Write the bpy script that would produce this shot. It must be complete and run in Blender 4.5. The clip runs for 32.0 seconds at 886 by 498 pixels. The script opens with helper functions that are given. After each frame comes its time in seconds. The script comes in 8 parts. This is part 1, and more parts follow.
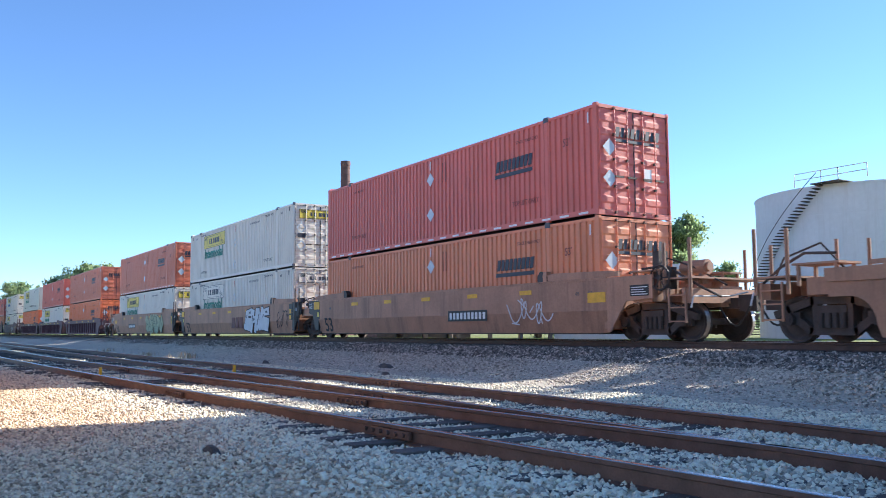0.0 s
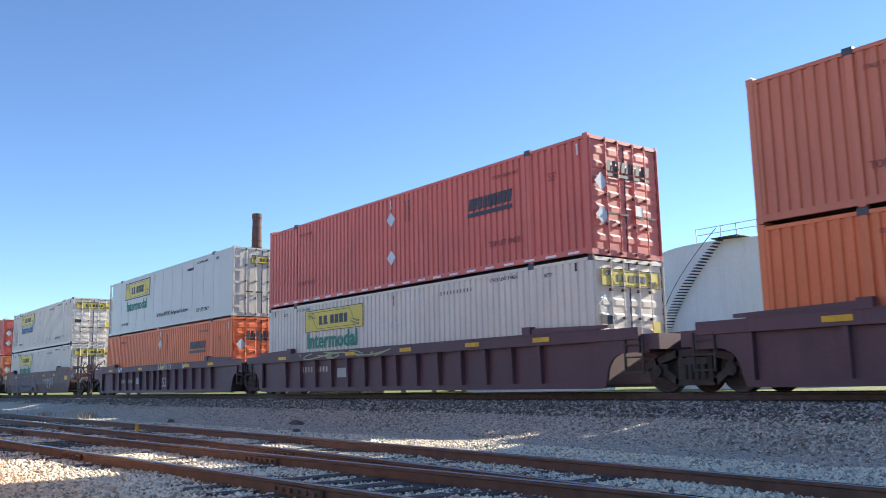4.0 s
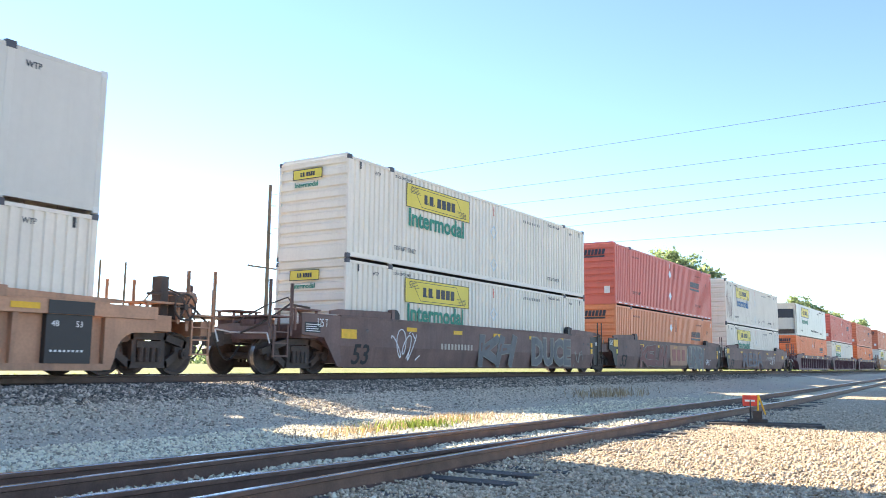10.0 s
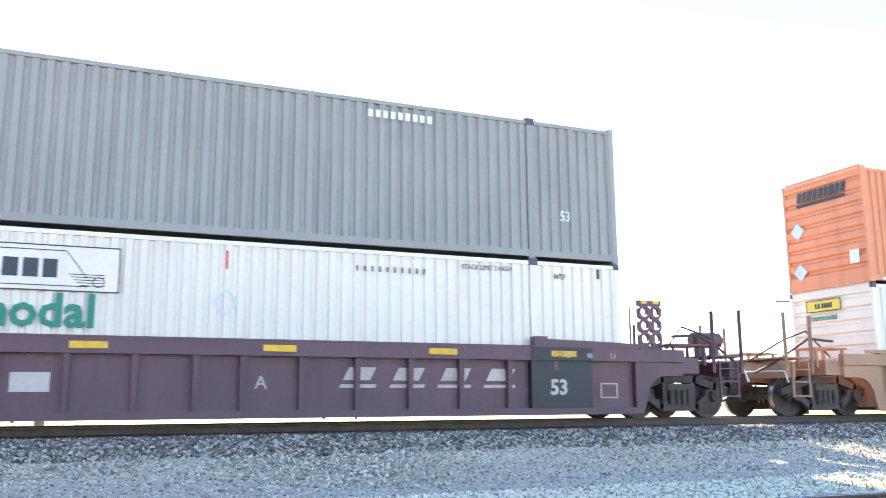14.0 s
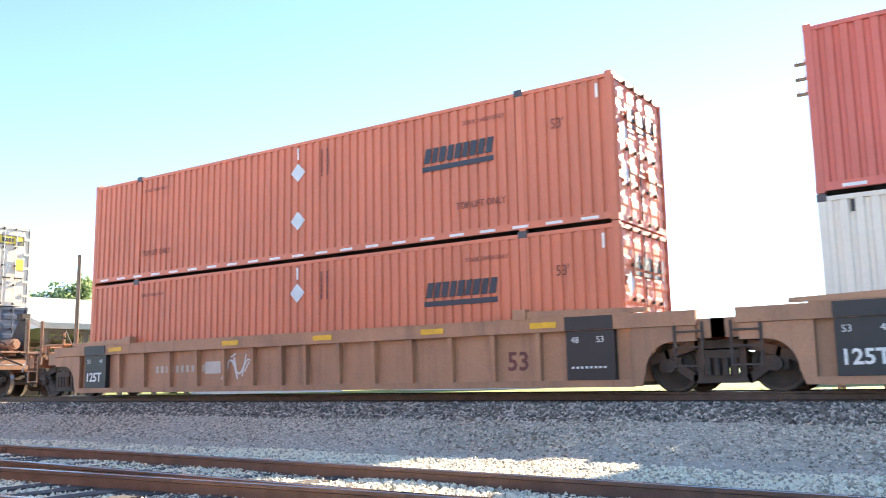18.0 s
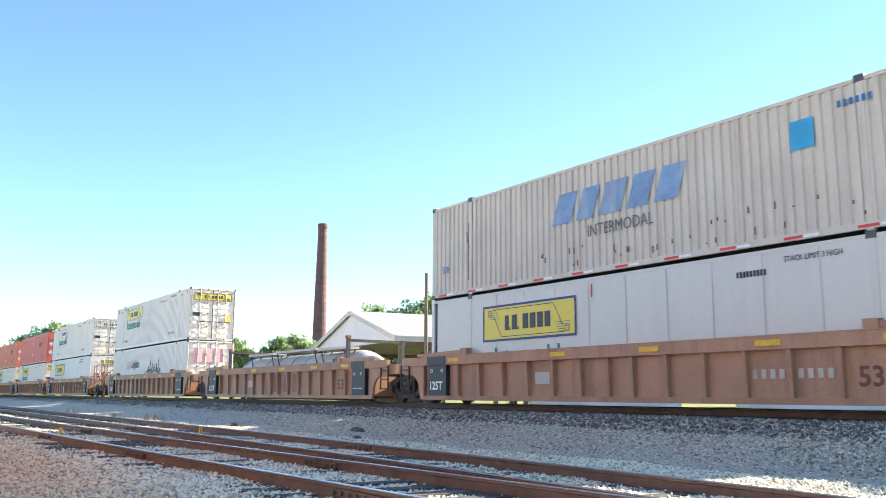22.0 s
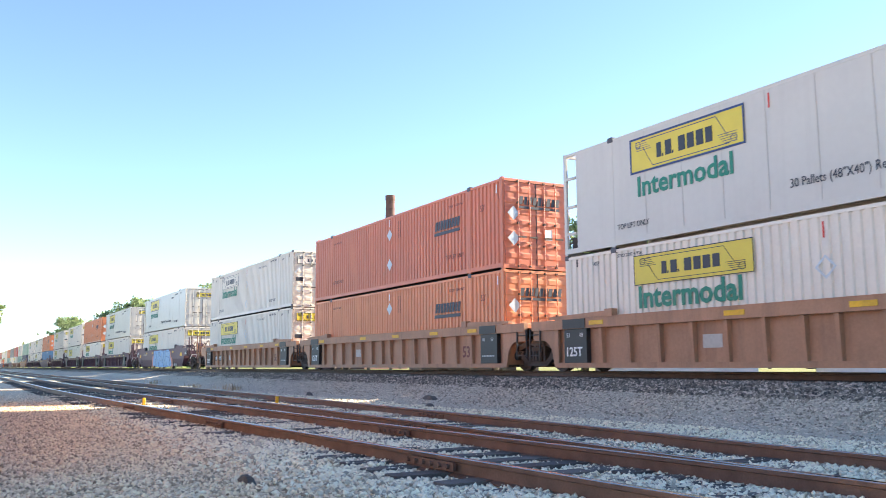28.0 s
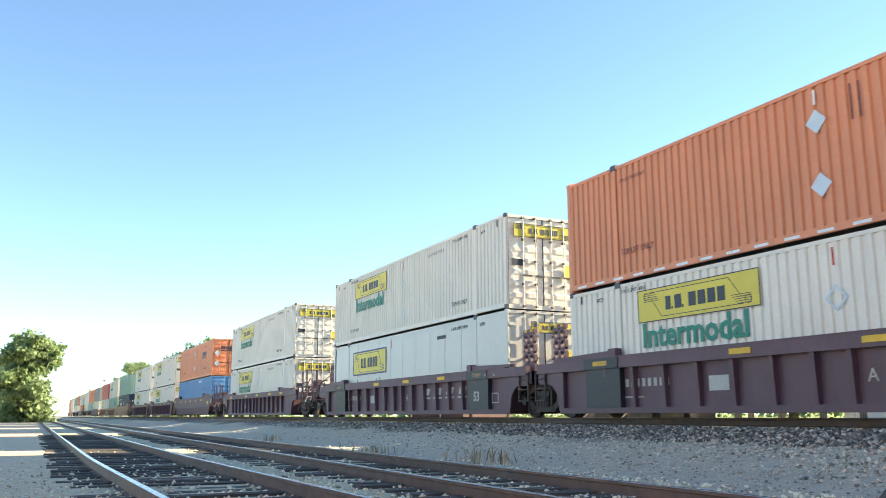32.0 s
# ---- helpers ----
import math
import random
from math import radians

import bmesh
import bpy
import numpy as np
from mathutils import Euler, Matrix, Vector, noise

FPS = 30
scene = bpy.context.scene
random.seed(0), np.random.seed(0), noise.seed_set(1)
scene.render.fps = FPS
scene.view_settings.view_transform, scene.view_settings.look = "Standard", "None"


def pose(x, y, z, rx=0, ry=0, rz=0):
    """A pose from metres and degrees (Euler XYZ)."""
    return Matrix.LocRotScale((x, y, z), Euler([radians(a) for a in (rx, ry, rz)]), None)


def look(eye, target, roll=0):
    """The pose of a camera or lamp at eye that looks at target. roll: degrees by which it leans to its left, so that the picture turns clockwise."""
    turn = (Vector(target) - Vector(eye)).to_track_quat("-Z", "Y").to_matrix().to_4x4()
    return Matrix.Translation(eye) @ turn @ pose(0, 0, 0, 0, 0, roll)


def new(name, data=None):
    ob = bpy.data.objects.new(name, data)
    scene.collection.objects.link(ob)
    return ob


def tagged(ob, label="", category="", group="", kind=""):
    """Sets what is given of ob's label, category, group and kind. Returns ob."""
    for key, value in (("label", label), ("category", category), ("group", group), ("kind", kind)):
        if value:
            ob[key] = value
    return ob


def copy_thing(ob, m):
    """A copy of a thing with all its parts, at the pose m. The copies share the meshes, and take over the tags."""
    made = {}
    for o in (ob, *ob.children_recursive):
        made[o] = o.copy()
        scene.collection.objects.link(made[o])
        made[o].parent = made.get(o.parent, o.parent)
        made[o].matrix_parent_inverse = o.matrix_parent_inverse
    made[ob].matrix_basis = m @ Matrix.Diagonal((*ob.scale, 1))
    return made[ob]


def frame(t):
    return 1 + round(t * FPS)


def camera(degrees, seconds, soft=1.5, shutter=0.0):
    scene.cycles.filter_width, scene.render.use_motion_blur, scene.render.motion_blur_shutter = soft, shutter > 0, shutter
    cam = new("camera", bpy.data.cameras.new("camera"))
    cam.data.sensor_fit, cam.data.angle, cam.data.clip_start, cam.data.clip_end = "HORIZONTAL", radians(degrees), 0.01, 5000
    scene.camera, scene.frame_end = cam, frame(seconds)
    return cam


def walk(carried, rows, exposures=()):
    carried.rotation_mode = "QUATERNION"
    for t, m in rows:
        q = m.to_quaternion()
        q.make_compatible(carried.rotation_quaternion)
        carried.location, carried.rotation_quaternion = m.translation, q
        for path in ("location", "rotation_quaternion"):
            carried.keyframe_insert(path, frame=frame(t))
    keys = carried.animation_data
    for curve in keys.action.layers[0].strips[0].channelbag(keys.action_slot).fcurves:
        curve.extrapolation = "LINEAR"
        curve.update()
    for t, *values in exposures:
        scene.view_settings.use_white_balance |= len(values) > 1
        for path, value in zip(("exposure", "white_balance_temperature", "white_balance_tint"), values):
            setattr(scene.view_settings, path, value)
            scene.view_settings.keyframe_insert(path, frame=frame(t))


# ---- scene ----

ZR = 0.75      # height of the main line's rail heads
YC = 16.00     # its centre line
SPEED = 21.61  # metres per second, towards +x


def aim(x, y, z, yaw, pitch, roll):
    """A camera at x, y, z: yaw clockwise from +y, pitch upwards, in degrees."""
    return pose(x, y, z, 90 + pitch, 0, -yaw) @ pose(0, 0, 0, 0, 0, roll)


cam = camera(54.82, 32.0, 0.8, 0.05)
EXPO = [(0, 1.83, 5550, 10), (1.3, 1.87, 5950, 11), (2.5, 1.95, 6200, 11), (4.5, 1.71, 5950, 11), (5.2, 1.79, 5950, 11), (6, 2.44, 6800, 10), (7, 2.74, 7000, 10), (9, 2.62, 7300, 14), (10, 2.6, 6950, 10), (11, 2.71, 7500, 13), (12, 2.76, 7700, 16), (13, 2.92, 7050, 13), (14, 3.42, 6938, 10), (16.6, 3.05, 6910, 10), (17.3, 2.94, 6902, 10), (19, 2.84, 7000, 10), (21, 2.64, 6500, 5), (23, 2.54, 6550, 5), (24, 2.52, 6400, 5), (25, 2.54, 6550, 5), (28, 2.62, 6850, 12), (30.0, 2.56, 6900, 7), (32, 2.56, 7230, 2)]
walk(cam, [
    (0.0, aim(0.00, 0.00, 1.06, -57.64, 5.39, -0.39)),
    (0.5, aim(0.00, 0.00, 1.06, -58.04, 5.19, -0.42)),
    (1.0, aim(0.00, 0.00, 1.06, -57.06, 5.51, -0.45)),
    (1.5, aim(0.00, 0.00, 1.06, -55.79, 5.43, -0.52)),
    (2.0, aim(0.00, 0.00, 1.06, -54.78, 6.04, -0.66)),
    (2.5, aim(0.00, 0.00, 1.06, -53.52, 6.93, -0.91)),
    (4.5, aim(0.00, 0.00, 1.06, -50.61, 9.70, -1.26)),
    (5.0, aim(0.00, 0.00, 1.06, -48.65, 10.63, -1.37)),
    (5.5, aim(0.00, 0.00, 1.06, -45.80, 11.31, -1.04)),
    (6.0, aim(0.00, 0.00, 1.06, -37.93, 11.45, -0.35)),
    (6.5, aim(0.00, 0.00, 1.06, -22.92, 12.47, 0.55)),
    (7.0, aim(0.00, 0.00, 1.06, 1.87, 14.53, 1.12)),
    (7.5, aim(0.00, 0.00, 1.06, 28.83, 15.19, -0.43)),
    (8.0, aim(0.00, 0.00, 1.06, 43.67, 12.81, 0.30)),
    (9.0, aim(0.00, 0.00, 1.06, 53.24, 9.74, 0.52)),
    (9.5, aim(0.00, 0.00, 1.06, 55.72, 8.66, 0.62)),
    (10.0, aim(0.00, 0.00, 1.06, 57.27, 7.65, 0.61)),
    (10.5, aim(0.00, 0.00, 1.06, 58.18, 7.41, 0.20)),
    (11.0, aim(0.00, 0.00, 1.06, 58.38, 7.42, -0.27)),
    (11.5, aim(0.00, 0.00, 1.06, 57.75, 7.15, -0.48)),
    (12.0, aim(0.00, 0.00, 1.06, 54.81, 7.05, -0.78)),
    (12.5, aim(0.00, 0.00, 1.06, 47.92, 7.78, -1.05)),
    (13.0, aim(0.00, 0.00, 1.06, 39.06, 9.02, -0.72)),
    (13.6, aim(0.00, 0.00, 1.06, 27.81, 10.60, -0.26)),
    (14.0, aim(0.00, 0.00, 1.06, 22.99, 10.35, -0.39)),
    (14.3, aim(0.00, 0.00, 1.06, 18.70, 10.58, -0.90)),
    (16.6, aim(0.00, 0.00, 1.06, -11.41, 8.75, -1.38)),
    (17.0, aim(0.00, 0.00, 1.06, -18.22, 8.83, -1.14)),
    (17.3, aim(0.00, 0.00, 1.06, -23.99, 8.70, -1.32)),
    (18.0, aim(0.00, 0.00, 1.06, -33.88, 8.65, -1.07)),
    (18.2, aim(0.00, 0.00, 1.06, -35.68, 8.78, -0.69)),
    (18.5, aim(0.00, 0.00, 1.06, -38.85, 9.29, -0.21)),
    (19.0, aim(0.00, 0.00, 1.06, -42.69, 8.84, 0.02)),
    (19.5, aim(0.00, 0.00, 1.06, -46.12, 8.40, -0.09)),
    (20.0, aim(0.00, 0.00, 1.06, -49.11, 8.40, -0.27)),
    (20.5, aim(-0.02, 0.01, 1.05, -51.98, 8.74, -0.05)),
    (21.0, aim(-0.09, 0.05, 1.04, -54.25, 9.04, 0.21)),
    (21.5, aim(-0.17, 0.10, 1.02, -55.74, 9.39, 0.35)),
    (22.0, aim(-0.24, 0.15, 0.99, -56.04, 9.74, 0.36)),
    (22.5, aim(-0.31, 0.19, 0.98, -56.21, 10.24, 0.20)),
    (23.0, aim(-0.33, 0.20, 0.97, -56.82, 10.68, -0.03)),
    (23.5, aim(-0.33, 0.20, 0.97, -57.25, 10.64, -0.21)),
    (24.0, aim(-0.33, 0.20, 0.97, -57.63, 10.24, -0.40)),
    (24.5, aim(-0.33, 0.20, 0.97, -57.61, 9.97, -0.66)),
    (25.0, aim(-0.33, 0.20, 0.97, -57.53, 9.63, -0.63)),
    (25.5, aim(-0.33, 0.20, 0.97, -57.49, 9.18, -0.37)),
    (28.0, aim(-0.33, 0.20, 0.97, -60.64, 7.69, -0.33)),
    (29.0, aim(-0.33, 0.20, 0.97, -63.57, 7.14, -0.42)),
    (29.6, aim(-5.91, 1.05, 0.95, -62.38, 8.35, -0.47)),
    (30.0, aim(-6.59, 1.09, 0.94, -64.48, 8.01, -0.21)),
    (30.4, aim(-13.66, 1.76, 0.87, -61.60, 9.33, -0.40)),
    (30.8, aim(-17.16, 2.13, 0.86, -62.62, 9.08, 0.63)),
    (31.0, aim(-17.91, 2.28, 0.86, -63.12, 9.14, 0.20)),
    (31.2, aim(-19.10, 2.26, 0.83, -61.23, 10.05, -0.21)),
    (32.0, aim(-20.23, 2.30, 0.82, -64.69, 11.02, -0.12)),
], exposures=EXPO)


# ---- world and sun ----
SUN_EL, SUN_AZ = 23.0, 8.0
world = bpy.data.worlds.new("world")
scene.world = world
world.use_nodes = True
wn = world.node_tree
sky = wn.nodes.new("ShaderNodeTexSky")
sky.sky_type = "NISHITA"
sky.sun_disc = False
sky.sun_elevation, sky.sun_rotation = radians(SUN_EL), radians(SUN_AZ)
sky.altitude = 2600
sky.air_density, sky.dust_density, sky.ozone_density = 1.0, 0.08, 3.0
wn.nodes["Background"].inputs["Strength"].default_value = 0.07
wn.links.new(sky.outputs[0], wn.nodes["Background"].inputs["Color"])
sun = new("sun", bpy.data.lights.new("sun", "SUN"))
sun.data.energy, sun.data.angle, sun.data.color = 3.5, radians(0.55), (1.0, 0.87, 0.68)
sun_dir = Vector((math.sin(radians(SUN_AZ)) * math.cos(radians(SUN_EL)), math.cos(radians(SUN_AZ)) * math.cos(radians(SUN_EL)), math.sin(radians(SUN_EL))))
sun.matrix_world = look(sun_dir * 300, (0, 0, 0))


# ---- materials ----
def material(name, colour, rough=0.6, metal=0.0, vary=0.15, scale=3.0, grain=40.0, bump=0.15, dirt=None, dirt_amount=0.35, streak=0.0, spread=0.0, spec=0.5):
    """A procedural surface: base colour, two scales of variation, dirt patches or vertical streaks, fine relief."""
    m = bpy.data.materials.new(name)
    m.use_nodes = True
    nt = m.node_tree
    n, ln = nt.nodes, nt.links
    bsdf = n["Principled BSDF"]
    bsdf.inputs["Roughness"].default_value, bsdf.inputs["Metallic"].default_value = rough, metal
    bsdf.inputs["Specular IOR Level"].default_value = spec
    co = n.new("ShaderNodeTexCoord")
    big = n.new("ShaderNodeTexNoise")
    big.inputs["Scale"].default_value, big.inputs["Detail"].default_value = scale, 6
    fine = n.new("ShaderNodeTexNoise")
    fine.inputs["Scale"].default_value, fine.inputs["Detail"].default_value = grain, 4
    info = n.new("ShaderNodeObjectInfo")
    shift = n.new("ShaderNodeVectorMath")
    shift.operation = "ADD"
    times = n.new("ShaderNodeMath")
    times.operation = "MULTIPLY"
    times.inputs[1].default_value = 37.0
    ln.new(info.outputs["Random"], times.inputs[0])
    ln.new(co.outputs["Object"], shift.inputs[0])
    ln.new(times.outputs[0], shift.inputs[1])
    mapping = n.new("ShaderNodeMapping")
    mapping.inputs["Scale"].default_value = (1, 1, 0.06 if streak else 1)
    ln.new(shift.outputs[0], mapping.inputs[0])
    ln.new(shift.outputs[0], fine.inputs["Vector"])
    ln.new(shift.outputs[0], big.inputs["Vector"])
    hsv = n.new("ShaderNodeHueSaturation")
    hsv.inputs["Color"].default_value = (*colour, 1)
    val = n.new("ShaderNodeMapRange")
    val.inputs["From Min"].default_value, val.inputs["From Max"].default_value = 0.3, 0.7
    val.inputs["To Min"].default_value, val.inputs["To Max"].default_value = 1 - vary, 1 + vary
    ln.new(big.outputs["Fac"], val.inputs["Value"])
    val2 = n.new("ShaderNodeMapRange")
    val2.inputs["From Min"].default_value, val2.inputs["From Max"].default_value = 0.3, 0.7
    val2.inputs["To Min"].default_value, val2.inputs["To Max"].default_value = 1 - vary * 0.6, 1 + vary * 0.6
    ln.new(fine.outputs["Fac"], val2.inputs["Value"])
    mul = n.new("ShaderNodeMath")
    mul.operation = "MULTIPLY"
    ln.new(val.outputs[0], mul.inputs[0])
    ln.new(val2.outputs[0], mul.inputs[1])
    last = mul.outputs[0]
    if spread:
        rnd = n.new("ShaderNodeMapRange")
        rnd.inputs["To Min"].default_value, rnd.inputs["To Max"].default_value = 1 - spread, 1 + spread
        ln.new(info.outputs["Random"], rnd.inputs["Value"])
        m2 = n.new("ShaderNodeMath")
        m2.operation = "MULTIPLY"
        ln.new(last, m2.inputs[0])
        ln.new(rnd.outputs[0], m2.inputs[1])
        last = m2.outputs[0]
    ln.new(last, hsv.inputs["Value"])
    colour_out = hsv.outputs[0]
    if dirt:
        mix = n.new("ShaderNodeMix")
        mix.data_type = "RGBA"
        mix.inputs["B"].default_value = (*dirt, 1)
        patch = n.new("ShaderNodeTexNoise")
        patch.inputs["Scale"].default_value, patch.inputs["Detail"].default_value = (2.2 if streak else 1.6), 8
        patch.inputs["Roughness"].default_value = 0.7
        ln.new(mapping.outputs[0], patch.inputs["Vector"])
        ramp = n.new("ShaderNodeMapRange")
        ramp.inputs["From Min"].default_value, ramp.inputs["From Max"].default_value = 0.5, 0.78
        ramp.inputs["To Max"].default_value = dirt_amount
        ln.new(patch.outputs["Fac"], ramp.inputs["Value"])
        ln.new(ramp.outputs[0], mix.inputs["Factor"])
        ln.new(colour_out, mix.inputs["A"])
        colour_out = mix.outputs["Result"]
    ln.new(colour_out, bsdf.inputs["Base Color"])
    if bump:
        bn = n.new("ShaderNodeBump")
        bn.inputs["Strength"].default_value, bn.inputs["Distance"].default_value = bump, 0.02
        ln.new(fine.outputs["Fac"], bn.inputs["Height"])
        ln.new(bn.outputs[0], bsdf.inputs["Normal"])
    return m


GRIME = (0.10, 0.075, 0.055)
RUST = (0.16, 0.06, 0.025)
WHITE = material("white_container_paint", (0.74, 0.67, 0.565), 0.5, vary=0.05, scale=0.8, grain=14, bump=0.04, dirt=(0.42, 0.35, 0.27), dirt_amount=0.24, streak=1, spread=0.03)
REEFER = material("smooth_white_reefer_panel", (0.56, 0.53, 0.465), 0.35, vary=0.03, scale=0.7, grain=6, bump=0.02, dirt=(0.42, 0.38, 0.33), dirt_amount=0.35, streak=1, spread=0.02)
CREAM = material("weathered_cream_paint", (0.56, 0.495, 0.40), 0.55, vary=0.06, scale=0.9, grain=12, bump=0.05, dirt=RUST, dirt_amount=0.4, streak=1)
RED = material("faded_red_container_paint", (0.61, 0.14, 0.10), 0.45, vary=0.06, scale=0.7, grain=14, bump=0.03, dirt=(0.36, 0.10, 0.06), dirt_amount=0.5, streak=1, spread=0.03)
BRICK_RED = material("red_orange_container_paint", (0.61, 0.18, 0.095), 0.45, vary=0.06, scale=0.7, grain=14, bump=0.03, dirt=(0.34, 0.10, 0.05), dirt_amount=0.45, streak=1, spread=0.03)
ORANGE = material("orange_container_paint", (0.69, 0.245, 0.11), 0.45, vary=0.06, scale=0.7, grain=14, bump=0.03, dirt=(0.34, 0.12, 0.05), dirt_amount=0.45, streak=1, spread=0.03)
VIVID = material("vivid_orange_container_paint", (0.78, 0.195, 0.065), 0.45, vary=0.06, scale=0.7, grain=14, bump=0.03, dirt=(0.42, 0.12, 0.05), dirt_amount=0.4, streak=1, spread=0.03)
CLEAN = material("clean_white_container_paint", (0.74, 0.70, 0.62), 0.5, vary=0.05, scale=0.8, grain=14, bump=0.04, dirt=(0.42, 0.36, 0.29), dirt_amount=0.35, streak=1)
GREY_BOX = material("grey_container_paint", (0.27, 0.265, 0.245), 0.5, vary=0.06, scale=0.8, grain=12, bump=0.04, dirt=GRIME, dirt_amount=0.3, streak=1)
NAVY = material("navy_container_paint", (0.03, 0.045, 0.085), 0.4, vary=0.1, scale=0.8, grain=12, bump=0.03, dirt=(0.10, 0.09, 0.09), dirt_amount=0.35, streak=1)
GREEN_BOX = material("pale_green_container_paint", (0.30, 0.42, 0.33), 0.5, vary=0.08, scale=0.8, grain=12, bump=0.03, dirt=GRIME, dirt_amount=0.3, streak=1)
BLUE_BOX = material("blue_container_paint", (0.10, 0.25, 0.45), 0.5, vary=0.08, scale=0.8, grain=12, bump=0.03, dirt=GRIME, dirt_amount=0.3, streak=1)
TTX = material("tan_brown_car_paint", (0.40, 0.208, 0.12), 0.6, vary=0.12, scale=1.2, grain=18, bump=0.08, dirt=(0.10, 0.06, 0.045), dirt_amount=0.6, streak=1, spread=0.08)
TTX_OLD = material("brown_car_paint", (0.42, 0.225, 0.135), 0.6, vary=0.15, scale=1.2, grain=18, bump=0.08, dirt=(0.06, 0.045, 0.04), dirt_amount=0.7, streak=1, spread=0.08)
DUSK = material("sooty_brown_car_paint", (0.165, 0.10, 0.085), 0.65, vary=0.2, scale=1.5, grain=18, bump=0.08, dirt=(0.04, 0.035, 0.035), dirt_amount=0.7, streak=1, spread=0.08)
PURPLE = material("maroon_car_paint", (0.115, 0.055, 0.066), 0.55, vary=0.12, scale=1.2, grain=18, bump=0.06, dirt=(0.05, 0.04, 0.04), dirt_amount=0.5, streak=1, spread=0.06)
STEEL = material("sooty_steel", (0.058, 0.044, 0.037), 0.7, vary=0.3, scale=4, grain=40, bump=0.2, dirt=(0.10, 0.06, 0.04), dirt_amount=0.5)
TREAD = material("polished_wheel_tread", (0.42, 0.38, 0.35), 0.3, 0.9, vary=0.1, scale=4, grain=30, bump=0.05)
BLACK = material("black_paint", (0.018, 0.018, 0.02), 0.5, vary=0.1, bump=0.03)
CASTING = material("dark_steel_casting", (0.06, 0.062, 0.075), 0.5, vary=0.2, scale=8, bump=0.1, dirt=RUST, dirt_amount=0.5)
YELLOW = material("yellow_reflector", (0.75, 0.42, 0.02), 0.5, vary=0.12, scale=6, bump=0.02, dirt=GRIME, dirt_amount=0.3)
LOGO_YELLOW = material("yellow_sign_film", (0.68, 0.53, 0.06), 0.45, vary=0.05, scale=2, bump=0.0)
LOGO_DARK = material("dark_sign_film", (0.025, 0.03, 0.045), 0.5, vary=0.05, bump=0.0)
LOGO_NAVY = material("navy_sign_film", (0.02, 0.05, 0.16), 0.5, vary=0.05, bump=0.0)
LOGO_GREEN = material("green_lettering_film", (0.0, 0.19, 0.12), 0.5, vary=0.05, bump=0.0)
FADED_BLUE = material("faded_blue_lettering", (0.16, 0.26, 0.40), 0.55, vary=0.2, scale=3, bump=0.0, dirt=(0.50, 0.46, 0.40), dirt_amount=0.7, streak=1)
LOGO_BLUE = material("blue_lettering_film", (0.02, 0.13, 0.30), 0.5, vary=0.05, bump=0.0)
PALE = material("white_lettering_film", (0.72, 0.72, 0.70), 0.5, vary=0.08, scale=5, bump=0.0)
PLATE = material("pale_placard", (0.54, 0.60, 0.63), 0.4, vary=0.06, scale=5, bump=0.0)
PINK = material("magenta_lettering_film", (0.70, 0.40, 0.42), 0.5, vary=0.1, bump=0.0)
RED_MARK = material("red_marking_film", (0.62, 0.05, 0.03), 0.5, vary=0.1, bump=0.0)
GALV = material("galvanised_rod", (0.62, 0.60, 0.56), 0.45, 0.3, vary=0.1, bump=0.03)
SPRAY_WHITE = material("white_spray_paint", (0.62, 0.62, 0.62), 0.6, vary=0.1, scale=2, bump=0.0)
SPRAY_CHALK = material("chalky_cream_spray_paint", (0.58, 0.50, 0.42), 0.7, vary=0.12, scale=2, bump=0.0)
SPRAY_BLUE = material("blue_spray_paint", (0.03, 0.31, 0.52), 0.6, vary=0.15, scale=2, bump=0.0)
SPRAY_TEAL = material("teal_spray_paint", (0.10, 0.42, 0.42), 0.6, vary=0.15, scale=2, bump=0.0)
SPRAY_SAGE = material("pale_green_spray_paint", (0.36, 0.38, 0.22), 0.6, vary=0.15, scale=2, bump=0.0)
SPRAY_VIOLET = material("violet_spray_paint", (0.28, 0.22, 0.38), 0.6, vary=0.2, scale=2, bump=0.0)
SPRAY_BLACK = material("black_spray_paint", (0.02, 0.02, 0.022), 0.6, vary=0.1, scale=2, bump=0.0)
SPRAY_RUST = material("faded_maroon_spray_paint", (0.16, 0.05, 0.04), 0.6, vary=0.2, scale=2, bump=0.0)
SPRAY_NIGHT = material("dark_blue_spray_paint", (0.025, 0.03, 0.06), 0.6, vary=0.2, scale=2, bump=0.0)
SPRAY_MOSS = material("dark_green_spray_paint", (0.035, 0.07, 0.05), 0.6, vary=0.2, scale=2, bump=0.0)
SPRAY_DUSTY = material("dusty_pale_spray_paint", (0.20, 0.19, 0.165), 0.6, vary=0.3, scale=2, bump=0.0)
SPRAY_MIST = material("pale_blue_spray_paint", (0.28, 0.42, 0.55), 0.6, vary=0.2, scale=2, bump=0.0)
SPRAY_SKY = material("sky_blue_spray_paint", (0.22, 0.38, 0.58), 0.6, vary=0.2, scale=2, bump=0.0)
SPRAY_SLATE = material("slate_blue_spray_paint", (0.085, 0.10, 0.13), 0.6, vary=0.25, scale=2, bump=0.0)
SPRAY_GREY = material("grey_spray_paint", (0.12, 0.12, 0.12), 0.6, vary=0.2, scale=2, bump=0.0)
SPRAY_PINK = material("pink_spray_paint", (0.62, 0.34, 0.42), 0.6, vary=0.15, scale=2, bump=0.0)
SPRAY_ROYAL = material("royal_blue_spray_paint", (0.03, 0.09, 0.42), 0.5, vary=0.15, scale=3, bump=0.0)
SPRAY_HAZE = material("hazy_violet_spray_paint", (0.27, 0.17, 0.17), 0.6, vary=0.35, scale=1.6, bump=0.0, dirt=(0.16, 0.10, 0.20), dirt_amount=0.8)
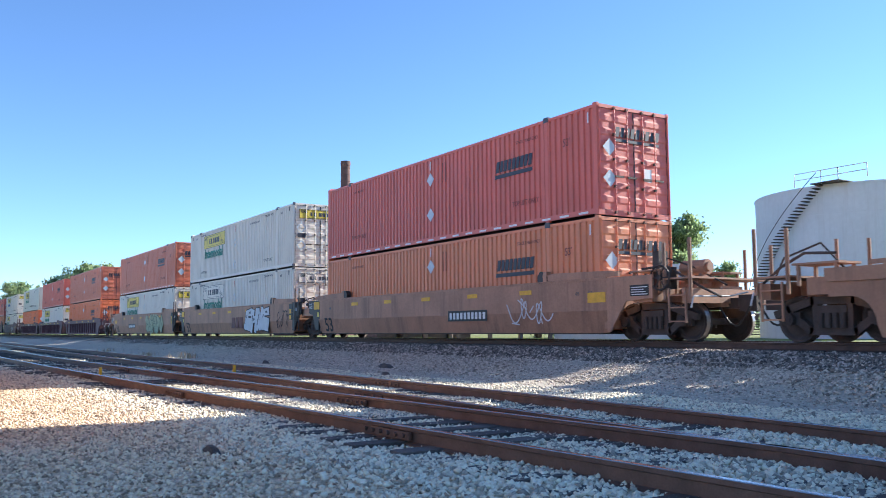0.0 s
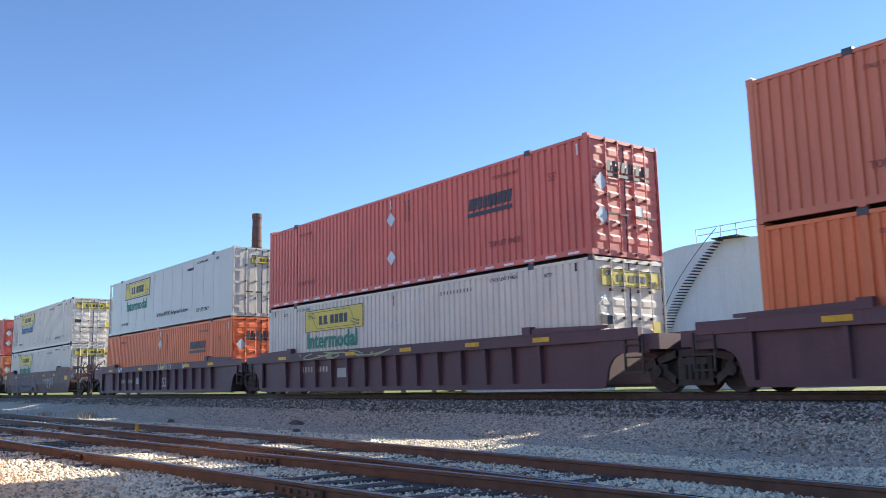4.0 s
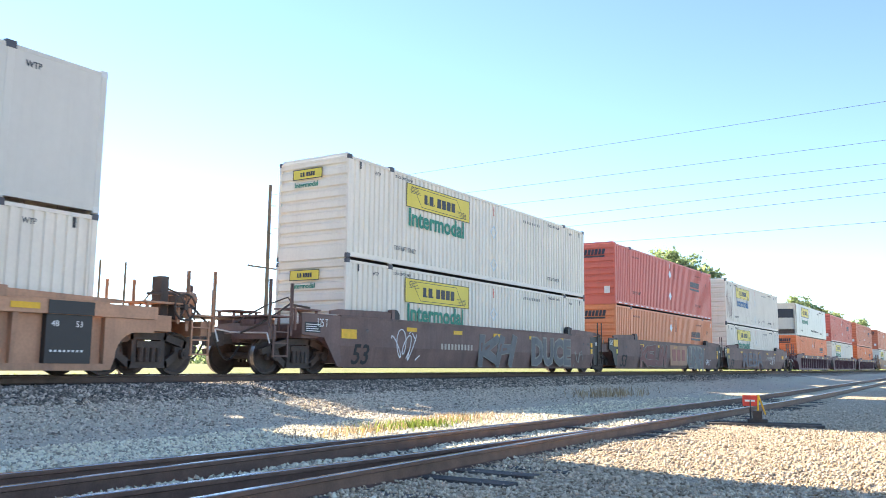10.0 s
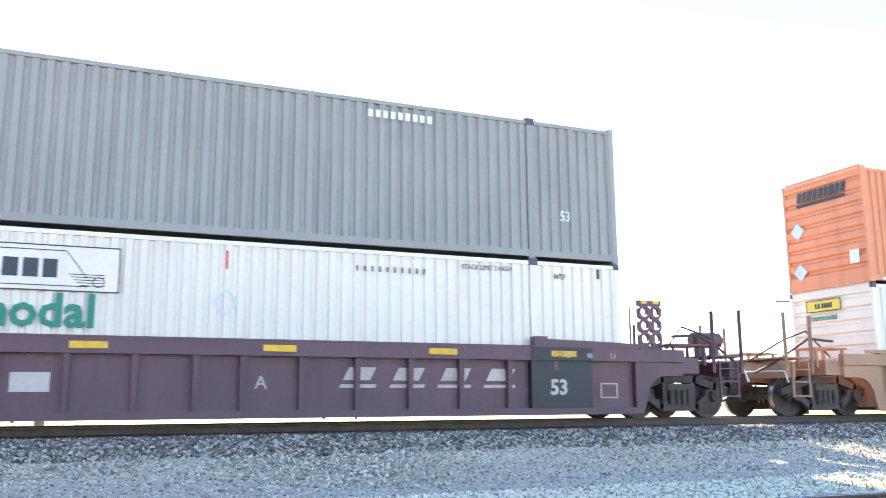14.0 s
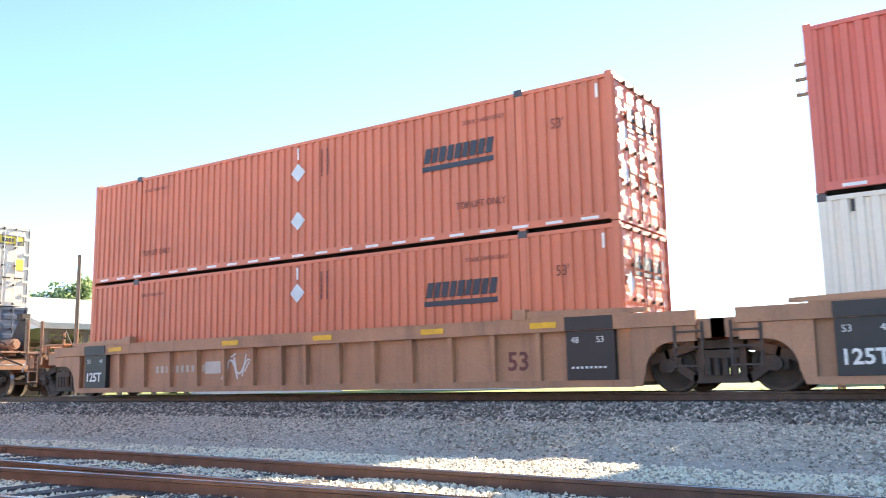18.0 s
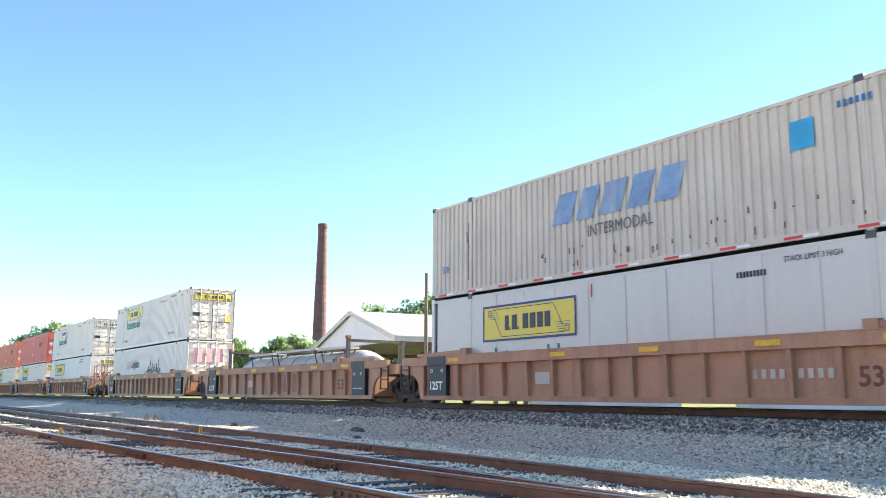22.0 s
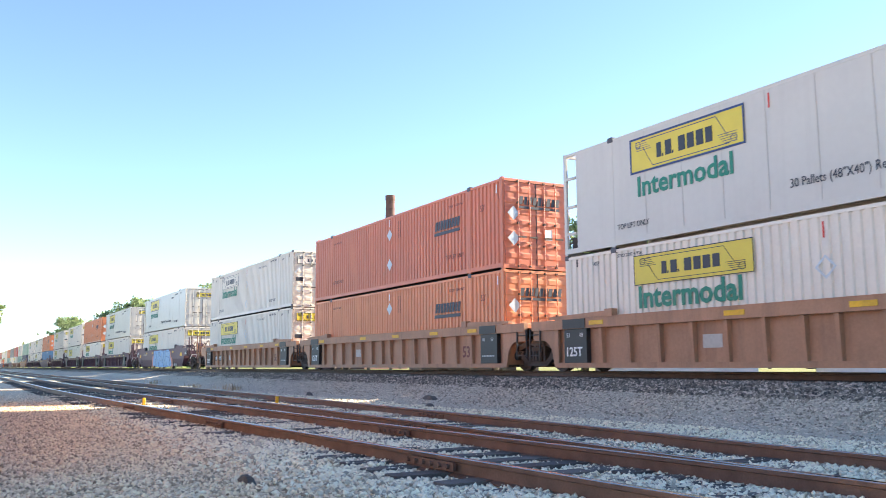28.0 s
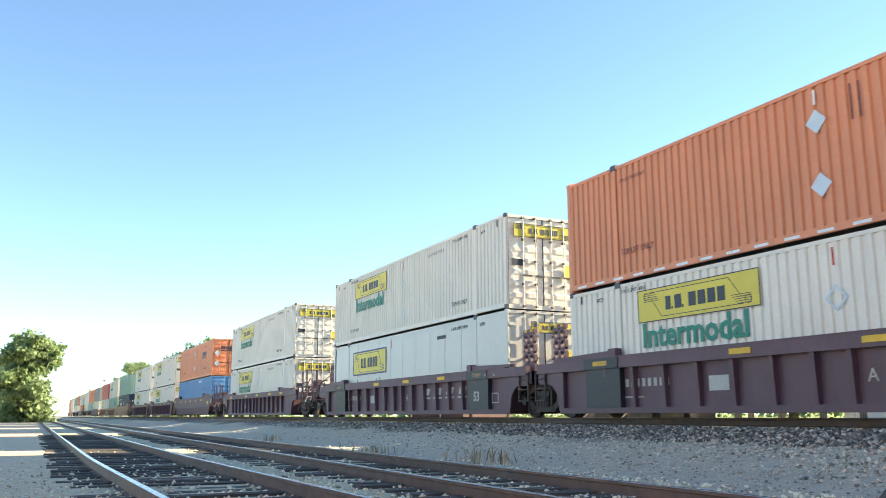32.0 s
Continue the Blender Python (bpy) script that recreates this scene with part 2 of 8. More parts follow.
PINK_FADED = material("faded_pink_lettering", (0.62, 0.25, 0.16), 0.6, vary=0.15, scale=2, bump=0.0, dirt=(0.50, 0.29, 0.12), dirt_amount=0.7)
TAN = material("ochre_panel_paint", (0.50, 0.29, 0.12), 0.6, vary=0.1, scale=1.2, grain=16, bump=0.04, dirt=(0.36, 0.18, 0.09), dirt_amount=0.5, streak=1)


def two_tone(name, high, low, level, soft):
    """Sprayed paint that fades from one colour to another at a level above the sill, with a ragged edge."""
    m = material(name, high, 0.6, vary=0.12, scale=2, bump=0.0)
    n, ln = m.node_tree.nodes, m.node_tree.links
    bsdf = n["Principled BSDF"]
    upper = bsdf.inputs["Base Color"].links[0].from_socket
    co = n.new("ShaderNodeTexCoord")
    sep = n.new("ShaderNodeSeparateXYZ")
    ln.new(co.outputs["Object"], sep.inputs[0])
    rag = n.new("ShaderNodeTexNoise")
    rag.inputs["Scale"].default_value = 2.5
    ln.new(co.outputs["Object"], rag.inputs["Vector"])
    add = n.new("ShaderNodeMath")
    add.operation = "MULTIPLY_ADD"
    add.inputs[1].default_value = 0.3
    ln.new(rag.outputs["Fac"], add.inputs[0])
    ln.new(sep.outputs["Z"], add.inputs[2])
    k = n.new("ShaderNodeMapRange")
    k.inputs["From Min"].default_value, k.inputs["From Max"].default_value = level + 0.15 - soft, level + 0.15 + soft
    ln.new(add.outputs[0], k.inputs["Value"])
    mix = n.new("ShaderNodeMix")
    mix.data_type = "RGBA"
    mix.inputs["A"].default_value = (*low, 1)
    ln.new(k.outputs[0], mix.inputs["Factor"])
    ln.new(upper, mix.inputs["B"])
    ln.new(mix.outputs["Result"], bsdf.inputs["Base Color"])
    return m


SPRAY_FADE = two_tone("lilac_to_purple_spray_paint", (0.37, 0.37, 0.47), (0.15, 0.09, 0.20), 0.45, 0.1)
SPRAY_DEEP = two_tone("green_to_dark_spray_paint", (0.05, 0.28, 0.16), (0.035, 0.075, 0.065), 0.66, 0.02)
STENCIL = material("dusty_cream_stencil", (0.46, 0.40, 0.33), 0.6, vary=0.2, scale=3, bump=0.0)
FADED = material("faded_lettering", (0.30, 0.10, 0.075), 0.6, vary=0.2, scale=2, bump=0.0)
RAIL = material("rusty_rail", (0.15, 0.082, 0.058), 0.65, 0.2, vary=0.25, scale=5, grain=60, bump=0.15, dirt=(0.20, 0.10, 0.06), dirt_amount=0.5)
RAIL_HEAD = material("worn_rail_head", (0.42, 0.40, 0.40), 0.28, 0.9, vary=0.12, scale=5, grain=50, bump=0.04)
DULL_HEAD = material("dull_rail_head", (0.42, 0.39, 0.38), 0.2, 0.9, vary=0.2, scale=4, grain=50, bump=0.04, dirt=(0.16, 0.08, 0.05), dirt_amount=0.3)
TIE = material("grey_weathered_timber", (0.10, 0.085, 0.075), 0.85, vary=0.3, scale=3, grain=50, bump=0.5, dirt=(0.03, 0.026, 0.024), dirt_amount=0.7, spread=0.25)
TANK_PAINT = material("chalky_white_tank_paint", (0.58, 0.59, 0.60), 0.6, vary=0.05, scale=0.25, grain=3, bump=0.02, dirt=(0.42, 0.40, 0.38), dirt_amount=0.5, streak=1)
BRICK = material("dark_red_brick", (0.14, 0.076, 0.07), 0.85, vary=0.2, scale=0.8, grain=12, bump=0.2, dirt=(0.06, 0.04, 0.035), dirt_amount=0.5)
ROOF_METAL = material("pale_ribbed_roof_metal", (0.46, 0.455, 0.42), 0.7, 0.0, vary=0.06, scale=0.6, grain=8, bump=0.02)
CONCRETE = material("pale_concrete", (0.50, 0.47, 0.42), 0.85, vary=0.12, scale=0.8, grain=14, bump=0.1, dirt=(0.30, 0.27, 0.23), dirt_amount=0.5)
WOOD_POLE = material("weathered_pole_timber", (0.16, 0.12, 0.09), 0.85, vary=0.2, scale=2, grain=30, bump=0.3)
BARN = material("faded_red_boards", (0.42, 0.25, 0.19), 0.7, vary=0.15, scale=1.0, grain=20, bump=0.1, dirt=(0.62, 0.55, 0.47), dirt_amount=0.9, streak=1)
SHEET = material("weathered_corrugated_sheet", (0.38, 0.24, 0.18), 0.7, vary=0.12, scale=1.0, grain=20, bump=0.1, dirt=(0.30, 0.14, 0.09), dirt_amount=0.6, streak=1)
SOOTY_RAIL = material("sooty_rail", (0.10, 0.062, 0.046), 0.65, 0.2, vary=0.25, scale=5, grain=60, bump=0.15, dirt=(0.05, 0.03, 0.022), dirt_amount=0.6)
TRIM = material("cream_trim_boards", (0.50, 0.45, 0.38), 0.6, vary=0.08, scale=1.2, grain=20, bump=0.06, dirt=(0.35, 0.28, 0.22), dirt_amount=0.4)
GABLE = material("white_painted_boards", (0.62, 0.62, 0.60), 0.6, vary=0.05, scale=0.6, grain=8, bump=0.03, dirt=(0.45, 0.43, 0.40), dirt_amount=0.4, streak=1)
RUSTY = material("brown_rusted_sheet", (0.36, 0.19, 0.135), 0.65, vary=0.12, scale=1.5, grain=20, bump=0.06, dirt=(0.24, 0.09, 0.06), dirt_amount=0.6)
BARK = material("bark", (0.09, 0.07, 0.05), 0.9, vary=0.3, scale=4, grain=30, bump=0.5)
WIRE = material("dark_cable", (0.05, 0.05, 0.05), 0.6, vary=0.1, bump=0)
SOIL_RED = material("red_brown_leaves", (0.16, 0.05, 0.03), 0.8, vary=0.3, scale=6, bump=0.0)


def leafy(name, colour, through_light=0.35):
    """Leaves: varied leaf by leaf, with light coming through."""
    m = bpy.data.materials.new(name)
    m.use_nodes = True
    n, ln = m.node_tree.nodes, m.node_tree.links
    bsdf = n["Principled BSDF"]
    geo = n.new("ShaderNodeNewGeometry")
    hsv = n.new("ShaderNodeHueSaturation")
    hsv.inputs["Color"].default_value = (*colour, 1)
    v = n.new("ShaderNodeMapRange")
    v.inputs["To Min"].default_value, v.inputs["To Max"].default_value = 0.55, 1.5
    ln.new(geo.outputs["Random Per Island"], v.inputs["Value"])
    ln.new(v.outputs[0], hsv.inputs["Value"])
    ln.new(hsv.outputs[0], bsdf.inputs["Base Color"])
    bsdf.inputs["Roughness"].default_value = 0.55
    tr = n.new("ShaderNodeBsdfTranslucent")
    ln.new(hsv.outputs[0], tr.inputs["Color"])
    mix = n.new("ShaderNodeMixShader")
    mix.inputs[0].default_value = through_light
    ln.new(bsdf.outputs[0], mix.inputs[1])
    ln.new(tr.outputs[0], mix.inputs[2])
    ln.new(mix.outputs[0], n["Material Output"].inputs["Surface"])
    return m


LEAF = leafy("green_leaves", (0.29, 0.37, 0.18), 0.66)
LEAF_PALE = leafy("yellow_green_leaves", (0.32, 0.40, 0.19), 0.68)
WEED = leafy("bright_weeds", (0.18, 0.24, 0.05), 0.5)
BUSH = leafy("half_dry_leaves", (0.26, 0.20, 0.08), 0.4)
STRAW = leafy("straw_stalks", (0.40, 0.29, 0.17), 0.4)


def stones(name, colour, dark, spread=0.45, middle=0.45):
    """Crushed stone: each island its own shade."""
    m = bpy.data.materials.new(name)
    m.use_nodes = True
    n, ln = m.node_tree.nodes, m.node_tree.links
    bsdf = n["Principled BSDF"]
    bsdf.inputs["Roughness"].default_value = 0.9
    geo = n.new("ShaderNodeNewGeometry")
    ramp = n.new("ShaderNodeValToRGB")
    ramp.color_ramp.elements[0].color, ramp.color_ramp.elements[1].color = (*dark, 1), (*[min(1, c * (1 + spread)) for c in colour], 1)
    mid = ramp.color_ramp.elements.new(middle)
    mid.color = (*colour, 1)
    ln.new(geo.outputs["Random Per Island"], ramp.inputs[0])
    tex = n.new("ShaderNodeTexNoise")
    tex.inputs["Scale"].default_value = 60
    co = n.new("ShaderNodeTexCoord")
    ln.new(co.outputs["Object"], tex.inputs["Vector"])
    mix = n.new("ShaderNodeMix")
    mix.data_type, mix.blend_type = "RGBA", "OVERLAY"
    mix.inputs["Factor"].default_value = 0.4
    ln.new(ramp.outputs[0], mix.inputs["A"])
    ln.new(tex.outputs["Fac"], mix.inputs["B"])
    ln.new(mix.outputs["Result"], bsdf.inputs["Base Color"])
    return m


GRAVEL = stones("crushed_limestone", (0.86, 0.755, 0.565), (0.31, 0.265, 0.20), 0.22)
# one lane gravel in two tones: darkened where sunlit, lightened where shaded
LANE_GRAVEL_SUN = stones("dusty_chips_toned_for_sun", (0.56, 0.455, 0.33), (0.22, 0.165, 0.11), 0.35)
LANE_GRAVEL_SHADE = stones("tan_limestone_chips", (0.84, 0.65, 0.45), (0.28, 0.20, 0.13), 0.3)
# dark for soot, and darker still to carry the train's shade in the colour
BALLAST = stones("grey_ballast_stone", (0.27, 0.225, 0.18), (0.06, 0.05, 0.042), 1.7, 0.6)
DUSTY_STONE = stones("dusty_ballast_stone", (0.54, 0.465, 0.375), (0.20, 0.165, 0.13), 0.5)


# ---- building helpers ----
class Shape:
    """Vertices and faces of one mesh, gathered piece by piece."""

    def __init__(self):
        self.v, self.f, self.m = [], [], []

    def add(self, verts, faces, mat=0):
        k = len(self.v)
        self.v += verts
        self.f += [tuple(i + k for i in f) for f in faces]
        self.m += [mat] * len(faces)
        return self

    def box(self, x0, x1, y0, y1, z0, z1, mat=0):
        return self.add([(x0, y0, z0), (x1, y0, z0), (x1, y1, z0), (x0, y1, z0), (x0, y0, z1), (x1, y0, z1), (x1, y1, z1), (x0, y1, z1)],
                        [(0, 3, 2, 1), (4, 5, 6, 7), (0, 1, 5, 4), (1, 2, 6, 5), (2, 3, 7, 6), (3, 0, 4, 7)], mat)

    def slab(self, x0, x1, y0, y1, z0, z1, c=0.012, mat=0):
        """A box with its four long upright edges chamfered."""
        poly = [(x0 + c, y0), (x1 - c, y0), (x1, y0 + c), (x1, y1 - c), (x1 - c, y1), (x0 + c, y1), (x0, y1 - c), (x0, y0 + c)]
        return self.prism([(x, y) for x, y in poly], "z", z0, z1, mat)

    def prism(self, poly, axis, a, b, mat=0):
        """A polygon drawn in two axes (xz for y, xy for z, yz for x), pulled along the third."""
        n = len(poly)
        put = {"y": lambda p, t: (p[0], t, p[1]), "z": lambda p, t: (p[0], p[1], t), "x": lambda p, t: (t, p[0], p[1])}[axis]
        verts = [put(p, a) for p in poly] + [put(p, b) for p in poly]
        faces = [tuple(range(n)), tuple(range(2 * n - 1, n - 1, -1))] + [(i, i + n, (i + 1) % n + n, (i + 1) % n) for i in range(n)]
        return self.add(verts, faces, mat)

    def tube(self, p, q, r, n=8, r2=None, mat=0, caps=True):
        p, q = Vector(p), Vector(q)
        d = (q - p).normalized()
        u = d.orthogonal().normalized()
        w = d.cross(u)
        r2 = r if r2 is None else r2
        verts = [tuple(c + (u * math.cos(2 * math.pi * i / n) + w * math.sin(2 * math.pi * i / n)) * s) for c, s in ((p, r), (q, r2)) for i in range(n)]
        faces = [(i, (i + 1) % n, (i + 1) % n + n, i + n) for i in range(n)]
        if caps:
            faces += [tuple(range(n - 1, -1, -1)), tuple(range(n, 2 * n))]
        return self.add(verts, faces, mat)

    def path(self, pts, r, n=6, mat=0):
        """One continuous tube through the points."""
        k = len(self.v)
        pts = [Vector(p) for p in pts]
        for i, p in enumerate(pts):
            d = (pts[min(i + 1, len(pts) - 1)] - pts[max(i - 1, 0)]).normalized()
            u = d.cross(Vector((0.31, 0.17, 0.93))).normalized()
            w = d.cross(u)
            self.v += [tuple(p + (u * math.cos(2 * math.pi * j / n) + w * math.sin(2 * math.pi * j / n)) * r) for j in range(n)]
        faces = [(k + i * n + j, k + i * n + (j + 1) % n, k + (i + 1) * n + (j + 1) % n, k + (i + 1) * n + j) for i in range(len(pts) - 1) for j in range(n)]
        self.f += faces
        self.m += [mat] * len(faces)
        return self

    def wave(self, xs, y_of, z0, z1, mat=0):
        """An upright sheet that follows y_of along xs."""
        verts = [(x, y, z0) for x, y in zip(xs, y_of)] + [(x, y, z1) for x, y in zip(xs, y_of)]
        n = len(xs)
        return self.add(verts, [(i, i + 1, i + 1 + n, i + n) for i in range(n - 1)], mat)

    def mesh(self, name, mats=()):
        me = bpy.data.meshes.new(name)
        me.from_pydata(self.v, [], self.f)
        for m in mats:
            me.materials.append(m)
        if any(self.m):
            me.polygons.foreach_set("material_index", self.m)
        me.update()
        return me


def part(name, shape, mat, parent=None, label="", at=None, kind=""):
    """One mesh object under a thing or part. shape: a Shape, or a mesh that several parts share."""
    me = shape.mesh(name) if isinstance(shape, Shape) else shape
    ob = new(name, me)
    mats = mat if isinstance(mat, tuple) else (mat,)
    if len(me.materials) == 0:
        for m in mats:
            me.materials.append(m)
    else:
        for i, m in enumerate(mats):
            if me.materials[i] != m:
                ob.material_slots[i].link, ob.material_slots[i].material = "OBJECT", m
    if parent:
        ob.parent = parent
    if at:
        ob.matrix_basis = at if isinstance(at, Matrix) else Matrix.Translation(at)
    return tagged(ob, label, kind=kind)


def thing(name, label, category, at=None, group="", kind=""):
    ob = new(name)
    ob.empty_display_size = 0.3
    if at:
        ob.matrix_basis = at if isinstance(at, Matrix) else Matrix.Translation(at)
    return tagged(ob, label, category, group, kind)


CACHE = {}


def shared(key, make):
    """The mesh that all alike parts share."""
    if key not in CACHE:
        CACHE[key] = make().mesh(key if isinstance(key, str) else key[0])
    return CACHE[key]


def words(text, size, bold=0.0, deep=0.004):
    """Lettering as a mesh, lying in xz, read from -y, with its left foot at the origin."""
    key = ("lettering", text, size, bold)
    if key in CACHE:
        return CACHE[key]
    cu = bpy.data.curves.new("lettering", "FONT")
    cu.body, cu.size, cu.offset, cu.extrude, cu.resolution_u = text, size, bold, deep / 2, 2
    ob = new("lettering", cu)
    me = bpy.data.meshes.new_from_object(ob.evaluated_get(bpy.context.evaluated_depsgraph_get()))
    bpy.data.objects.remove(ob)
    me.transform(Euler((radians(90), 0, 0)).to_matrix().to_4x4())
    CACHE[key] = me
    return me


def smooth(me):
    me.polygons.foreach_set("use_smooth", [True] * len(me.polygons))
    return me


rng = np.random.default_rng(7)


# ---- ground ----
def ramp_to(y, *knots):
    return np.interp(y, [k[0] for k in knots], [k[1] for k in knots])


def ground_height(x, y):
    """Gravel yard, then the main line's ballast bed, then the flat land beyond."""
    base = ramp_to(y, (-2000, -0.2), (-6, 0.0), (8.8, 0.0), (11.0, 0.07), (13.7, 0.50), (14.2, 0.55), (17.9, 0.55), (18.4, 0.5), (20.6, 0.2), (40, 0.15), (2500, 0.0))
    return base


def yard_bump(x, y):
    near = np.clip(1 - np.hypot(x, y) / 60, 0, 1)
    return near * (0.02 * np.sin(0.9 * x + 0.4 * y) * np.sin(0.5 * y - 0.31 * x) + 0.012 * np.sin(2.3 * x + 1.1) * np.sin(1.9 * y))


def steps(lo, hi, fine_lo, fine_hi, d):
    mid = list(np.arange(fine_lo, fine_hi + d / 2, d))
    left, right, s = [], [], d
    a = fine_lo
    while a > lo:
        s *= 1.35
        a -= s
        left.append(max(a, lo))
    s, a = d, mid[-1]
    while a < hi:
        s *= 1.35
        a += s
        right.append(min(a, hi))
    return np.array(left[::-1] + mid + right)


gx, gy = steps(-2600, 2600, -45, 45, 0.5), steps(-2600, 2600, -3, 24, 0.25)
mx, my = np.meshgrid(gx, gy)
mz = ground_height(mx, my) + yard_bump(mx, my)
nx_, ny_ = len(gx), len(gy)
ground_mesh = bpy.data.meshes.new("ground")
grid = np.arange(nx_ * ny_).reshape(ny_, nx_)
ground_mesh.from_pydata(np.stack([mx.ravel(), my.ravel(), mz.ravel()], 1).tolist(), [], np.stack([grid[:-1, :-1].ravel(), grid[:-1, 1:].ravel(), grid[1:, 1:].ravel(), grid[1:, :-1].ravel()], 1).tolist())
smooth(ground_mesh)


def ground_material():
    """Pale gravel by the sidings, grey stone on the bed, grass and dust beyond the line."""
    m = bpy.data.materials.new("gravel_and_grass")
    m.use_nodes = True
    n, ln = m.node_tree.nodes, m.node_tree.links
    bsdf = n["Principled BSDF"]
    bsdf.inputs["Roughness"].default_value = 0.95
    co = n.new("ShaderNodeTexCoord")
    sep = n.new("ShaderNodeSeparateXYZ")
    ln.new(co.outputs["Object"], sep.inputs[0])
    wob = n.new("ShaderNodeTexNoise")
    wob.inputs["Scale"].default_value, wob.inputs["Detail"].default_value = 0.35, 6
    ln.new(co.outputs["Object"], wob.inputs["Vector"])
    add = n.new("ShaderNodeMath")
    add.operation = "MULTIPLY_ADD"
    add.inputs[1].default_value = 3.0
    ln.new(wob.outputs["Fac"], add.inputs[0])
    ln.new(sep.outputs["Y"], add.inputs[2])
    vor = n.new("ShaderNodeTexVoronoi")
    vor.inputs["Scale"].default_value = 24
    ln.new(co.outputs["Object"], vor.inputs["Vector"])
    fine = n.new("ShaderNodeTexNoise")
    fine.inputs["Scale"].default_value, fine.inputs["Detail"].default_value = 9, 6
    ln.new(co.outputs["Object"], fine.inputs["Vector"])

    def shade(a, b, source):
        r = n.new("ShaderNodeValToRGB")
        r.color_ramp.elements[0].position, r.color_ramp.elements[1].position = 0.2, 0.8
        r.color_ramp.elements[0].color, r.color_ramp.elements[1].color = (*a, 1), (*b, 1)
        ln.new(source, r.inputs[0])
        return r.outputs[0]

    east = n.new("ShaderNodeMapRange")
    east.inputs["From Min"].default_value, east.inputs["From Max"].default_value, east.inputs["To Max"].default_value = 1.0, 6.0, 2.2
    ln.new(sep.outputs["X"], east.inputs["Value"])
    less = n.new("ShaderNodeMath")
    less.operation = "SUBTRACT"
    ln.new(add.outputs[0], less.inputs[0])
    ln.new(east.outputs[0], less.inputs[1])

    def blend(y0, y1, a, b, across=None):
        k = n.new("ShaderNodeMapRange")
        k.inputs["From Min"].default_value, k.inputs["From Max"].default_value = y0, y1
        ln.new(across or add.outputs[0], k.inputs["Value"])
        x = n.new("ShaderNodeMix")
        x.data_type = "RGBA"
        ln.new(k.outputs[0], x.inputs["Factor"])
        ln.new(a, x.inputs["A"])
        ln.new(b, x.inputs["B"])
        return x.outputs["Result"]

    # pale is kept below the loose stones' tone, painting shade into the gaps between
    pale = shade((0.44, 0.38, 0.26), (0.70, 0.62, 0.43), vor.outputs["Color"])
    # the lane's ground: brown evens out the sunlit east, tan lifts the shade
    brown = shade((0.36, 0.28, 0.19), (0.56, 0.45, 0.32), vor.outputs["Color"])
    tan = shade((0.52, 0.39, 0.26), (0.80, 0.62, 0.43), vor.outputs["Color"])
    dusty = shade((0.44, 0.385, 0.30), (0.63, 0.56, 0.44), fine.outputs["Fac"])
    # bed under the ballast, its colour also lowered for the train's shade
    stone = shade((0.13, 0.11, 0.09), (0.33, 0.28, 0.225), vor.outputs["Color"])
    grass = shade((0.10, 0.14, 0.03), (0.30, 0.30, 0.09), fine.outputs["Fac"])
    col = blend(0.8, 1.6, tan, brown, east.outputs[0])
    col = blend(4.1, 4.9, col, pale, less.outputs[0])
    col = blend(10.0, 10.8, col, dusty)
    col = blend(14.0, 14.8, col, stone)
    col = blend(21.8, 22.4, col, dusty)
    col = blend(29.0, 31.0, col, grass)
    ln.new(col, bsdf.inputs["Base Color"])
    bump = n.new("ShaderNodeBump")
    bump.inputs["Strength"].default_value, bump.inputs["Distance"].default_value = 0.6, 0.03
    ln.new(vor.outputs["Distance"], bump.inputs["Height"])
    ln.new(bump.outputs[0], bsdf.inputs["Normal"])
    return m


ground_mesh.materials.append(ground_material())
tagged(new("ground", ground_mesh), "pale gravel yard rising to a grey stone track bed", "ground", kind="structure")


def scatter(name, label, xs, ys, zs, size, mat, squash=0.7):
    """Loose stones in one mesh: each a bent six-cornered lump."""
    n = len(xs)
    base = np.array([(1, 0, 0), (0, 1, 0), (-1, 0, 0), (0, -1, 0), (0, 0, 1), (0, 0, -1)], float)
    tri = np.array([(0, 1, 4), (1, 2, 4), (2, 3, 4), (3, 0, 4), (1, 0, 5), (2, 1, 5), (3, 2, 5), (0, 3, 5)])
    v = base[None] * size[:, None, None] * rng.uniform(0.6, 1.3, (n, 6, 1))
    v[..., 2] *= squash
    v += rng.normal(0, 0.12, v.shape) * size[:, None, None]
    a = rng.uniform(0, 6.28, n)
    tilt = rng.normal(0, 0.5, n)
    c, s, ct, st = np.cos(a), np.sin(a), np.cos(tilt), np.sin(tilt)
    y1, z1 = v[..., 1] * ct[:, None] - v[..., 2] * st[:, None], v[..., 1] * st[:, None] + v[..., 2] * ct[:, None]
    x2, y2 = v[..., 0] * c[:, None] - y1 * s[:, None], v[..., 0] * s[:, None] + y1 * c[:, None]
    verts = np.stack([x2 + xs[:, None], y2 + ys[:, None], z1 + zs[:, None]], -1).reshape(-1, 3)
    faces = (tri[None] + 6 * np.arange(n)[:, None, None]).reshape(-1, 3)
    me = bpy.data.meshes.new(name)
    me.vertices.add(len(verts))
    me.vertices.foreach_set("co", verts.ravel().astype(np.float32))
    me.loops.add(faces.size)
    me.loops.foreach_set("vertex_index", faces.ravel().astype(np.int32))
    me.polygons.add(len(faces))
    me.polygons.foreach_set("loop_start", np.arange(0, faces.size, 3, dtype=np.int32))
    me.update(calc_edges=True)
    me.materials.append(mat)
    return tagged(new(name, me), label, "stones", kind="stuff")


def near_spread(n, x_sd, y0, y1):
    x = rng.normal(0, x_sd, n)
    return x, rng.uniform(y0, y1, n)


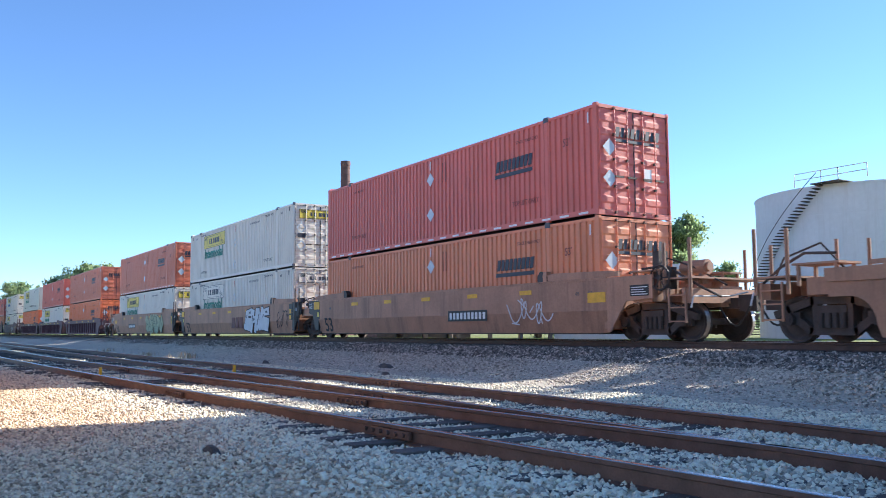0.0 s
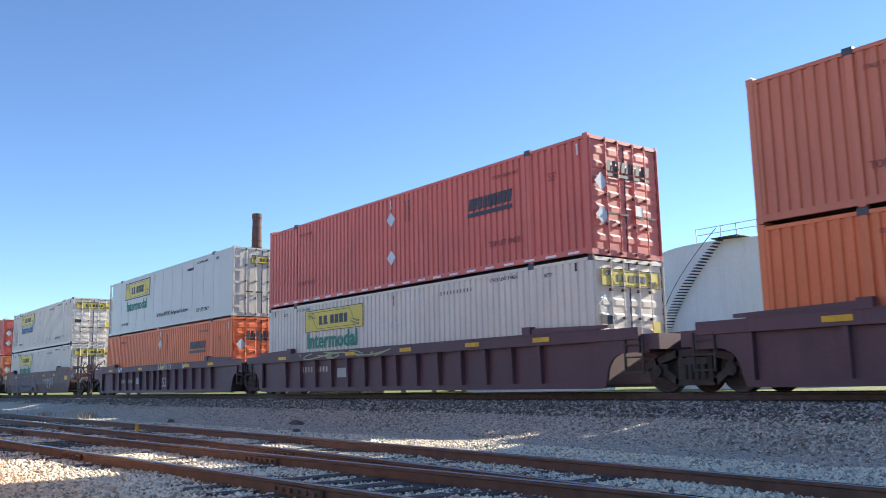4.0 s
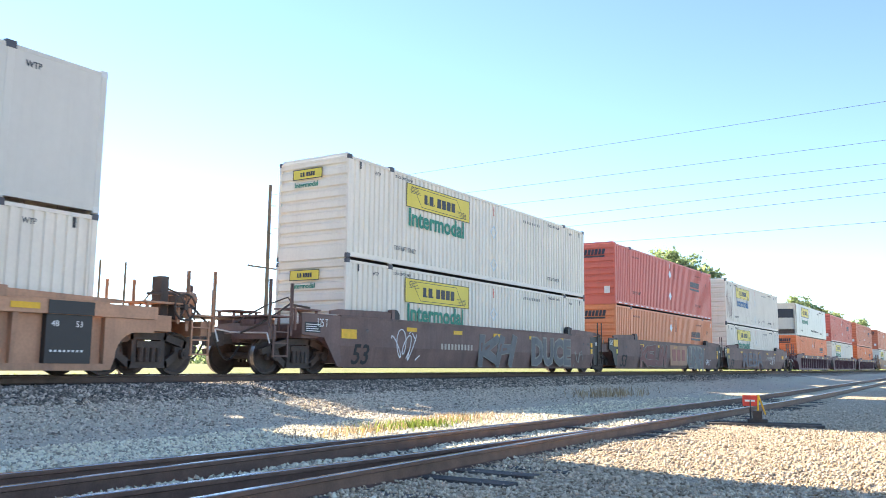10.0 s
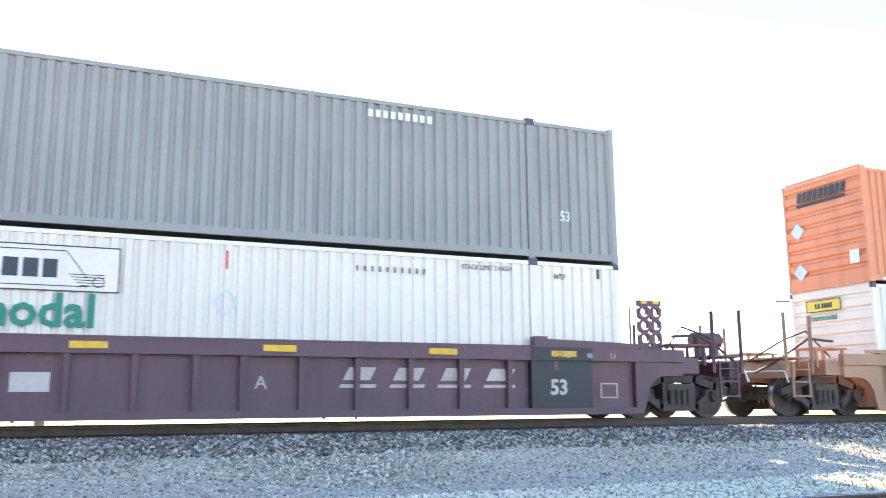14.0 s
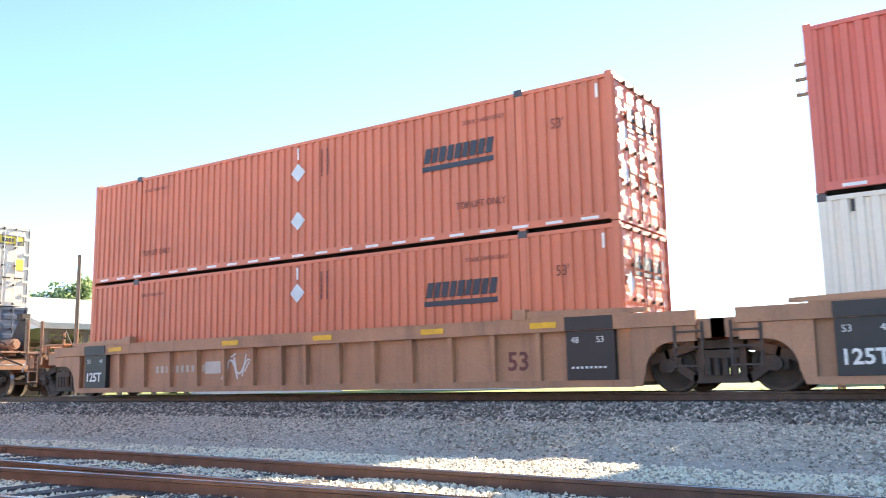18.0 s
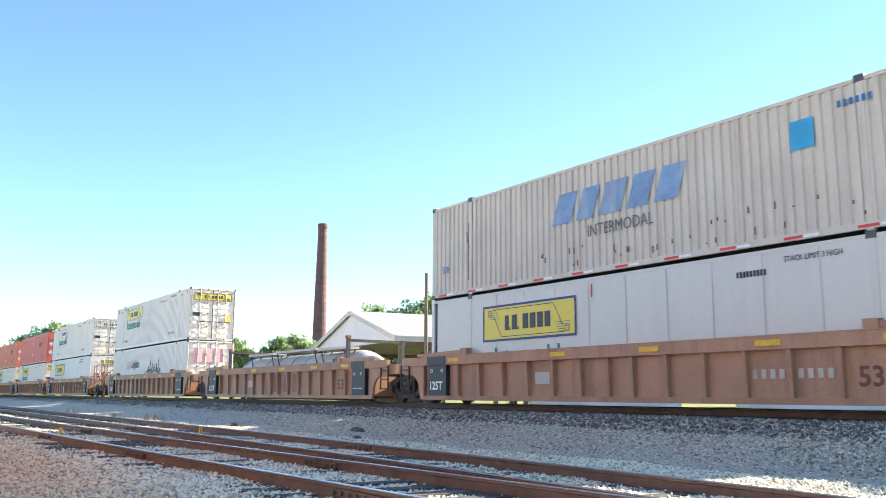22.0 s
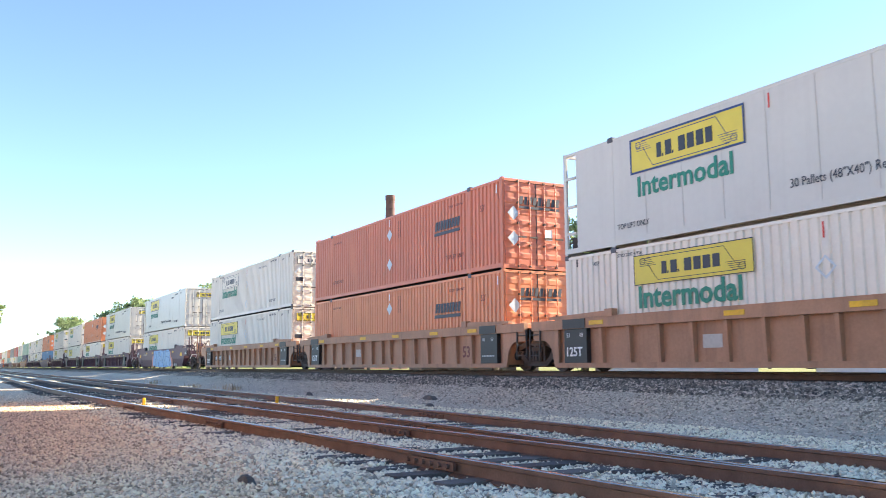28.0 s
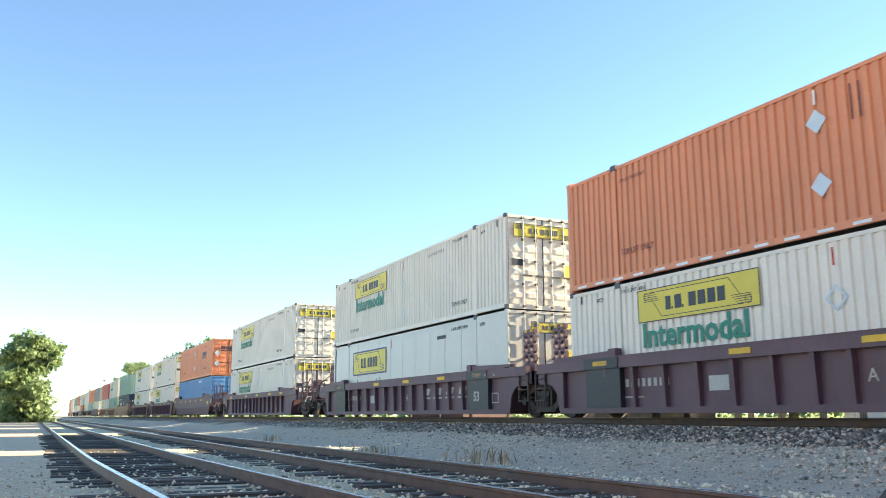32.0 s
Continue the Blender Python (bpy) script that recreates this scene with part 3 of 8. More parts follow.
px, py = near_spread(150000, 11, 0.3, 9.6)
px = np.where(rng.uniform(size=len(px)) < 0.35, px - 8, px)
lane = py + rng.normal(0, 0.35, len(py)) < 2.9 + 2.2 * np.clip((px - 1) / 5, 0, 1)
# east of here the lane is sunlit, so its chips take the darker tone
east = px + rng.normal(0, 0.8, len(px)) > 2.5
for name, label, keep, small, large, mat in (("yard_gravel", "loose pale crushed limestone round the sidings", ~lane, 0.016, 0.042, GRAVEL), ("lane_gravel", "fine tan limestone chips on the lane by the barn", lane & ~east, 0.010, 0.028, LANE_GRAVEL_SHADE), ("lane_chips", "fine brown dusty chips on the lane along the sidings", lane & east, 0.010, 0.028, LANE_GRAVEL_SUN)):
    qx, qy = px[keep], py[keep]
    scatter(name, label, qx, qy, ground_height(qx, qy) + yard_bump(qx, qy) + 0.008, rng.uniform(small, large, len(qx)), mat, 0.75)
px, py = near_spread(26000, 18, 9.2, 12.6)
scatter("scattered_stones", "small grey stones strewn on the dusty strip", px, py, ground_height(px, py) + yard_bump(px, py) + 0.004, rng.uniform(0.01, 0.03, len(px)), DUSTY_STONE)
px, py = near_spread(52000, 20, 12.7, 14.9)
scatter("track_ballast", "coarse soot-darkened ballast stones on the main line's shoulder", px, py, ground_height(px, py) + 0.012, rng.uniform(0.026, 0.064, len(px)), BALLAST)
px, py = near_spread(48000, 20, 10.4, 13.3)
keep = rng.uniform(size=len(px)) < np.interp(py, [10.4, 11.4, 12.2, 12.8, 13.3], [0.15, 0.5, 1, 0.9, 0.3])
px, py = px[keep], py[keep]
scatter("dusty_ballast", "pale dusty ballast stones at the foot of the shoulder", px, py, ground_height(px, py) + 0.008, rng.uniform(0.018, 0.045, len(px)), DUSTY_STONE, 0.6)


# ---- tracks ----
def centre_near(x):
    """The nearer siding's centre line."""
    return np.interp(x, [-400, -80, -35, -24, -14, -8, -3, 3, 9, 14, 25, 45, 90, 400], [4.3, 4.0, 3.95, 4.18, 4.5, 4.78, 5.0, 5.25, 5.45, 5.55, 5.6, 6.3, 8.0, 12.0])


def centre_far(x):
    """The farther siding's, which joins the nearer one at the points."""
    return np.interp(x, [-400, -80, -40, -20, -10, -4, 3, 9, 14, 25, 45, 90, 400], [7.6, 7.3, 7.15, 6.98, 6.75, 6.45, 5.98, 5.68, 5.55, 5.6, 6.3, 8.0, 12.0])


def siding_top(x):
    return np.interp(x, [-400, -60, 10, 400], [0.17, 0.16, 0.16, 0.16])


PROFILE = [(-0.07, -0.165), (0.07, -0.165), (0.07, -0.15), (0.012, -0.135), (0.010, -0.045), (0.036, -0.035), (0.036, -0.002), (0.026, 0.002), (-0.026, 0.002), (-0.036, -0.002), (-0.036, -0.035), (-0.010, -0.045), (-0.012, -0.135), (-0.07, -0.15)]


def soft(f, x):
    return (f(x - 2.5) + 2 * f(x - 1.2) + 2 * f(x) + 2 * f(x + 1.2) + f(x + 2.5)) / 8


def rail_shape(xs, ys, zs):
    s = Shape()
    n = len(PROFILE)
    for x, y, z in zip(xs, ys, zs):
        s.v += [(x, y + a, z + b) for a, b in PROFILE]
    for i in range(len(xs) - 1):
        for k in range(n):
            s.f.append((i * n + k, i * n + (k + 1) % n, (i + 1) * n + (k + 1) % n, (i + 1) * n + k))
            s.m.append(1 if k in (6, 7, 8) else 0)
    s.f += [tuple(range(n)), tuple(range(len(s.v) - 1, len(s.v) - n - 1, -1))]
    s.m += [0, 0]
    return s


def xs_for(a, b):
    x = steps(a, b, max(a, -40), min(b, 40), 1.0)
    return x[(x >= a) & (x <= b)]


def track(name, label, centre, top, a, b, head, web=RAIL):
    t = thing(name, label, "railway track", kind="structure")
    for side in (-0.753, 0.753):
        xs = xs_for(a, b)
        part("rail", rail_shape(xs, soft(centre, xs) + side, top(xs)), (web, head), t)
    return t


main_track = track("main_track", "main railway track with dark rusty rails on a ballast bed", lambda x: np.interp(x, [0, 1], [YC, YC]), lambda x: np.interp(x, [0, 1], [ZR, ZR]), -1500, 1500, RAIL_HEAD, SOOTY_RAIL)
near_siding = track("near_siding", "siding track with rusty brown rails in pale gravel", centre_near, siding_top, -420, 420, DULL_HEAD)
far_siding = track("far_siding", "second siding track with rusty rails that joins the first", centre_far, siding_top, -420, 12.8, DULL_HEAD)
tie_mesh = shared("tie", lambda: Shape().slab(-0.115, 0.115, -1.3, 1.3, -0.15, 0.0, 0.02))
long_tie = shared("long_tie", lambda: Shape().slab(-0.115, 0.115, -1.9, 1.9, -0.15, 0.0, 0.02))
for x in np.arange(-62, 30, 0.56):
    sep = float(soft(centre_far, np.array([x]))[0] - soft(centre_near, np.array([x]))[0])
    jig = rng.uniform(-1, 1, 4)
    if sep < 1.35 and x < 13:
        part("tie", long_tie, TIE, near_siding, at=pose(x + 0.05 * jig[0], float(soft(centre_near, np.array([x]))[0]) + sep / 2 + 0.1 * jig[1], (0.019 if x < -2 else 0.006) + 0.014 * jig[2], 0, 0, 2 * jig[3]))
    else:
        part("tie", tie_mesh, TIE, near_siding, at=pose(x + 0.05 * jig[0], float(soft(centre_near, np.array([x]))[0]) + 0.12 * jig[1], (0.019 if x < -2 else 0.006) + 0.014 * jig[2], 0, 0, 2.5 * jig[3]))
        if x < 13:
            part("tie", tie_mesh, TIE, far_siding, at=pose(x + 0.25 + 0.05 * jig[1], float(soft(centre_far, np.array([x]))[0]) + 0.12 * jig[0], (0.019 if x < -2 else 0.006) + 0.014 * jig[3], 0, 0, 2.5 * jig[2]))
for x in np.arange(-24, 24, 0.55):
    part("tie", tie_mesh, TIE, main_track, at=pose(x, YC + 0.03 * rng.uniform(-1, 1), ZR - 0.15, 0, 0, rng.uniform(-1, 1)))


def bar_shape():
    s = Shape().box(-0.46, 0.46, -0.03, 0.0, -0.115, -0.045)
    for k in range(6):
        x = -0.38 + 0.152 * k
        s.tube((x, -0.028, -0.08), (x, -0.06, -0.08), 0.022, 6)
    return s


bar_mesh = shared("joint_bar", bar_shape)
for centre, side, x, t in ((centre_near, -0.753, -7.4, near_siding), (centre_near, -0.753, -13.9, near_siding), (centre_near, 0.753, -10.9, near_siding), (centre_near, 0.753, -23.2, near_siding),
                           (centre_far, -0.753, -11.6, far_siding), (centre_far, 0.753, -13.9, far_siding), (centre_near, -0.753, -20.3, near_siding), (centre_far, -0.753, -24.0, far_siding)):
    part("joint_bar", bar_mesh, RAIL, t, "rusty bolted rail joint bar", at=(x, float(soft(centre, np.array([x]))[0]) + side - 0.014, float(siding_top(x))))


# ---- containers ----
HALF, WIDE, TALL = 8.075, 1.295, 2.9
NEAR = -WIDE - 0.006  # the face on which markings lie, towards the sidings


def corrugated(y, sign):
    xs, ys = [], []
    x = -HALF + 0.1
    while x < HALF - 0.1:
        xs += [x, x + 0.115, x + 0.14, x + 0.205]
        ys += [y, y, y + 0.042 * sign, y + 0.042 * sign]
        x += 0.23
    xs.append(HALF - 0.1)
    ys.append(y)
    return Shape().wave(xs if sign > 0 else xs[::-1], ys if sign > 0 else ys[::-1], 0.14, 2.82)


def flat_side(y, sign):
    s = Shape().box(-HALF + 0.3, HALF - 0.06, min(y, y + 0.03 * sign), max(y, y + 0.03 * sign), 0.16, 2.8)
    return s


def diamond(r=0.24):
    return Shape().prism([(0, -r), (r, 0), (0, r), (-r, 0)], "y", 0, 0.006)


def diamond_ring(r=0.24, t=0.04):
    """A diamond placard holder: four thin bars."""
    s = Shape()
    c = [(0, -r), (r, 0), (0, r), (-r, 0)]
    k = 1 - t / r * 1.4
    for i in range(4):
        a, b = c[i], c[(i + 1) % 4]
        s.prism([a, b, (b[0] * k, b[1] * k), (a[0] * k, a[1] * k)], "y", 0, 0.006)
    return s


def spread_blocks(widths, h, slant=0.0, gap=0.06):
    """A row of plain letter-sized blocks."""
    s, x = Shape(), 0.0
    for i, w in enumerate(widths):
        s.prism([(x, 0), (x + w, 0), (x + w + slant, h), (x + slant, h)], "y", 0, 0.005)
        x += w + gap
    return s


def glyph_bars(n, w, h, gap, slant=0.0):
    """A row of plain letter-sized blocks."""
    s, x = Shape(), 0.0
    for i in range(n):
        ww = w * (1.0, 0.86, 1.04, 0.92)[i % 4]
        s.prism([(x, 0), (x + ww, 0), (x + ww + slant, h), (x + slant, h)], "y", 0, 0.005)
        x += ww + gap
    return s


def sign_blocks(w, h):
    """Two blocks with dots after them, a space, and four more."""
    s, x = Shape(), 0.0
    u = w / 8.4
    for ww, dot, gap in ((0.75, True, 0.3), (0.95, True, 0.75), (1.0, False, 0.3), (1.0, False, 0.3), (1.0, False, 0.3), (0.95, False, 0)):
        s.box(x, x + ww * u, 0, 0.005, 0, h)
        x += ww * u
        if dot:
            s.box(x + 0.1 * u, x + 0.3 * u, 0, 0.005, 0, h * 0.2)
            x += 0.3 * u
        x += gap * u
    return s


def ring(x0, x1, z0, z1, t):
    return Shape().box(x0, x1, 0, 0.005, z0, z0 + t).box(x0, x1, 0, 0.005, z1 - t, z1).box(x0, x0 + t, 0, 0.005, z0 + t, z1 - t).box(x1 - t, x1, 0, 0.005, z0 + t, z1 - t)


def scroll(w, h):
    """The banner of the sign: an unrolled sheet with curled ends, drawn in lines."""
    s = Shape()
    for side in (0, 1):
        for k in range(5):
            z = h * (0.86 - 0.06 * k)
            a, b = w * 0.06, w * (0.16 + 0.012 * k)
            if side:
                a, b, z = w - b, w - a, h - z
            s.box(a, b, 0, 0.004, z - 0.006, z + 0.006)
        cx, cz = (w * 0.085, h * 0.78) if side == 0 else (w * 0.915, h * 0.22)
        for k in range(8):
            a0, a1 = k * 0.785, (k + 1) * 0.785
            s.prism([(cx + 0.10 * math.cos(a0), cz + 0.09 * math.sin(a0)), (cx + 0.10 * math.cos(a1), cz + 0.09 * math.sin(a1)), (cx + 0.085 * math.cos(a1), cz + 0.075 * math.sin(a1)), (cx + 0.085 * math.cos(a0), cz + 0.075 * math.sin(a0))], "y", 0, 0.004)
    for x0, z0, x1, z1 in ((w * 0.13, h * 0.70, w * 0.22, h * 0.12), (w * 0.87, h * 0.30, w * 0.78, h * 0.88)):
        s.prism([(x0 - 0.008, z0), (x0 + 0.008, z0), (x1 + 0.008, z1), (x1 - 0.008, z1)], "y", 0, 0.004)
    s.box(w * 0.22, w * 0.88, 0, 0.004, h * 0.11, h * 0.13)
    s.box(w * 0.12, w * 0.78, 0, 0.004, h * 0.87, h * 0.89)
    return s


def sign(parent, x, z, w, h, panel, line, letters, at_side=None, frame_wide=0.02, scrolls=True):
    """A framed sign with its banner and a row of letter blocks, on the near side or, turned, on an end."""
    m = at_side or Matrix.Translation((x, NEAR, z))
    body = part("sign_panel", shared(("sign_panel", w, h), lambda: Shape().box(0, w, 0.001, 0.005, 0, h)), panel, parent, at=m @ Matrix.Translation((0, -0.004, 0)))
    part("sign_frame", shared(("sign_frame", w, h, frame_wide), lambda: ring(0, w, 0, h, frame_wide)), line, body, at=(0, -0.005, 0))
    if scrolls:
        part("banner", shared(("banner", w, h), lambda: scroll(w, h)), line, body, at=(0, -0.006, 0))
    part("letter_block", shared(("letter_block", w, h), lambda: sign_blocks(w * 0.5, h * 0.4)), letters, body, at=(w * 0.26, -0.007, h * 0.29))
    return body


def number_bars(parent, x, z, n, mat, w=0.07, h=0.14, gap=0.06, y=NEAR):
    part("number_bar", shared(("number_bar", n, w, h, gap), lambda: spread_blocks([w] * n, h, 0, gap)), mat, parent, at=(x, y - 0.002, z))


def text(parent, x, z, what, size, mat, bold=0.0, y=NEAR):
    wide = 1.0 if what == "Intermodal" else 0.82
    part("lettering", words(what, size, bold), mat, parent, at=Matrix.Translation((x, y - 0.003, z)) @ Matrix.Diagonal((wide, 1, 1, 1)))


def lift_post(c, paint, ex):
    p = part("lift_post", shared(("lift_post", ex), lambda: Shape().slab(ex * 6.05 - 0.075, ex * 6.05 + 0.075, -WIDE - 0.003, -1.22, 0.0, 2.862, 0.01)), paint, c)
    part("casting", shared(("casting", ex), lambda: Shape().box(ex * 6.05 - 0.1, ex * 6.05 + 0.1, -WIDE - 0.012, -1.2, 2.76, 2.895)), CASTING, p, "dark lifting casting")


def corner_post(sgn, ex):
    """An upright at a corner with its dark castings at head and foot."""
    y0, y1 = (-WIDE - 0.004, -1.22) if sgn < 0 else (1.22, WIDE + 0.004)
    x0, x1 = sorted((ex * HALF, ex * 7.93))
    s = Shape().slab(x0, x1, y0, y1, 0.12, 2.76)
    for z0, z1 in ((0.0, 0.12), (2.76, 2.885)):
        s.slab(min(x0, x1) - 0.006, max(x0, x1) + 0.006, y0 - 0.006, y1 + 0.006, z0, z1, 0.012, 1)
    return s


def shell(c, paint, smooth_sides=False):
    """Sides, roof, floor, rails, posts and castings that all boxes have."""
    for sgn in (-1, 1):
        if smooth_sides:
            part("side_panel", shared(("flat_side", sgn), lambda: flat_side(sgn * 1.283, -sgn)), paint, c)
        else:
            part("side_panel", shared(("corrugated_side", sgn), lambda: corrugated(sgn * 1.283, -sgn)), paint, c)
        y0, y1 = (-WIDE, -1.22) if sgn < 0 else (1.22, WIDE)
        part("bottom_rail", shared(("bottom_rail", sgn), lambda: Shape().box(-HALF, HALF, y0, y1, 0.035, 0.17)), paint, c)
        part("top_rail", shared(("top_rail", sgn), lambda: Shape().box(-HALF, HALF, y0, y1, 2.77, 2.845)), paint, c)
        for ex in (-1, 1):
            part("corner_post", shared(("corner_post", sgn, ex), lambda: corner_post(sgn, ex)), (paint, CASTING if paint in (WHITE, CLEAN, CREAM, NAVY) else paint), c)
            if sgn < 0:
                lift_post(c, paint, ex)
    part("roof", shared("roof", lambda: Shape().box(-HALF + 0.02, HALF - 0.02, -1.22, 1.22, 2.79, 2.83)), paint, c)
    part("floor", shared("floor", lambda: Shape().box(-HALF + 0.09, HALF - 0.09, -1.22, 1.22, 0.05, 0.13)), STEEL, c)


def ribbed_end():
    s = Shape()
    pts, z = [], 0.2
    while z < 2.7:
        pts += [(0.0, z), (0.0, z + 0.17), (0.05, z + 0.21), (0.05, z + 0.27)]
        z += 0.31
    pts.append((0.0, 2.78))
    verts, faces = [], []
    for d, z in pts:
        verts += [(-HALF + 0.015 + d, 1.22, z), (-HALF + 0.015 + d, -1.22, z)]
    for i in range(len(pts) - 1):
        faces.append((2 * i, 2 * i + 1, 2 * i + 3, 2 * i + 2))
    s.add(verts, faces)
    s.box(-HALF, -HALF + 0.08, -1.22, 1.22, 0, 0.2).box(-HALF, -HALF + 0.08, -1.22, 1.22, 2.78, 2.85)
    return s


def door_leaf(sgn):
    """One pressed sheet: flat bands and raised ribs from foot to head, with a back."""
    y0, y1 = sorted((0.012 * sgn, 1.2 * sgn))
    pts = [(HALF - 0.03, 0.14)]
    for k in range(7):
        z = 0.3 + 0.35 * k
        pts += [(HALF - 0.03, z), (HALF - 0.017, z + 0.05), (HALF - 0.017, z + 0.17), (HALF - 0.03, z + 0.22)]
    pts += [(HALF - 0.03, 2.76), (HALF - 0.07, 2.76), (HALF - 0.07, 0.14)]
    return Shape().prism(pts, "y", y0, y1)


def lock_rod(y):
    s = Shape().tube((HALF + 0.035, y, 0.05), (HALF + 0.035, y, 2.84), 0.016, 8)
    for z in (0.08, 0.75, 1.45, 2.1, 2.78):
        s.box(HALF - 0.03, HALF + 0.048, y - 0.035, y + 0.035, z - 0.03, z + 0.03, 1)
    s.box(HALF + 0.03, HALF + 0.06, y - 0.02, y + 0.28, 0.98, 1.03, 1)
    return s


def flat_leaf(sgn):
    """One smooth insulated leaf with a raised rim, hinges at its outer edge."""
    y0, y1 = sorted((0.012 * sgn, 1.2 * sgn))
    s = Shape().box(HALF - 0.07, HALF - 0.02, y0, y1, 0.14, 2.76)
    for z in (0.35, 0.85, 1.35, 1.85, 2.4):
        a, b = sorted((1.02 * sgn, 1.24 * sgn))
        s.box(HALF - 0.02, HALF + 0.012, a, b, z, z + 0.09)
    return s


def doors(c, paint, flat=False):
    for sgn in (-1, 1):
        d = part("door", shared(("flat_leaf" if flat else "door_leaf", sgn), lambda: flat_leaf(sgn) if flat else door_leaf(sgn)), paint, c)
        for y in (0.28, 0.72):
            part("lock_rod", shared(("lock_rod", sgn, y), lambda: lock_rod(sgn * y)), (paint, STEEL), d)
    part("door_sill", shared("door_sill", lambda: Shape().box(HALF - 0.08, HALF, -1.22, 1.22, 0.0, 0.13)), paint, c)
    part("door_head", shared("door_head", lambda: Shape().box(HALF - 0.08, HALF, -1.22, 1.22, 2.77, 2.86)), paint, c)
    part("door_seal", shared("door_seal", lambda: Shape().box(HALF - 0.065, HALF - 0.012, -0.016, 0.016, 0.14, 2.76).box(HALF - 0.065, HALF - 0.02, -1.225, -1.2, 0.125, 2.775).box(HALF - 0.065, HALF - 0.02, 1.2, 1.225, 0.125, 2.775).box(HALF - 0.065, HALF - 0.02, -1.2, 1.2, 0.118, 0.14).box(HALF - 0.065, HALF - 0.02, -1.2, 1.2, 2.76, 2.782)), BLACK, c, "black rubber door seal")


END_R = Matrix.Translation((HALF + 0.012, 0, 0)) @ Euler((0, 0, radians(90))).to_matrix().to_4x4()   # reads from +x
END_L = Matrix.Translation((-HALF - 0.004, 0, 0)) @ Euler((0, 0, radians(-90))).to_matrix().to_4x4()  # reads from -x


def dashes(n, gap, length):
    s = Shape()
    for k in range(n):
        x = -HALF + 0.4 + k * gap
        s.box(x, x + length, 0, 0.004, 0, 0.055)
    return s


def jb_marks(c, panel, line, letters, green):
    """The white boxes' markings: framed sign, lettering, placards."""
    sign(c, -5.3, 1.85, 3.7, 0.74, panel, line, letters)
    text(c, -5.2, 1.3, "Intermodal", 0.74, green, 0.02)
    for z in (1.78, 0.62):
        part("placard", shared("placard_ring", diamond_ring), PLATE, c, at=(0.1, NEAR - 0.003, z))
    part("red_stripe", shared("red_stripe", lambda: Shape().box(-0.02, 0.02, 0, 0.004, 0, 0.32)), RED_MARK, c, at=(0.1, NEAR - 0.002, 2.35))
    text(c, 4.35, 0.45, "TOP LIFT ONLY", 0.2, LOGO_DARK)
    text(c, -5.9, 0.45, "TOP LIFT ONLY", 0.2, LOGO_DARK)
    text(c, 4.5, 2.6, "STACK LIMIT 3 HIGH", 0.14, LOGO_DARK)
    text(c, -5.9, 2.62, "STACK LIMIT 3 HIGH", 0.12, LOGO_DARK)
    text(c, 6.5, 2.5, "WTP", 0.16, LOGO_DARK)
    text(c, -6.9, 2.5, "WTP", 0.16, LOGO_DARK)
    number_bars(c, 2.4, 2.45, 10, SPRAY_GREY, 0.04, 0.1, 0.105)
    part("drain_slot", shared("drain_slot", lambda: Shape().box(-0.03, 0.03, 0, 0.006, 0, 0.2)), BLACK, c, at=(7.55, NEAR - 0.004, 2.55))
    part("drain_slot", shared("drain_slot", lambda: Shape()), BLACK, c, at=(-7.55, NEAR - 0.004, 2.55))
    sign(c, 0, 0, 2.1, 0.42, panel, line, letters, END_R @ Matrix.Translation((-1.05, -0.012, 2.18)))
    for z in (1.75, 0.95):
        part("placard", shared("placard_ring", diamond_ring), PLATE, c, at=END_R @ Matrix.Translation((-0.94, -0.012, z)))
    part("yellow_label", shared("yellow_label", lambda: Shape().box(0, 0.3, 0, 0.005, 0, 0.4)), LOGO_YELLOW, c, at=END_R @ Matrix.Translation((0.72, -0.012, 1.0)))
    part("grey_label", shared("grey_label", lambda: Shape().box(0, 0.42, 0, 0.005, 0, 0.2)), LOGO_DARK, c, at=END_R @ Matrix.Translation((-1.12, -0.012, 1.3)))
    sign(c, 0, 0, 1.1, 0.3, panel, line, letters, END_L @ Matrix.Translation((-0.75, -0.006, 2.32)), scrolls=False)
    part("lettering", words("Intermodal", 0.2, 0.004), green, c, at=END_L @ Matrix.Translation((-0.68, -0.008, 2.1)))


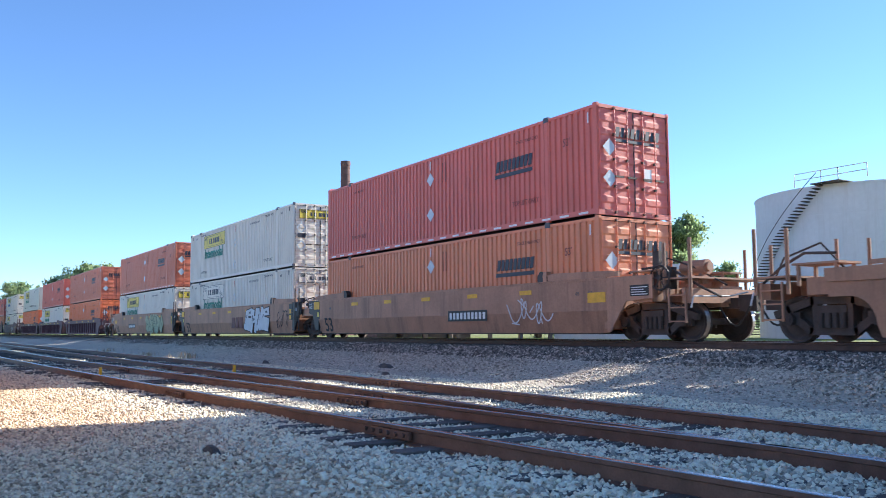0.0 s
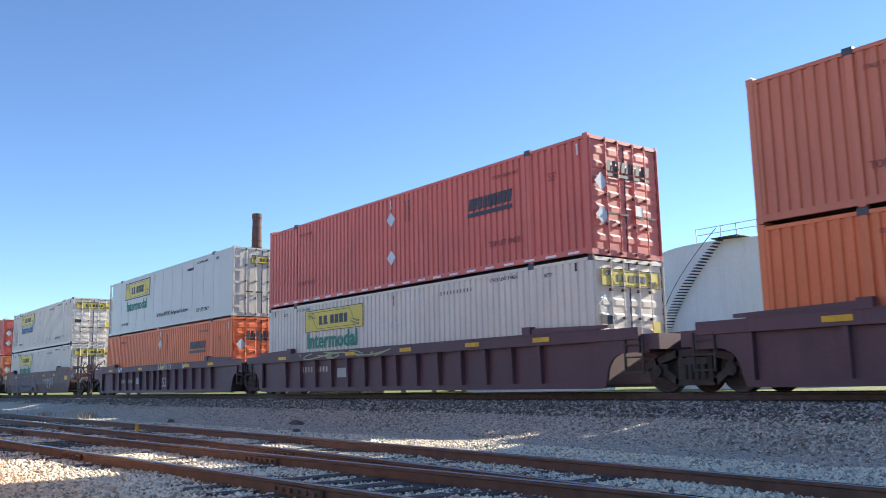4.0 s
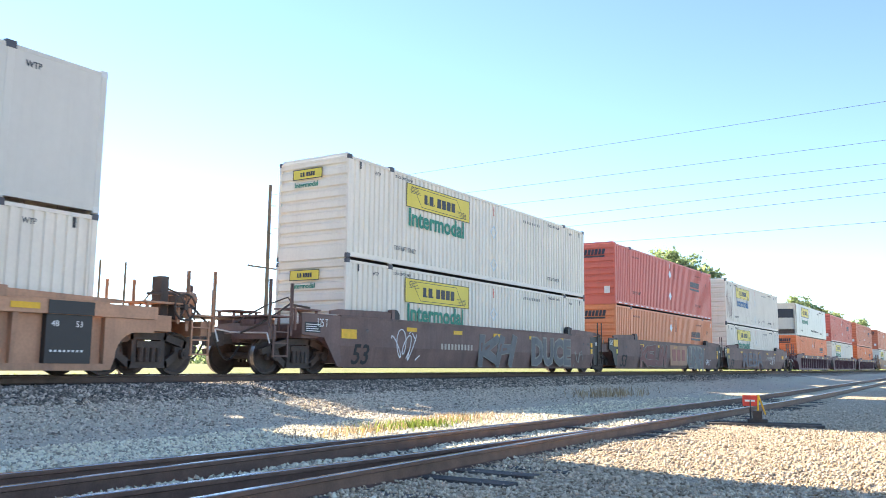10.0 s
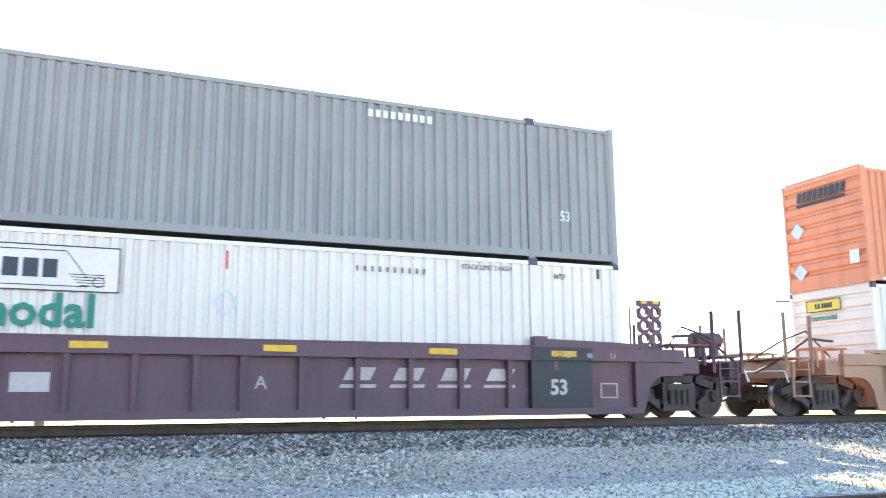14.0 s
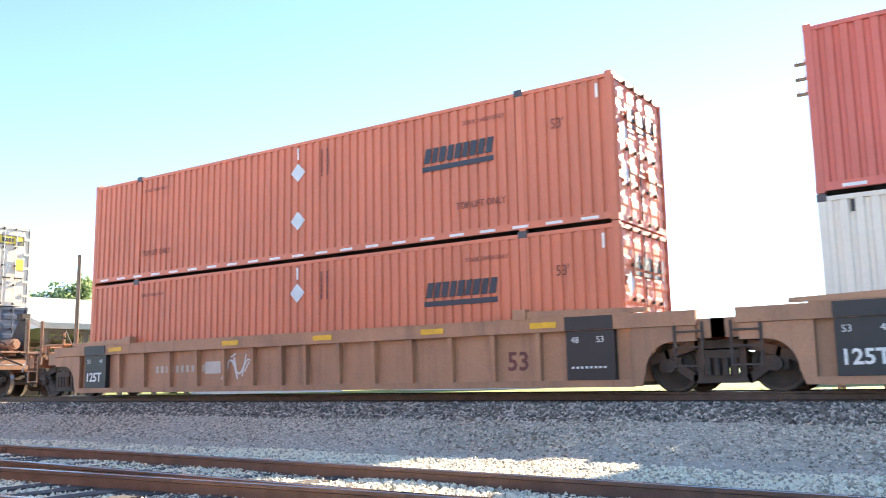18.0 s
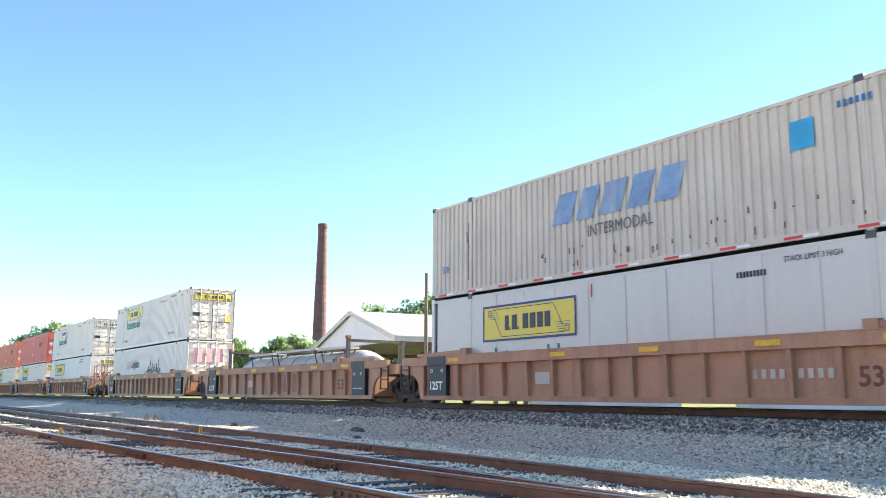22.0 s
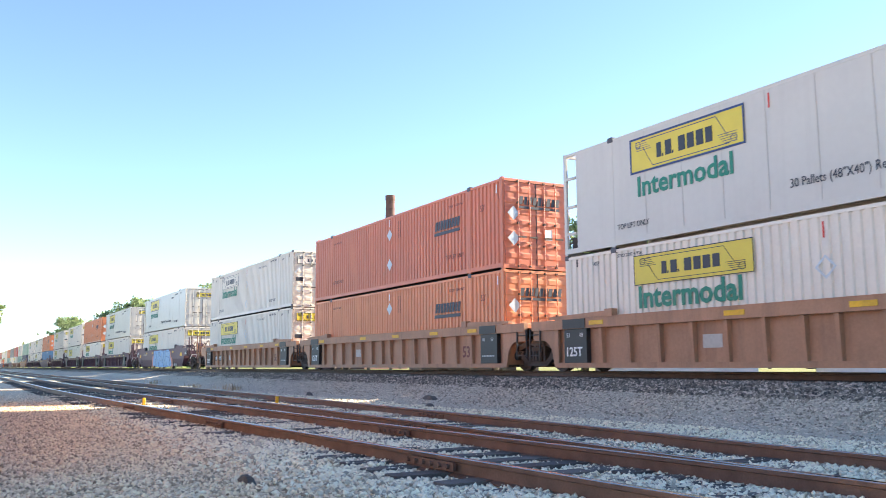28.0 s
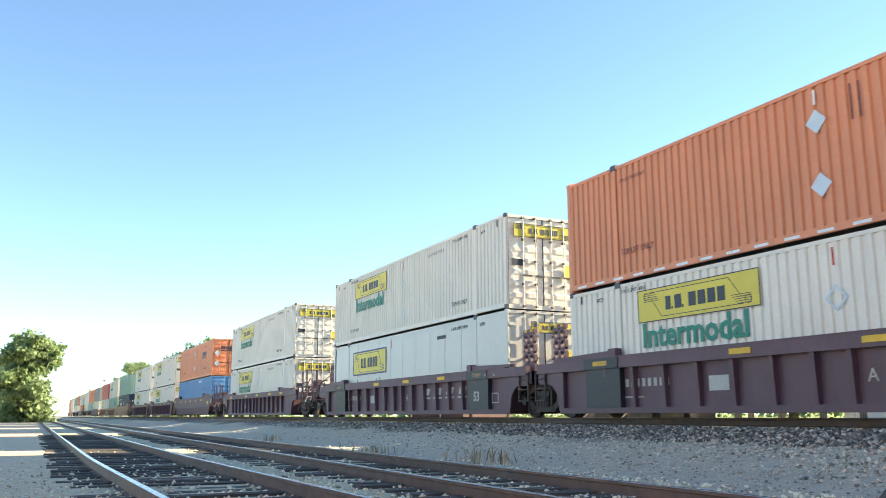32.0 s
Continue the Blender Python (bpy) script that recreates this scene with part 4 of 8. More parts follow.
def orange_marks(c, dash):
    """The orange boxes' markings: slanted letter blocks over a bar, placards, dashes."""
    part("name_block", shared("name_block", lambda: glyph_bars(9, 0.155, 0.32, 0.045, 0.06)), LOGO_DARK, c, at=(3.7, NEAR - 0.002, 1.72))
    part("name_bar", shared("name_bar", lambda: Shape().box(0, 1.78, 0, 0.005, 0, 0.11)), LOGO_DARK, c, at=(3.66, NEAR - 0.002, 1.54))
    for z in (2.1, 0.92):
        part("placard", shared("placard_large", lambda: diamond(0.23)), PLATE, c, at=(0.0, NEAR - 0.003, z))
    part("white_tick", shared("white_tick", lambda: Shape().box(-0.025, 0.025, 0, 0.004, 0, 0.28)), PALE, c, at=(0.0, NEAR - 0.002, 2.42))
    text(c, 4.5, 0.62, "TOP LIFT ONLY", 0.21, SPRAY_RUST)
    text(c, -5.85, 0.62, "TOP LIFT ONLY", 0.21, SPRAY_RUST)
    text(c, 4.7, 2.4, "STACK 3 HIGH ONLY", 0.13, SPRAY_RUST)
    text(c, -5.8, 2.4, "STACK 3 HIGH ONLY", 0.12, SPRAY_RUST)
    text(c, 6.75, 1.95, "53'", 0.3, SPRAY_RUST)
    number_bars(c, 0.74, 1.9, 2, SPRAY_RUST, 0.035, 0.65, 0.14)
    part("white_tick", shared("white_tick", lambda: Shape()), PALE, c, at=(7.75, NEAR - 0.002, 2.4))
    if dash:
        part("dash_strip", shared("dash_strip", lambda: dashes(21, 0.75, 0.36)), PALE, c, "row of white reflective dashes", at=(0, NEAR - 0.002, 0.06))
    part("name_block", shared("end_blocks", lambda: glyph_bars(9, 0.135, 0.26, 0.05, 0.05)), LOGO_DARK, c, at=END_R @ Matrix.Translation((-0.7, -0.012, 2.05)))
    part("name_bar", shared("end_bar", lambda: Shape().box(0, 1.6, 0, 0.005, 0, 0.08)), LOGO_DARK, c, at=END_R @ Matrix.Translation((-0.72, -0.012, 1.92)))
    part("name_block", shared("end_blocks", lambda: Shape()), LOGO_DARK, c, at=END_L @ Matrix.Translation((-0.8, -0.006, 2.35)))
    part("name_bar", shared("end_bar", lambda: Shape()), LOGO_DARK, c, at=END_L @ Matrix.Translation((-0.82, -0.006, 2.22)))
    for z in (1.75, 0.95):
        part("placard", shared("placard_large", lambda: Shape()), PLATE, c, at=END_R @ Matrix.Translation((-0.9, -0.014, z)))
    for z in (1.6, 0.5):
        part("placard", shared("placard_large", lambda: Shape()), PLATE, c, at=END_L @ Matrix.Translation((-0.85, -0.006, z)))
    part("door_label", shared("door_label", lambda: Shape().box(0, 0.28, 0, 0.005, 0, 0.34)), PALE, c, at=END_R @ Matrix.Translation((0.3, -0.012, 0.95)))
    part("door_label", shared("door_label", lambda: Shape()), PALE, c, at=END_L @ Matrix.Translation((0.75, -0.006, 0.5)))


def cooling_unit():
    """The refrigeration machine in the front end: a bulging white shroud with a dark upper grille."""
    s = Shape()
    n = 10
    for z0, z1, mat, off in ((0.55, 1.55, 0, 0.0), (1.55, 2.35, 1, -0.01), (2.35, 2.6, 0, -0.02)):
        pts = [(-HALF + 0.36 - (0.33 + off) * math.sin(math.pi * k / n) ** 0.6, -1.05 + 2.1 * k / n) for k in range(n + 1)]
        poly = pts + [(-HALF + 0.5, 1.05), (-HALF + 0.5, -1.05)]
        s.prism(poly, "z", z0, z1, mat)
    s.box(-HALF + 0.1, -HALF + 0.5, -1.1, 1.1, 0.15, 0.5, 2)
    s.box(-HALF + 0.02, -HALF + 0.1, 0.3, 0.8, 0.9, 1.2, 2)
    return s


def reefer_front():
    s = Shape().box(-HALF + 0.5, -HALF + 0.56, -1.22, 1.22, 0.1, 2.85)
    for y in (-1.26, 1.26):
        s.box(-HALF, -HALF + 0.12, y - 0.03, y + 0.03, 0, 2.86)
        for z in (0.55, 1.3, 2.1):
            s.box(-HALF + 0.1, -HALF + 0.5, y - 0.03, y + 0.03, z, z + 0.07)
    s.box(-HALF, -HALF + 0.1, -1.22, 1.22, 2.78, 2.86).box(-HALF, -HALF + 0.1, -1.22, 1.22, 0, 0.12)
    return s


def reefer_sides(sgn):
    y = sgn * 1.288
    return Shape().box(-HALF + 0.56, HALF - 0.06, min(y, y - 0.03 * sgn), max(y, y - 0.03 * sgn), 0.16, 2.82)


def seam_set():
    s = Shape()
    for k in range(9):
        x = -4.8 + 1.23 * k
        s.box(x - 0.008, x + 0.008, 0, 0.003, 0.2, 2.78)
    return s


def reefer(name, label, unit=True, big=False, group=""):
    c = thing(name, label, "reefer container", group=group)
    shell(c, REEFER, True) if not unit else None
    if unit:
        for sgn in (-1, 1):
            y0, y1 = (-WIDE, -1.22) if sgn < 0 else (1.22, WIDE)
            part("side_panel", shared(("reefer_side", sgn), lambda: reefer_sides(sgn)), REEFER, c)
            part("bottom_rail", shared(("bottom_rail", sgn), lambda: Shape()), REEFER, c)
            part("top_rail", shared(("top_rail", sgn), lambda: Shape()), REEFER, c)
            part("corner_post", shared(("corner_post", sgn, 1), lambda: corner_post(sgn, 1)), (REEFER, GALV), c)
        for ex in (-1, 1):
            lift_post(c, REEFER, ex)
        part("roof", shared("roof_reefer", lambda: Shape().box(-HALF + 0.5, HALF - 0.02, -1.22, 1.22, 2.81, 2.855)), REEFER, c)
        part("front_frame", shared("reefer_front", reefer_front), REEFER, c)
        part("cooling_unit", shared("cooling_unit", cooling_unit), (REEFER, LOGO_DARK, STEEL), c, "white refrigeration unit with dark grille")
    else:
        part("front_wall", shared("ribbed_end", ribbed_end), REEFER, c)
    part("panel_seam", shared("panel_seam", seam_set), CONCRETE, c, at=(0, NEAR + 0.004, 0))
    doors(c, REEFER, True)
    if big:
        sign(c, -5.4, 1.46, 3.85, 1.0, LOGO_YELLOW, LOGO_NAVY, LOGO_DARK, frame_wide=0.06)
        text(c, -4.9, 0.86, "Intermodal", 0.62, LOGO_GREEN, 0.012)
    else:
        sign(c, -5.3, 1.74, 3.65, 0.9, LOGO_YELLOW, LOGO_NAVY, LOGO_DARK, frame_wide=0.05)
        text(c, -5.1, 1.16, "Intermodal", 0.7, LOGO_GREEN, 0.016)
        text(c, -0.6, 0.55, '30 Pallets (48"X40") Refrigerated Container', 0.27, LOGO_DARK)
    text(c, 4.3, 0.42, "TOP LIFT ONLY", 0.24, LOGO_DARK)
    text(c, -5.85, 0.42, "TOP LIFT ONLY", 0.2, LOGO_DARK)
    text(c, 4.3, 2.55, "STACK LIMIT 3 HIGH", 0.16, LOGO_DARK)
    text(c, 6.35, 2.5, "WTP", 0.18, LOGO_DARK)
    number_bars(c, 3.2, 2.35, 9, LOGO_DARK, 0.05, 0.12, 0.03)
    part("red_stripe", shared("red_stripe", lambda: Shape().box(-0.02, 0.02, 0, 0.004, 0, 0.32)), RED_MARK, c, at=(-1.0, NEAR - 0.002, 2.35))
    sign(c, 0, 0, 1.5, 0.34, LOGO_YELLOW, LOGO_NAVY, LOGO_DARK, END_R @ Matrix.Translation((-0.5, -0.012, 2.2)))
    part("yellow_label", shared("yellow_label", lambda: Shape().box(0, 0.3, 0, 0.005, 0, 0.4)), LOGO_YELLOW, c, at=END_R @ Matrix.Translation((0.72, -0.012, 1.3)))
    return c


def box_container(name, label, paint, marks, group=""):
    c = thing(name, label, "container", group=group)
    shell(c, paint)
    part("front_wall", shared("ribbed_end", ribbed_end), paint, c)
    doors(c, paint)
    marks(c)
    return c


def wide_sign_marks(c):
    """A larger framed sign set forward, its lettering half sunk behind the car's side."""
    sign(c, -6.0, 1.5, 4.2, 0.98, LOGO_YELLOW, LOGO_NAVY, LOGO_DARK, frame_wide=0.07)
    text(c, -5.45, 0.88, "Intermodal", 0.68, LOGO_GREEN, 0.016)
    part("placard", shared("placard", diamond), PLATE, c, at=(0.1, NEAR - 0.003, 1.95))
    text(c, 4.5, 2.6, "STACK LIMIT 3 HIGH", 0.14, LOGO_DARK)
    text(c, -6.4, 2.62, "STACK LIMIT 3 HIGH", 0.12, LOGO_DARK)
    text(c, -6.9, 2.5, "WTP", 0.16, LOGO_DARK)
    number_bars(c, 4.0, 2.4, 10, LOGO_DARK, 0.06, 0.13, 0.09)
    sign(c, 0, 0, 1.5, 0.34, LOGO_YELLOW, LOGO_NAVY, LOGO_DARK, END_R @ Matrix.Translation((-0.5, -0.012, 2.2)))


def swift_marks(c):
    part("name_block", shared("wide_blocks", lambda: glyph_bars(5, 0.7, 0.78, 0.2, 0.3)), FADED_BLUE, c, at=(-2.4, NEAR - 0.002, 1.42))
    text(c, -1.1, 0.95, "INTERMODAL", 0.42, SPRAY_GREY)
    part("blue_panel", shared("blue_panel", lambda: Shape().box(0, 0.5, 0, 0.005, 0, 0.58)), SPRAY_BLUE, c, at=(4.6, NEAR - 0.002, 1.78))
    number_bars(c, 5.6, 2.38, 6, LOGO_BLUE, 0.07, 0.13, 0.05)
    text(c, -7.5, 0.75, "53ft", 0.3, LOGO_BLUE)
    part("dash_strip", shared("dash_strip_red", lambda: dashes(11, 1.5, 0.4)), RED_MARK, c, "row of red and white reflective dashes", at=(0, NEAR - 0.002, 0.06))
    part("dash_strip", shared("dash_strip_white", lambda: dashes(11, 1.5, 0.32)), PALE, c, at=(0.42, NEAR - 0.002, 0.06))
    part("name_block", shared("end_wide_blocks", lambda: glyph_bars(5, 0.3, 0.3, 0.07, 0.1)), LOGO_BLUE, c, at=END_R @ Matrix.Translation((-0.95, -0.012, 2.2)))
    part("blue_panel", shared("end_blue_panel", lambda: Shape().box(0, 0.4, 0, 0.005, 0, 0.3)), SPRAY_BLUE, c, at=END_R @ Matrix.Translation((-0.6, -0.012, 1.6)))


def navy_marks(c):
    part("name_block", shared("wide_white_blocks", lambda: glyph_bars(4, 0.34, 0.42, 0.1, 0.05)), PALE, c, at=(-5.2, NEAR - 0.002, 1.35))
    part("linked_diamonds", shared("linked_diamonds", lambda: [s for s in [Shape()] if [s.prism([(x, z - 0.2), (x + 0.2, z), (x, z + 0.2), (x - 0.2, z)], "y", 0, 0.005) for x, z in ((0, 0.33), (0.33, 0), (-0.33, 0), (0, -0.33))]][0]), PALE, c, at=(-2.9, NEAR - 0.002, 1.55))
    part("placard", shared("placard_large", lambda: diamond(0.23)), PLATE, c, at=(0.2, NEAR - 0.003, 1.6))
    number_bars(c, -5.4, 2.2, 9, PALE, 0.09, 0.2, 0.04)
    text(c, 6.4, 2.2, "WTP", 0.3, PALE)
    text(c, -7.2, 2.2, "WTP", 0.2, PALE)
    part("name_block", shared("end_white_blocks", lambda: glyph_bars(4, 0.2, 0.22, 0.06)), PALE, c, at=END_R @ Matrix.Translation((-0.9, -0.012, 1.8)))


def logistics_marks(c):
    part("name_block", shared("short_blocks", lambda: glyph_bars(3, 0.3, 0.42, 0.08)), PINK, c, at=(-4.6, NEAR - 0.002, 1.62))
    text(c, -3.3, 1.62, "Logistics", 0.66, LOGO_DARK, 0.014)
    part("name_block", shared("tall_blocks", lambda: glyph_bars(3, 0.5, 0.75, 0.16)), PINK, c, at=END_R @ Matrix.Translation((-0.95, -0.012, 1.7)))
    jagged_tag(c, 0.1, 1.0, 3.1, 1.15, SPRAY_BLACK, 7, NEAR - 0.002)


def plain_marks(c):
    text(c, 6.7, 0.8, "53", 0.3, PALE)
    number_bars(c, 2.6, 2.5, 9, PALE, 0.09, 0.15, 0.06)


def scribble(parent, x, z, w, h, mat, seed, y, thick=0.018, n=70):
    """A loose sprayed scrawl: one looping line and a few loose strokes."""
    r = random.Random(seed)
    f1, f2, a, b = r.uniform(2.2, 3.6), r.uniform(3.0, 5.0), r.uniform(0, 6), r.uniform(0, 6)
    p = []
    for k in range(n + 1):
        u = k / n
        p.append((w * (0.1 + 0.8 * u + 0.13 * math.sin(6.28 * f1 * u + a)), h * (0.5 + 0.38 * math.sin(6.28 * f2 * u + b) + 0.12 * math.sin(6.28 * 1.3 * u + a))))
    lines = [p]
    for k in range(4):
        u, v = r.uniform(0, w), r.uniform(0, h)
        lines.append([(u, v), (u + r.uniform(-0.25, 0.25) * w, v + r.uniform(-0.4, 0.4) * h)])
    s = Shape()
    q = 0
    for line in lines:
        for (x0, z0), (x1, z1) in zip(line, line[1:]):
            d = Vector((x1 - x0, z1 - z0))
            if d.length < 0.004:
                continue
            o = Vector((-d.y, d.x)).normalized() * thick
            e = d.normalized() * thick * 0.6
            q += 1
            s.prism([(x0 - o.x - e.x, z0 - o.y - e.y), (x1 - o.x + e.x, z1 - o.y + e.y), (x1 + o.x + e.x, z1 + o.y + e.y), (x0 + o.x - e.x, z0 + o.y - e.y)], "y", 0.00001 * q, 0.003)
    part("sprayed_tag", s, mat, parent, at=(x, y - 0.003, z))


def jagged_tag(parent, x, z, w, h, mat, seed, y, thick=0.024):
    """A spiky sprayed scrawl: tall sharp strokes that run into one another, a hook at each foot and a long swash before them."""
    r = random.Random(seed)
    lines = [[(x - 0.35, z + 0.1 * h), (x + 0.1 * w, z + 0.3 * h), (x + 0.34 * w, z + 0.36 * h)]]
    spine = []
    for k in range(6):
        a = x + w * (0.12 + 0.14 * k)
        top = z + h * r.uniform(0.65, 1.0) * (1 if k in (1, 2, 5) else 0.75)
        foot = z + h * r.uniform(0.02, 0.22)
        spine += [(a, foot), (a + 0.05 * w, top), (a + r.uniform(0.06, 0.1) * w, foot + 0.15 * h), (a + r.uniform(0.0, 0.05) * w, foot + 0.3 * h)]
    lines.append(spine)
    lines.append([(x + 0.9 * w, z + 0.05 * h), (x + 0.96 * w, z + 0.4 * h), (x + 1.0 * w, z + 0.1 * h), (x + 1.06 * w, z + 0.02 * h)])
    part("sprayed_tag", fat(lines, thick, y - 0.008, y + 0.002, 0.0001), mat, parent)


def tank_container(name, label, group=""):
    """A white tank in a frame, with straps, walkway and stays."""
    c = thing(name, label, "tank container", group=group)
    barrel = Shape()
    n = 24
    prof = [(-6.0, 0.3), (-5.9, 0.66), (-5.6, 0.86), (-5.2, 0.95), (5.2, 0.95), (5.6, 0.86), (5.9, 0.66), (6.0, 0.3)]
    for x, r in prof:
        barrel.v += [(x, r * math.cos(2 * math.pi * k / n), 0.72 + r * math.sin(2 * math.pi * k / n)) for k in range(n)]
    for i in range(len(prof) - 1):
        barrel.f += [(i * n + k, i * n + (k + 1) % n, (i + 1) * n + (k + 1) % n, (i + 1) * n + k) for k in range(n)]
    barrel.f += [tuple(range(n - 1, -1, -1)), tuple(range((len(prof) - 1) * n, len(prof) * n))]
    barrel.m = [0] * len(barrel.f)
    smooth(part("barrel", barrel, REEFER, c).data)
    for x in (-5.0, -4.0, -2.4, -1.2, 0.3, 1.6, 2.6, 4.2, 5.0):
        part("strap", shared("strap", lambda: [s for s in [Shape()] if [s.prism([(0.955 * math.cos(a), 0.72 + 0.955 * math.sin(a)), (0.955 * math.cos(b), 0.72 + 0.955 * math.sin(b)), (0.965 * math.cos(b), 0.72 + 0.965 * math.sin(b)), (0.965 * math.cos(a), 0.72 + 0.965 * math.sin(a))], "x", -0.02, 0.02) for a, b in [(2 * math.pi * k / 24, 2 * math.pi * (k + 1) / 24) for k in range(24)]]][0]), (STEEL, SPRAY_VIOLET, CONCRETE)[int(x * 10) % 3], c, at=(x, 0, 0))
    for x0, x1, z in ((-4.2, -1.4, 1.68), (-1.2, 2.9, 1.72), (3.1, 5.4, 1.68)):
        w = part("walkway", Shape().box(x0, x1, -0.95, -0.35, z, z + 0.09), CONCRETE, c, "weathered walkway over the barrel")
        for x in (x0 + 0.2, x1 - 0.2):
            part("stay", Shape().tube((x, -0.9, z), (x + 0.25, -0.9, 1.2), 0.03, 6).tube((x, -0.4, z), (x, -0.5, 1.5), 0.03, 6), STEEL, w)
    for x in (-6.05, 6.05):
        part("end_frame", Shape().box(x - 0.06, x + 0.06, -1.22, -1.1, 0, 2.02).box(x - 0.06, x + 0.06, 1.1, 1.22, 0, 2.02).box(x - 0.05, x + 0.05, -1.1, 1.1, 0, 0.15).box(x - 0.05, x + 0.05, -1.1, 1.1, 1.9, 2.0), STEEL, c)
        part("cap", Shape().slab(x - 0.09, x + 0.09, -1.26, -1.07, 2.02, 2.12, 0.02), FADED, c, "red corner casting")
    number_bars(c, 4.4, 1.2, 9, STEEL, 0.08, 0.14, 0.05, -0.95)
    return c


def far_box(name, label, paint, panel=None, group=""):
    """A box that stays far off: the same shape with its main parts and its sign."""
    c = thing(name, label, "container", group=group)
    for sgn in (-1, 1):
        part("side_panel", shared(("corrugated_side", sgn), lambda: corrugated(sgn * 1.283, -sgn)), paint, c)
    part("frame", shared("far_frame", lambda: [s for s in [Shape()] if [s.box(-HALF, HALF, min(y, y - 0.07 * y / abs(y)), max(y, y - 0.07 * y / abs(y)), z, z + h) for y in (-WIDE, WIDE) for z, h in ((0, 0.17), (2.79, 0.07))] and [s.box(x - 0.07, x + 0.07, y - 0.036, y + 0.036, 0.17, 2.79) for x in (-8.0, -6.05, 6.05, 8.0) for y in (-1.262, 1.262)]][0]), paint, c)
    part("roof", shared("roof", lambda: Shape()), paint, c)
    part("front_wall", shared("ribbed_end", ribbed_end), paint, c)
    for sgn in (-1, 1):
        part("door", shared(("door_leaf", sgn), lambda: door_leaf(sgn)), paint, c)
    if panel:
        part("sign_panel", shared("far_sign", lambda: Shape().box(-5.3, -1.6, -0.004, 0.0, 1.85, 2.59)), panel, c, at=(0, NEAR, 0))
        part("sign_panel", shared("far_end_sign", lambda: Shape().box(-1.05, 1.05, -0.004, 0.0, 2.18, 2.6)), panel, c, at=END_R)
        part("lettering", words("Intermodal", 0.74, 0.02), LOGO_GREEN, c, at=(-5.2, NEAR - 0.003, 1.3))
    else:
        part("name_bar", shared("far_bar", lambda: Shape().box(3.7, 5.5, -0.004, 0.0, 1.55, 2.05)), LOGO_NAVY, c, at=(0, NEAR, 0))
        part("name_bar", shared("far_end_bar", lambda: Shape().box(-0.7, 0.9, -0.004, 0.0, 1.95, 2.25)), LOGO_DARK, c, at=END_R)
    return c


# ---- well cars ----
def wheel_shape():
    s = Shape()
    n = 24
    rings = [(-0.07, 0.12, 0), (-0.03, 0.34, 0), (-0.07, 0.40, 0), (-0.065, 0.455, 0), (0.05, 0.462, 1), (0.06, 0.485, 0), (0.075, 0.485, 0), (0.075, 0.40, 0), (0.03, 0.34, 0), (0.07, 0.12, 0)]
    for y, r, _ in rings:
        s.v += [(r * math.cos(2 * math.pi * k / n), y, r * math.sin(2 * math.pi * k / n)) for k in range(n)]
    for i in range(len(rings) - 1):
        for k in range(n):
            s.f.append((i * n + k, (i + 1) * n + k, (i + 1) * n + (k + 1) % n, i * n + (k + 1) % n))
            s.m.append(1 if i == 3 else 0)
    s.f += [tuple(range(n)), tuple(range(len(s.v) - 1, len(s.v) - n - 1, -1))]
    s.m += [0, 0]
    return s


def side_frame(y0, y1):
    """A cast truck side: arched top member, dropped bottom member, columns round the springs, axle boxes."""
    s = Shape()

    def member(pts, half, a, b):
        for p, q in zip(pts, pts[1:]):
            d = Vector((q[0] - p[0], q[1] - p[1])).normalized()
            o = Vector((-d.y, d.x)) * half
            p, q = Vector(p) - d * half * 0.5, Vector(q) + d * half * 0.5
            s.prism([tuple(p - o), tuple(q - o), tuple(q + o), tuple(p + o)], "y", a, b)
    member([(-1.24, 0.56), (-0.95, 0.66), (-0.42, 0.82), (0.42, 0.82), (0.95, 0.66), (1.24, 0.56)], 0.075, y0, y1)
    member([(-0.98, 0.60), (-0.46, 0.23), (0.46, 0.23), (0.98, 0.60)], 0.075, y0 + 0.004, y1 - 0.004)
    near = y0 < 0
    f = y0 - 0.03 if near else y1 + 0.03
    for x in (-0.36, 0.36):
        s.box(x - 0.055, x + 0.055, y0 + 0.002, y1 - 0.002, 0.25, 0.8)
    s.box(-0.31, 0.31, min(f, y0 + 0.02), max(f, y1 - 0.02), 0.58, 0.72)
    for x in (-0.22, -0.07, 0.08, 0.23):
        s.tube((x, f, 0.29), (x, f, 0.58), 0.062, 8)
    for x in (-0.9, 0.9):
        s.box(x - 0.2, x + 0.2, y0 + 0.01, y1 - 0.01, 0.36, 0.6)
        s.tube((x, f - 0.07, 0.46), (x, f + 0.09, 0.46), 0.12, 12)
        s.tube((x, f - 0.085, 0.46), (x, f, 0.46), 0.06, 8)
    return s


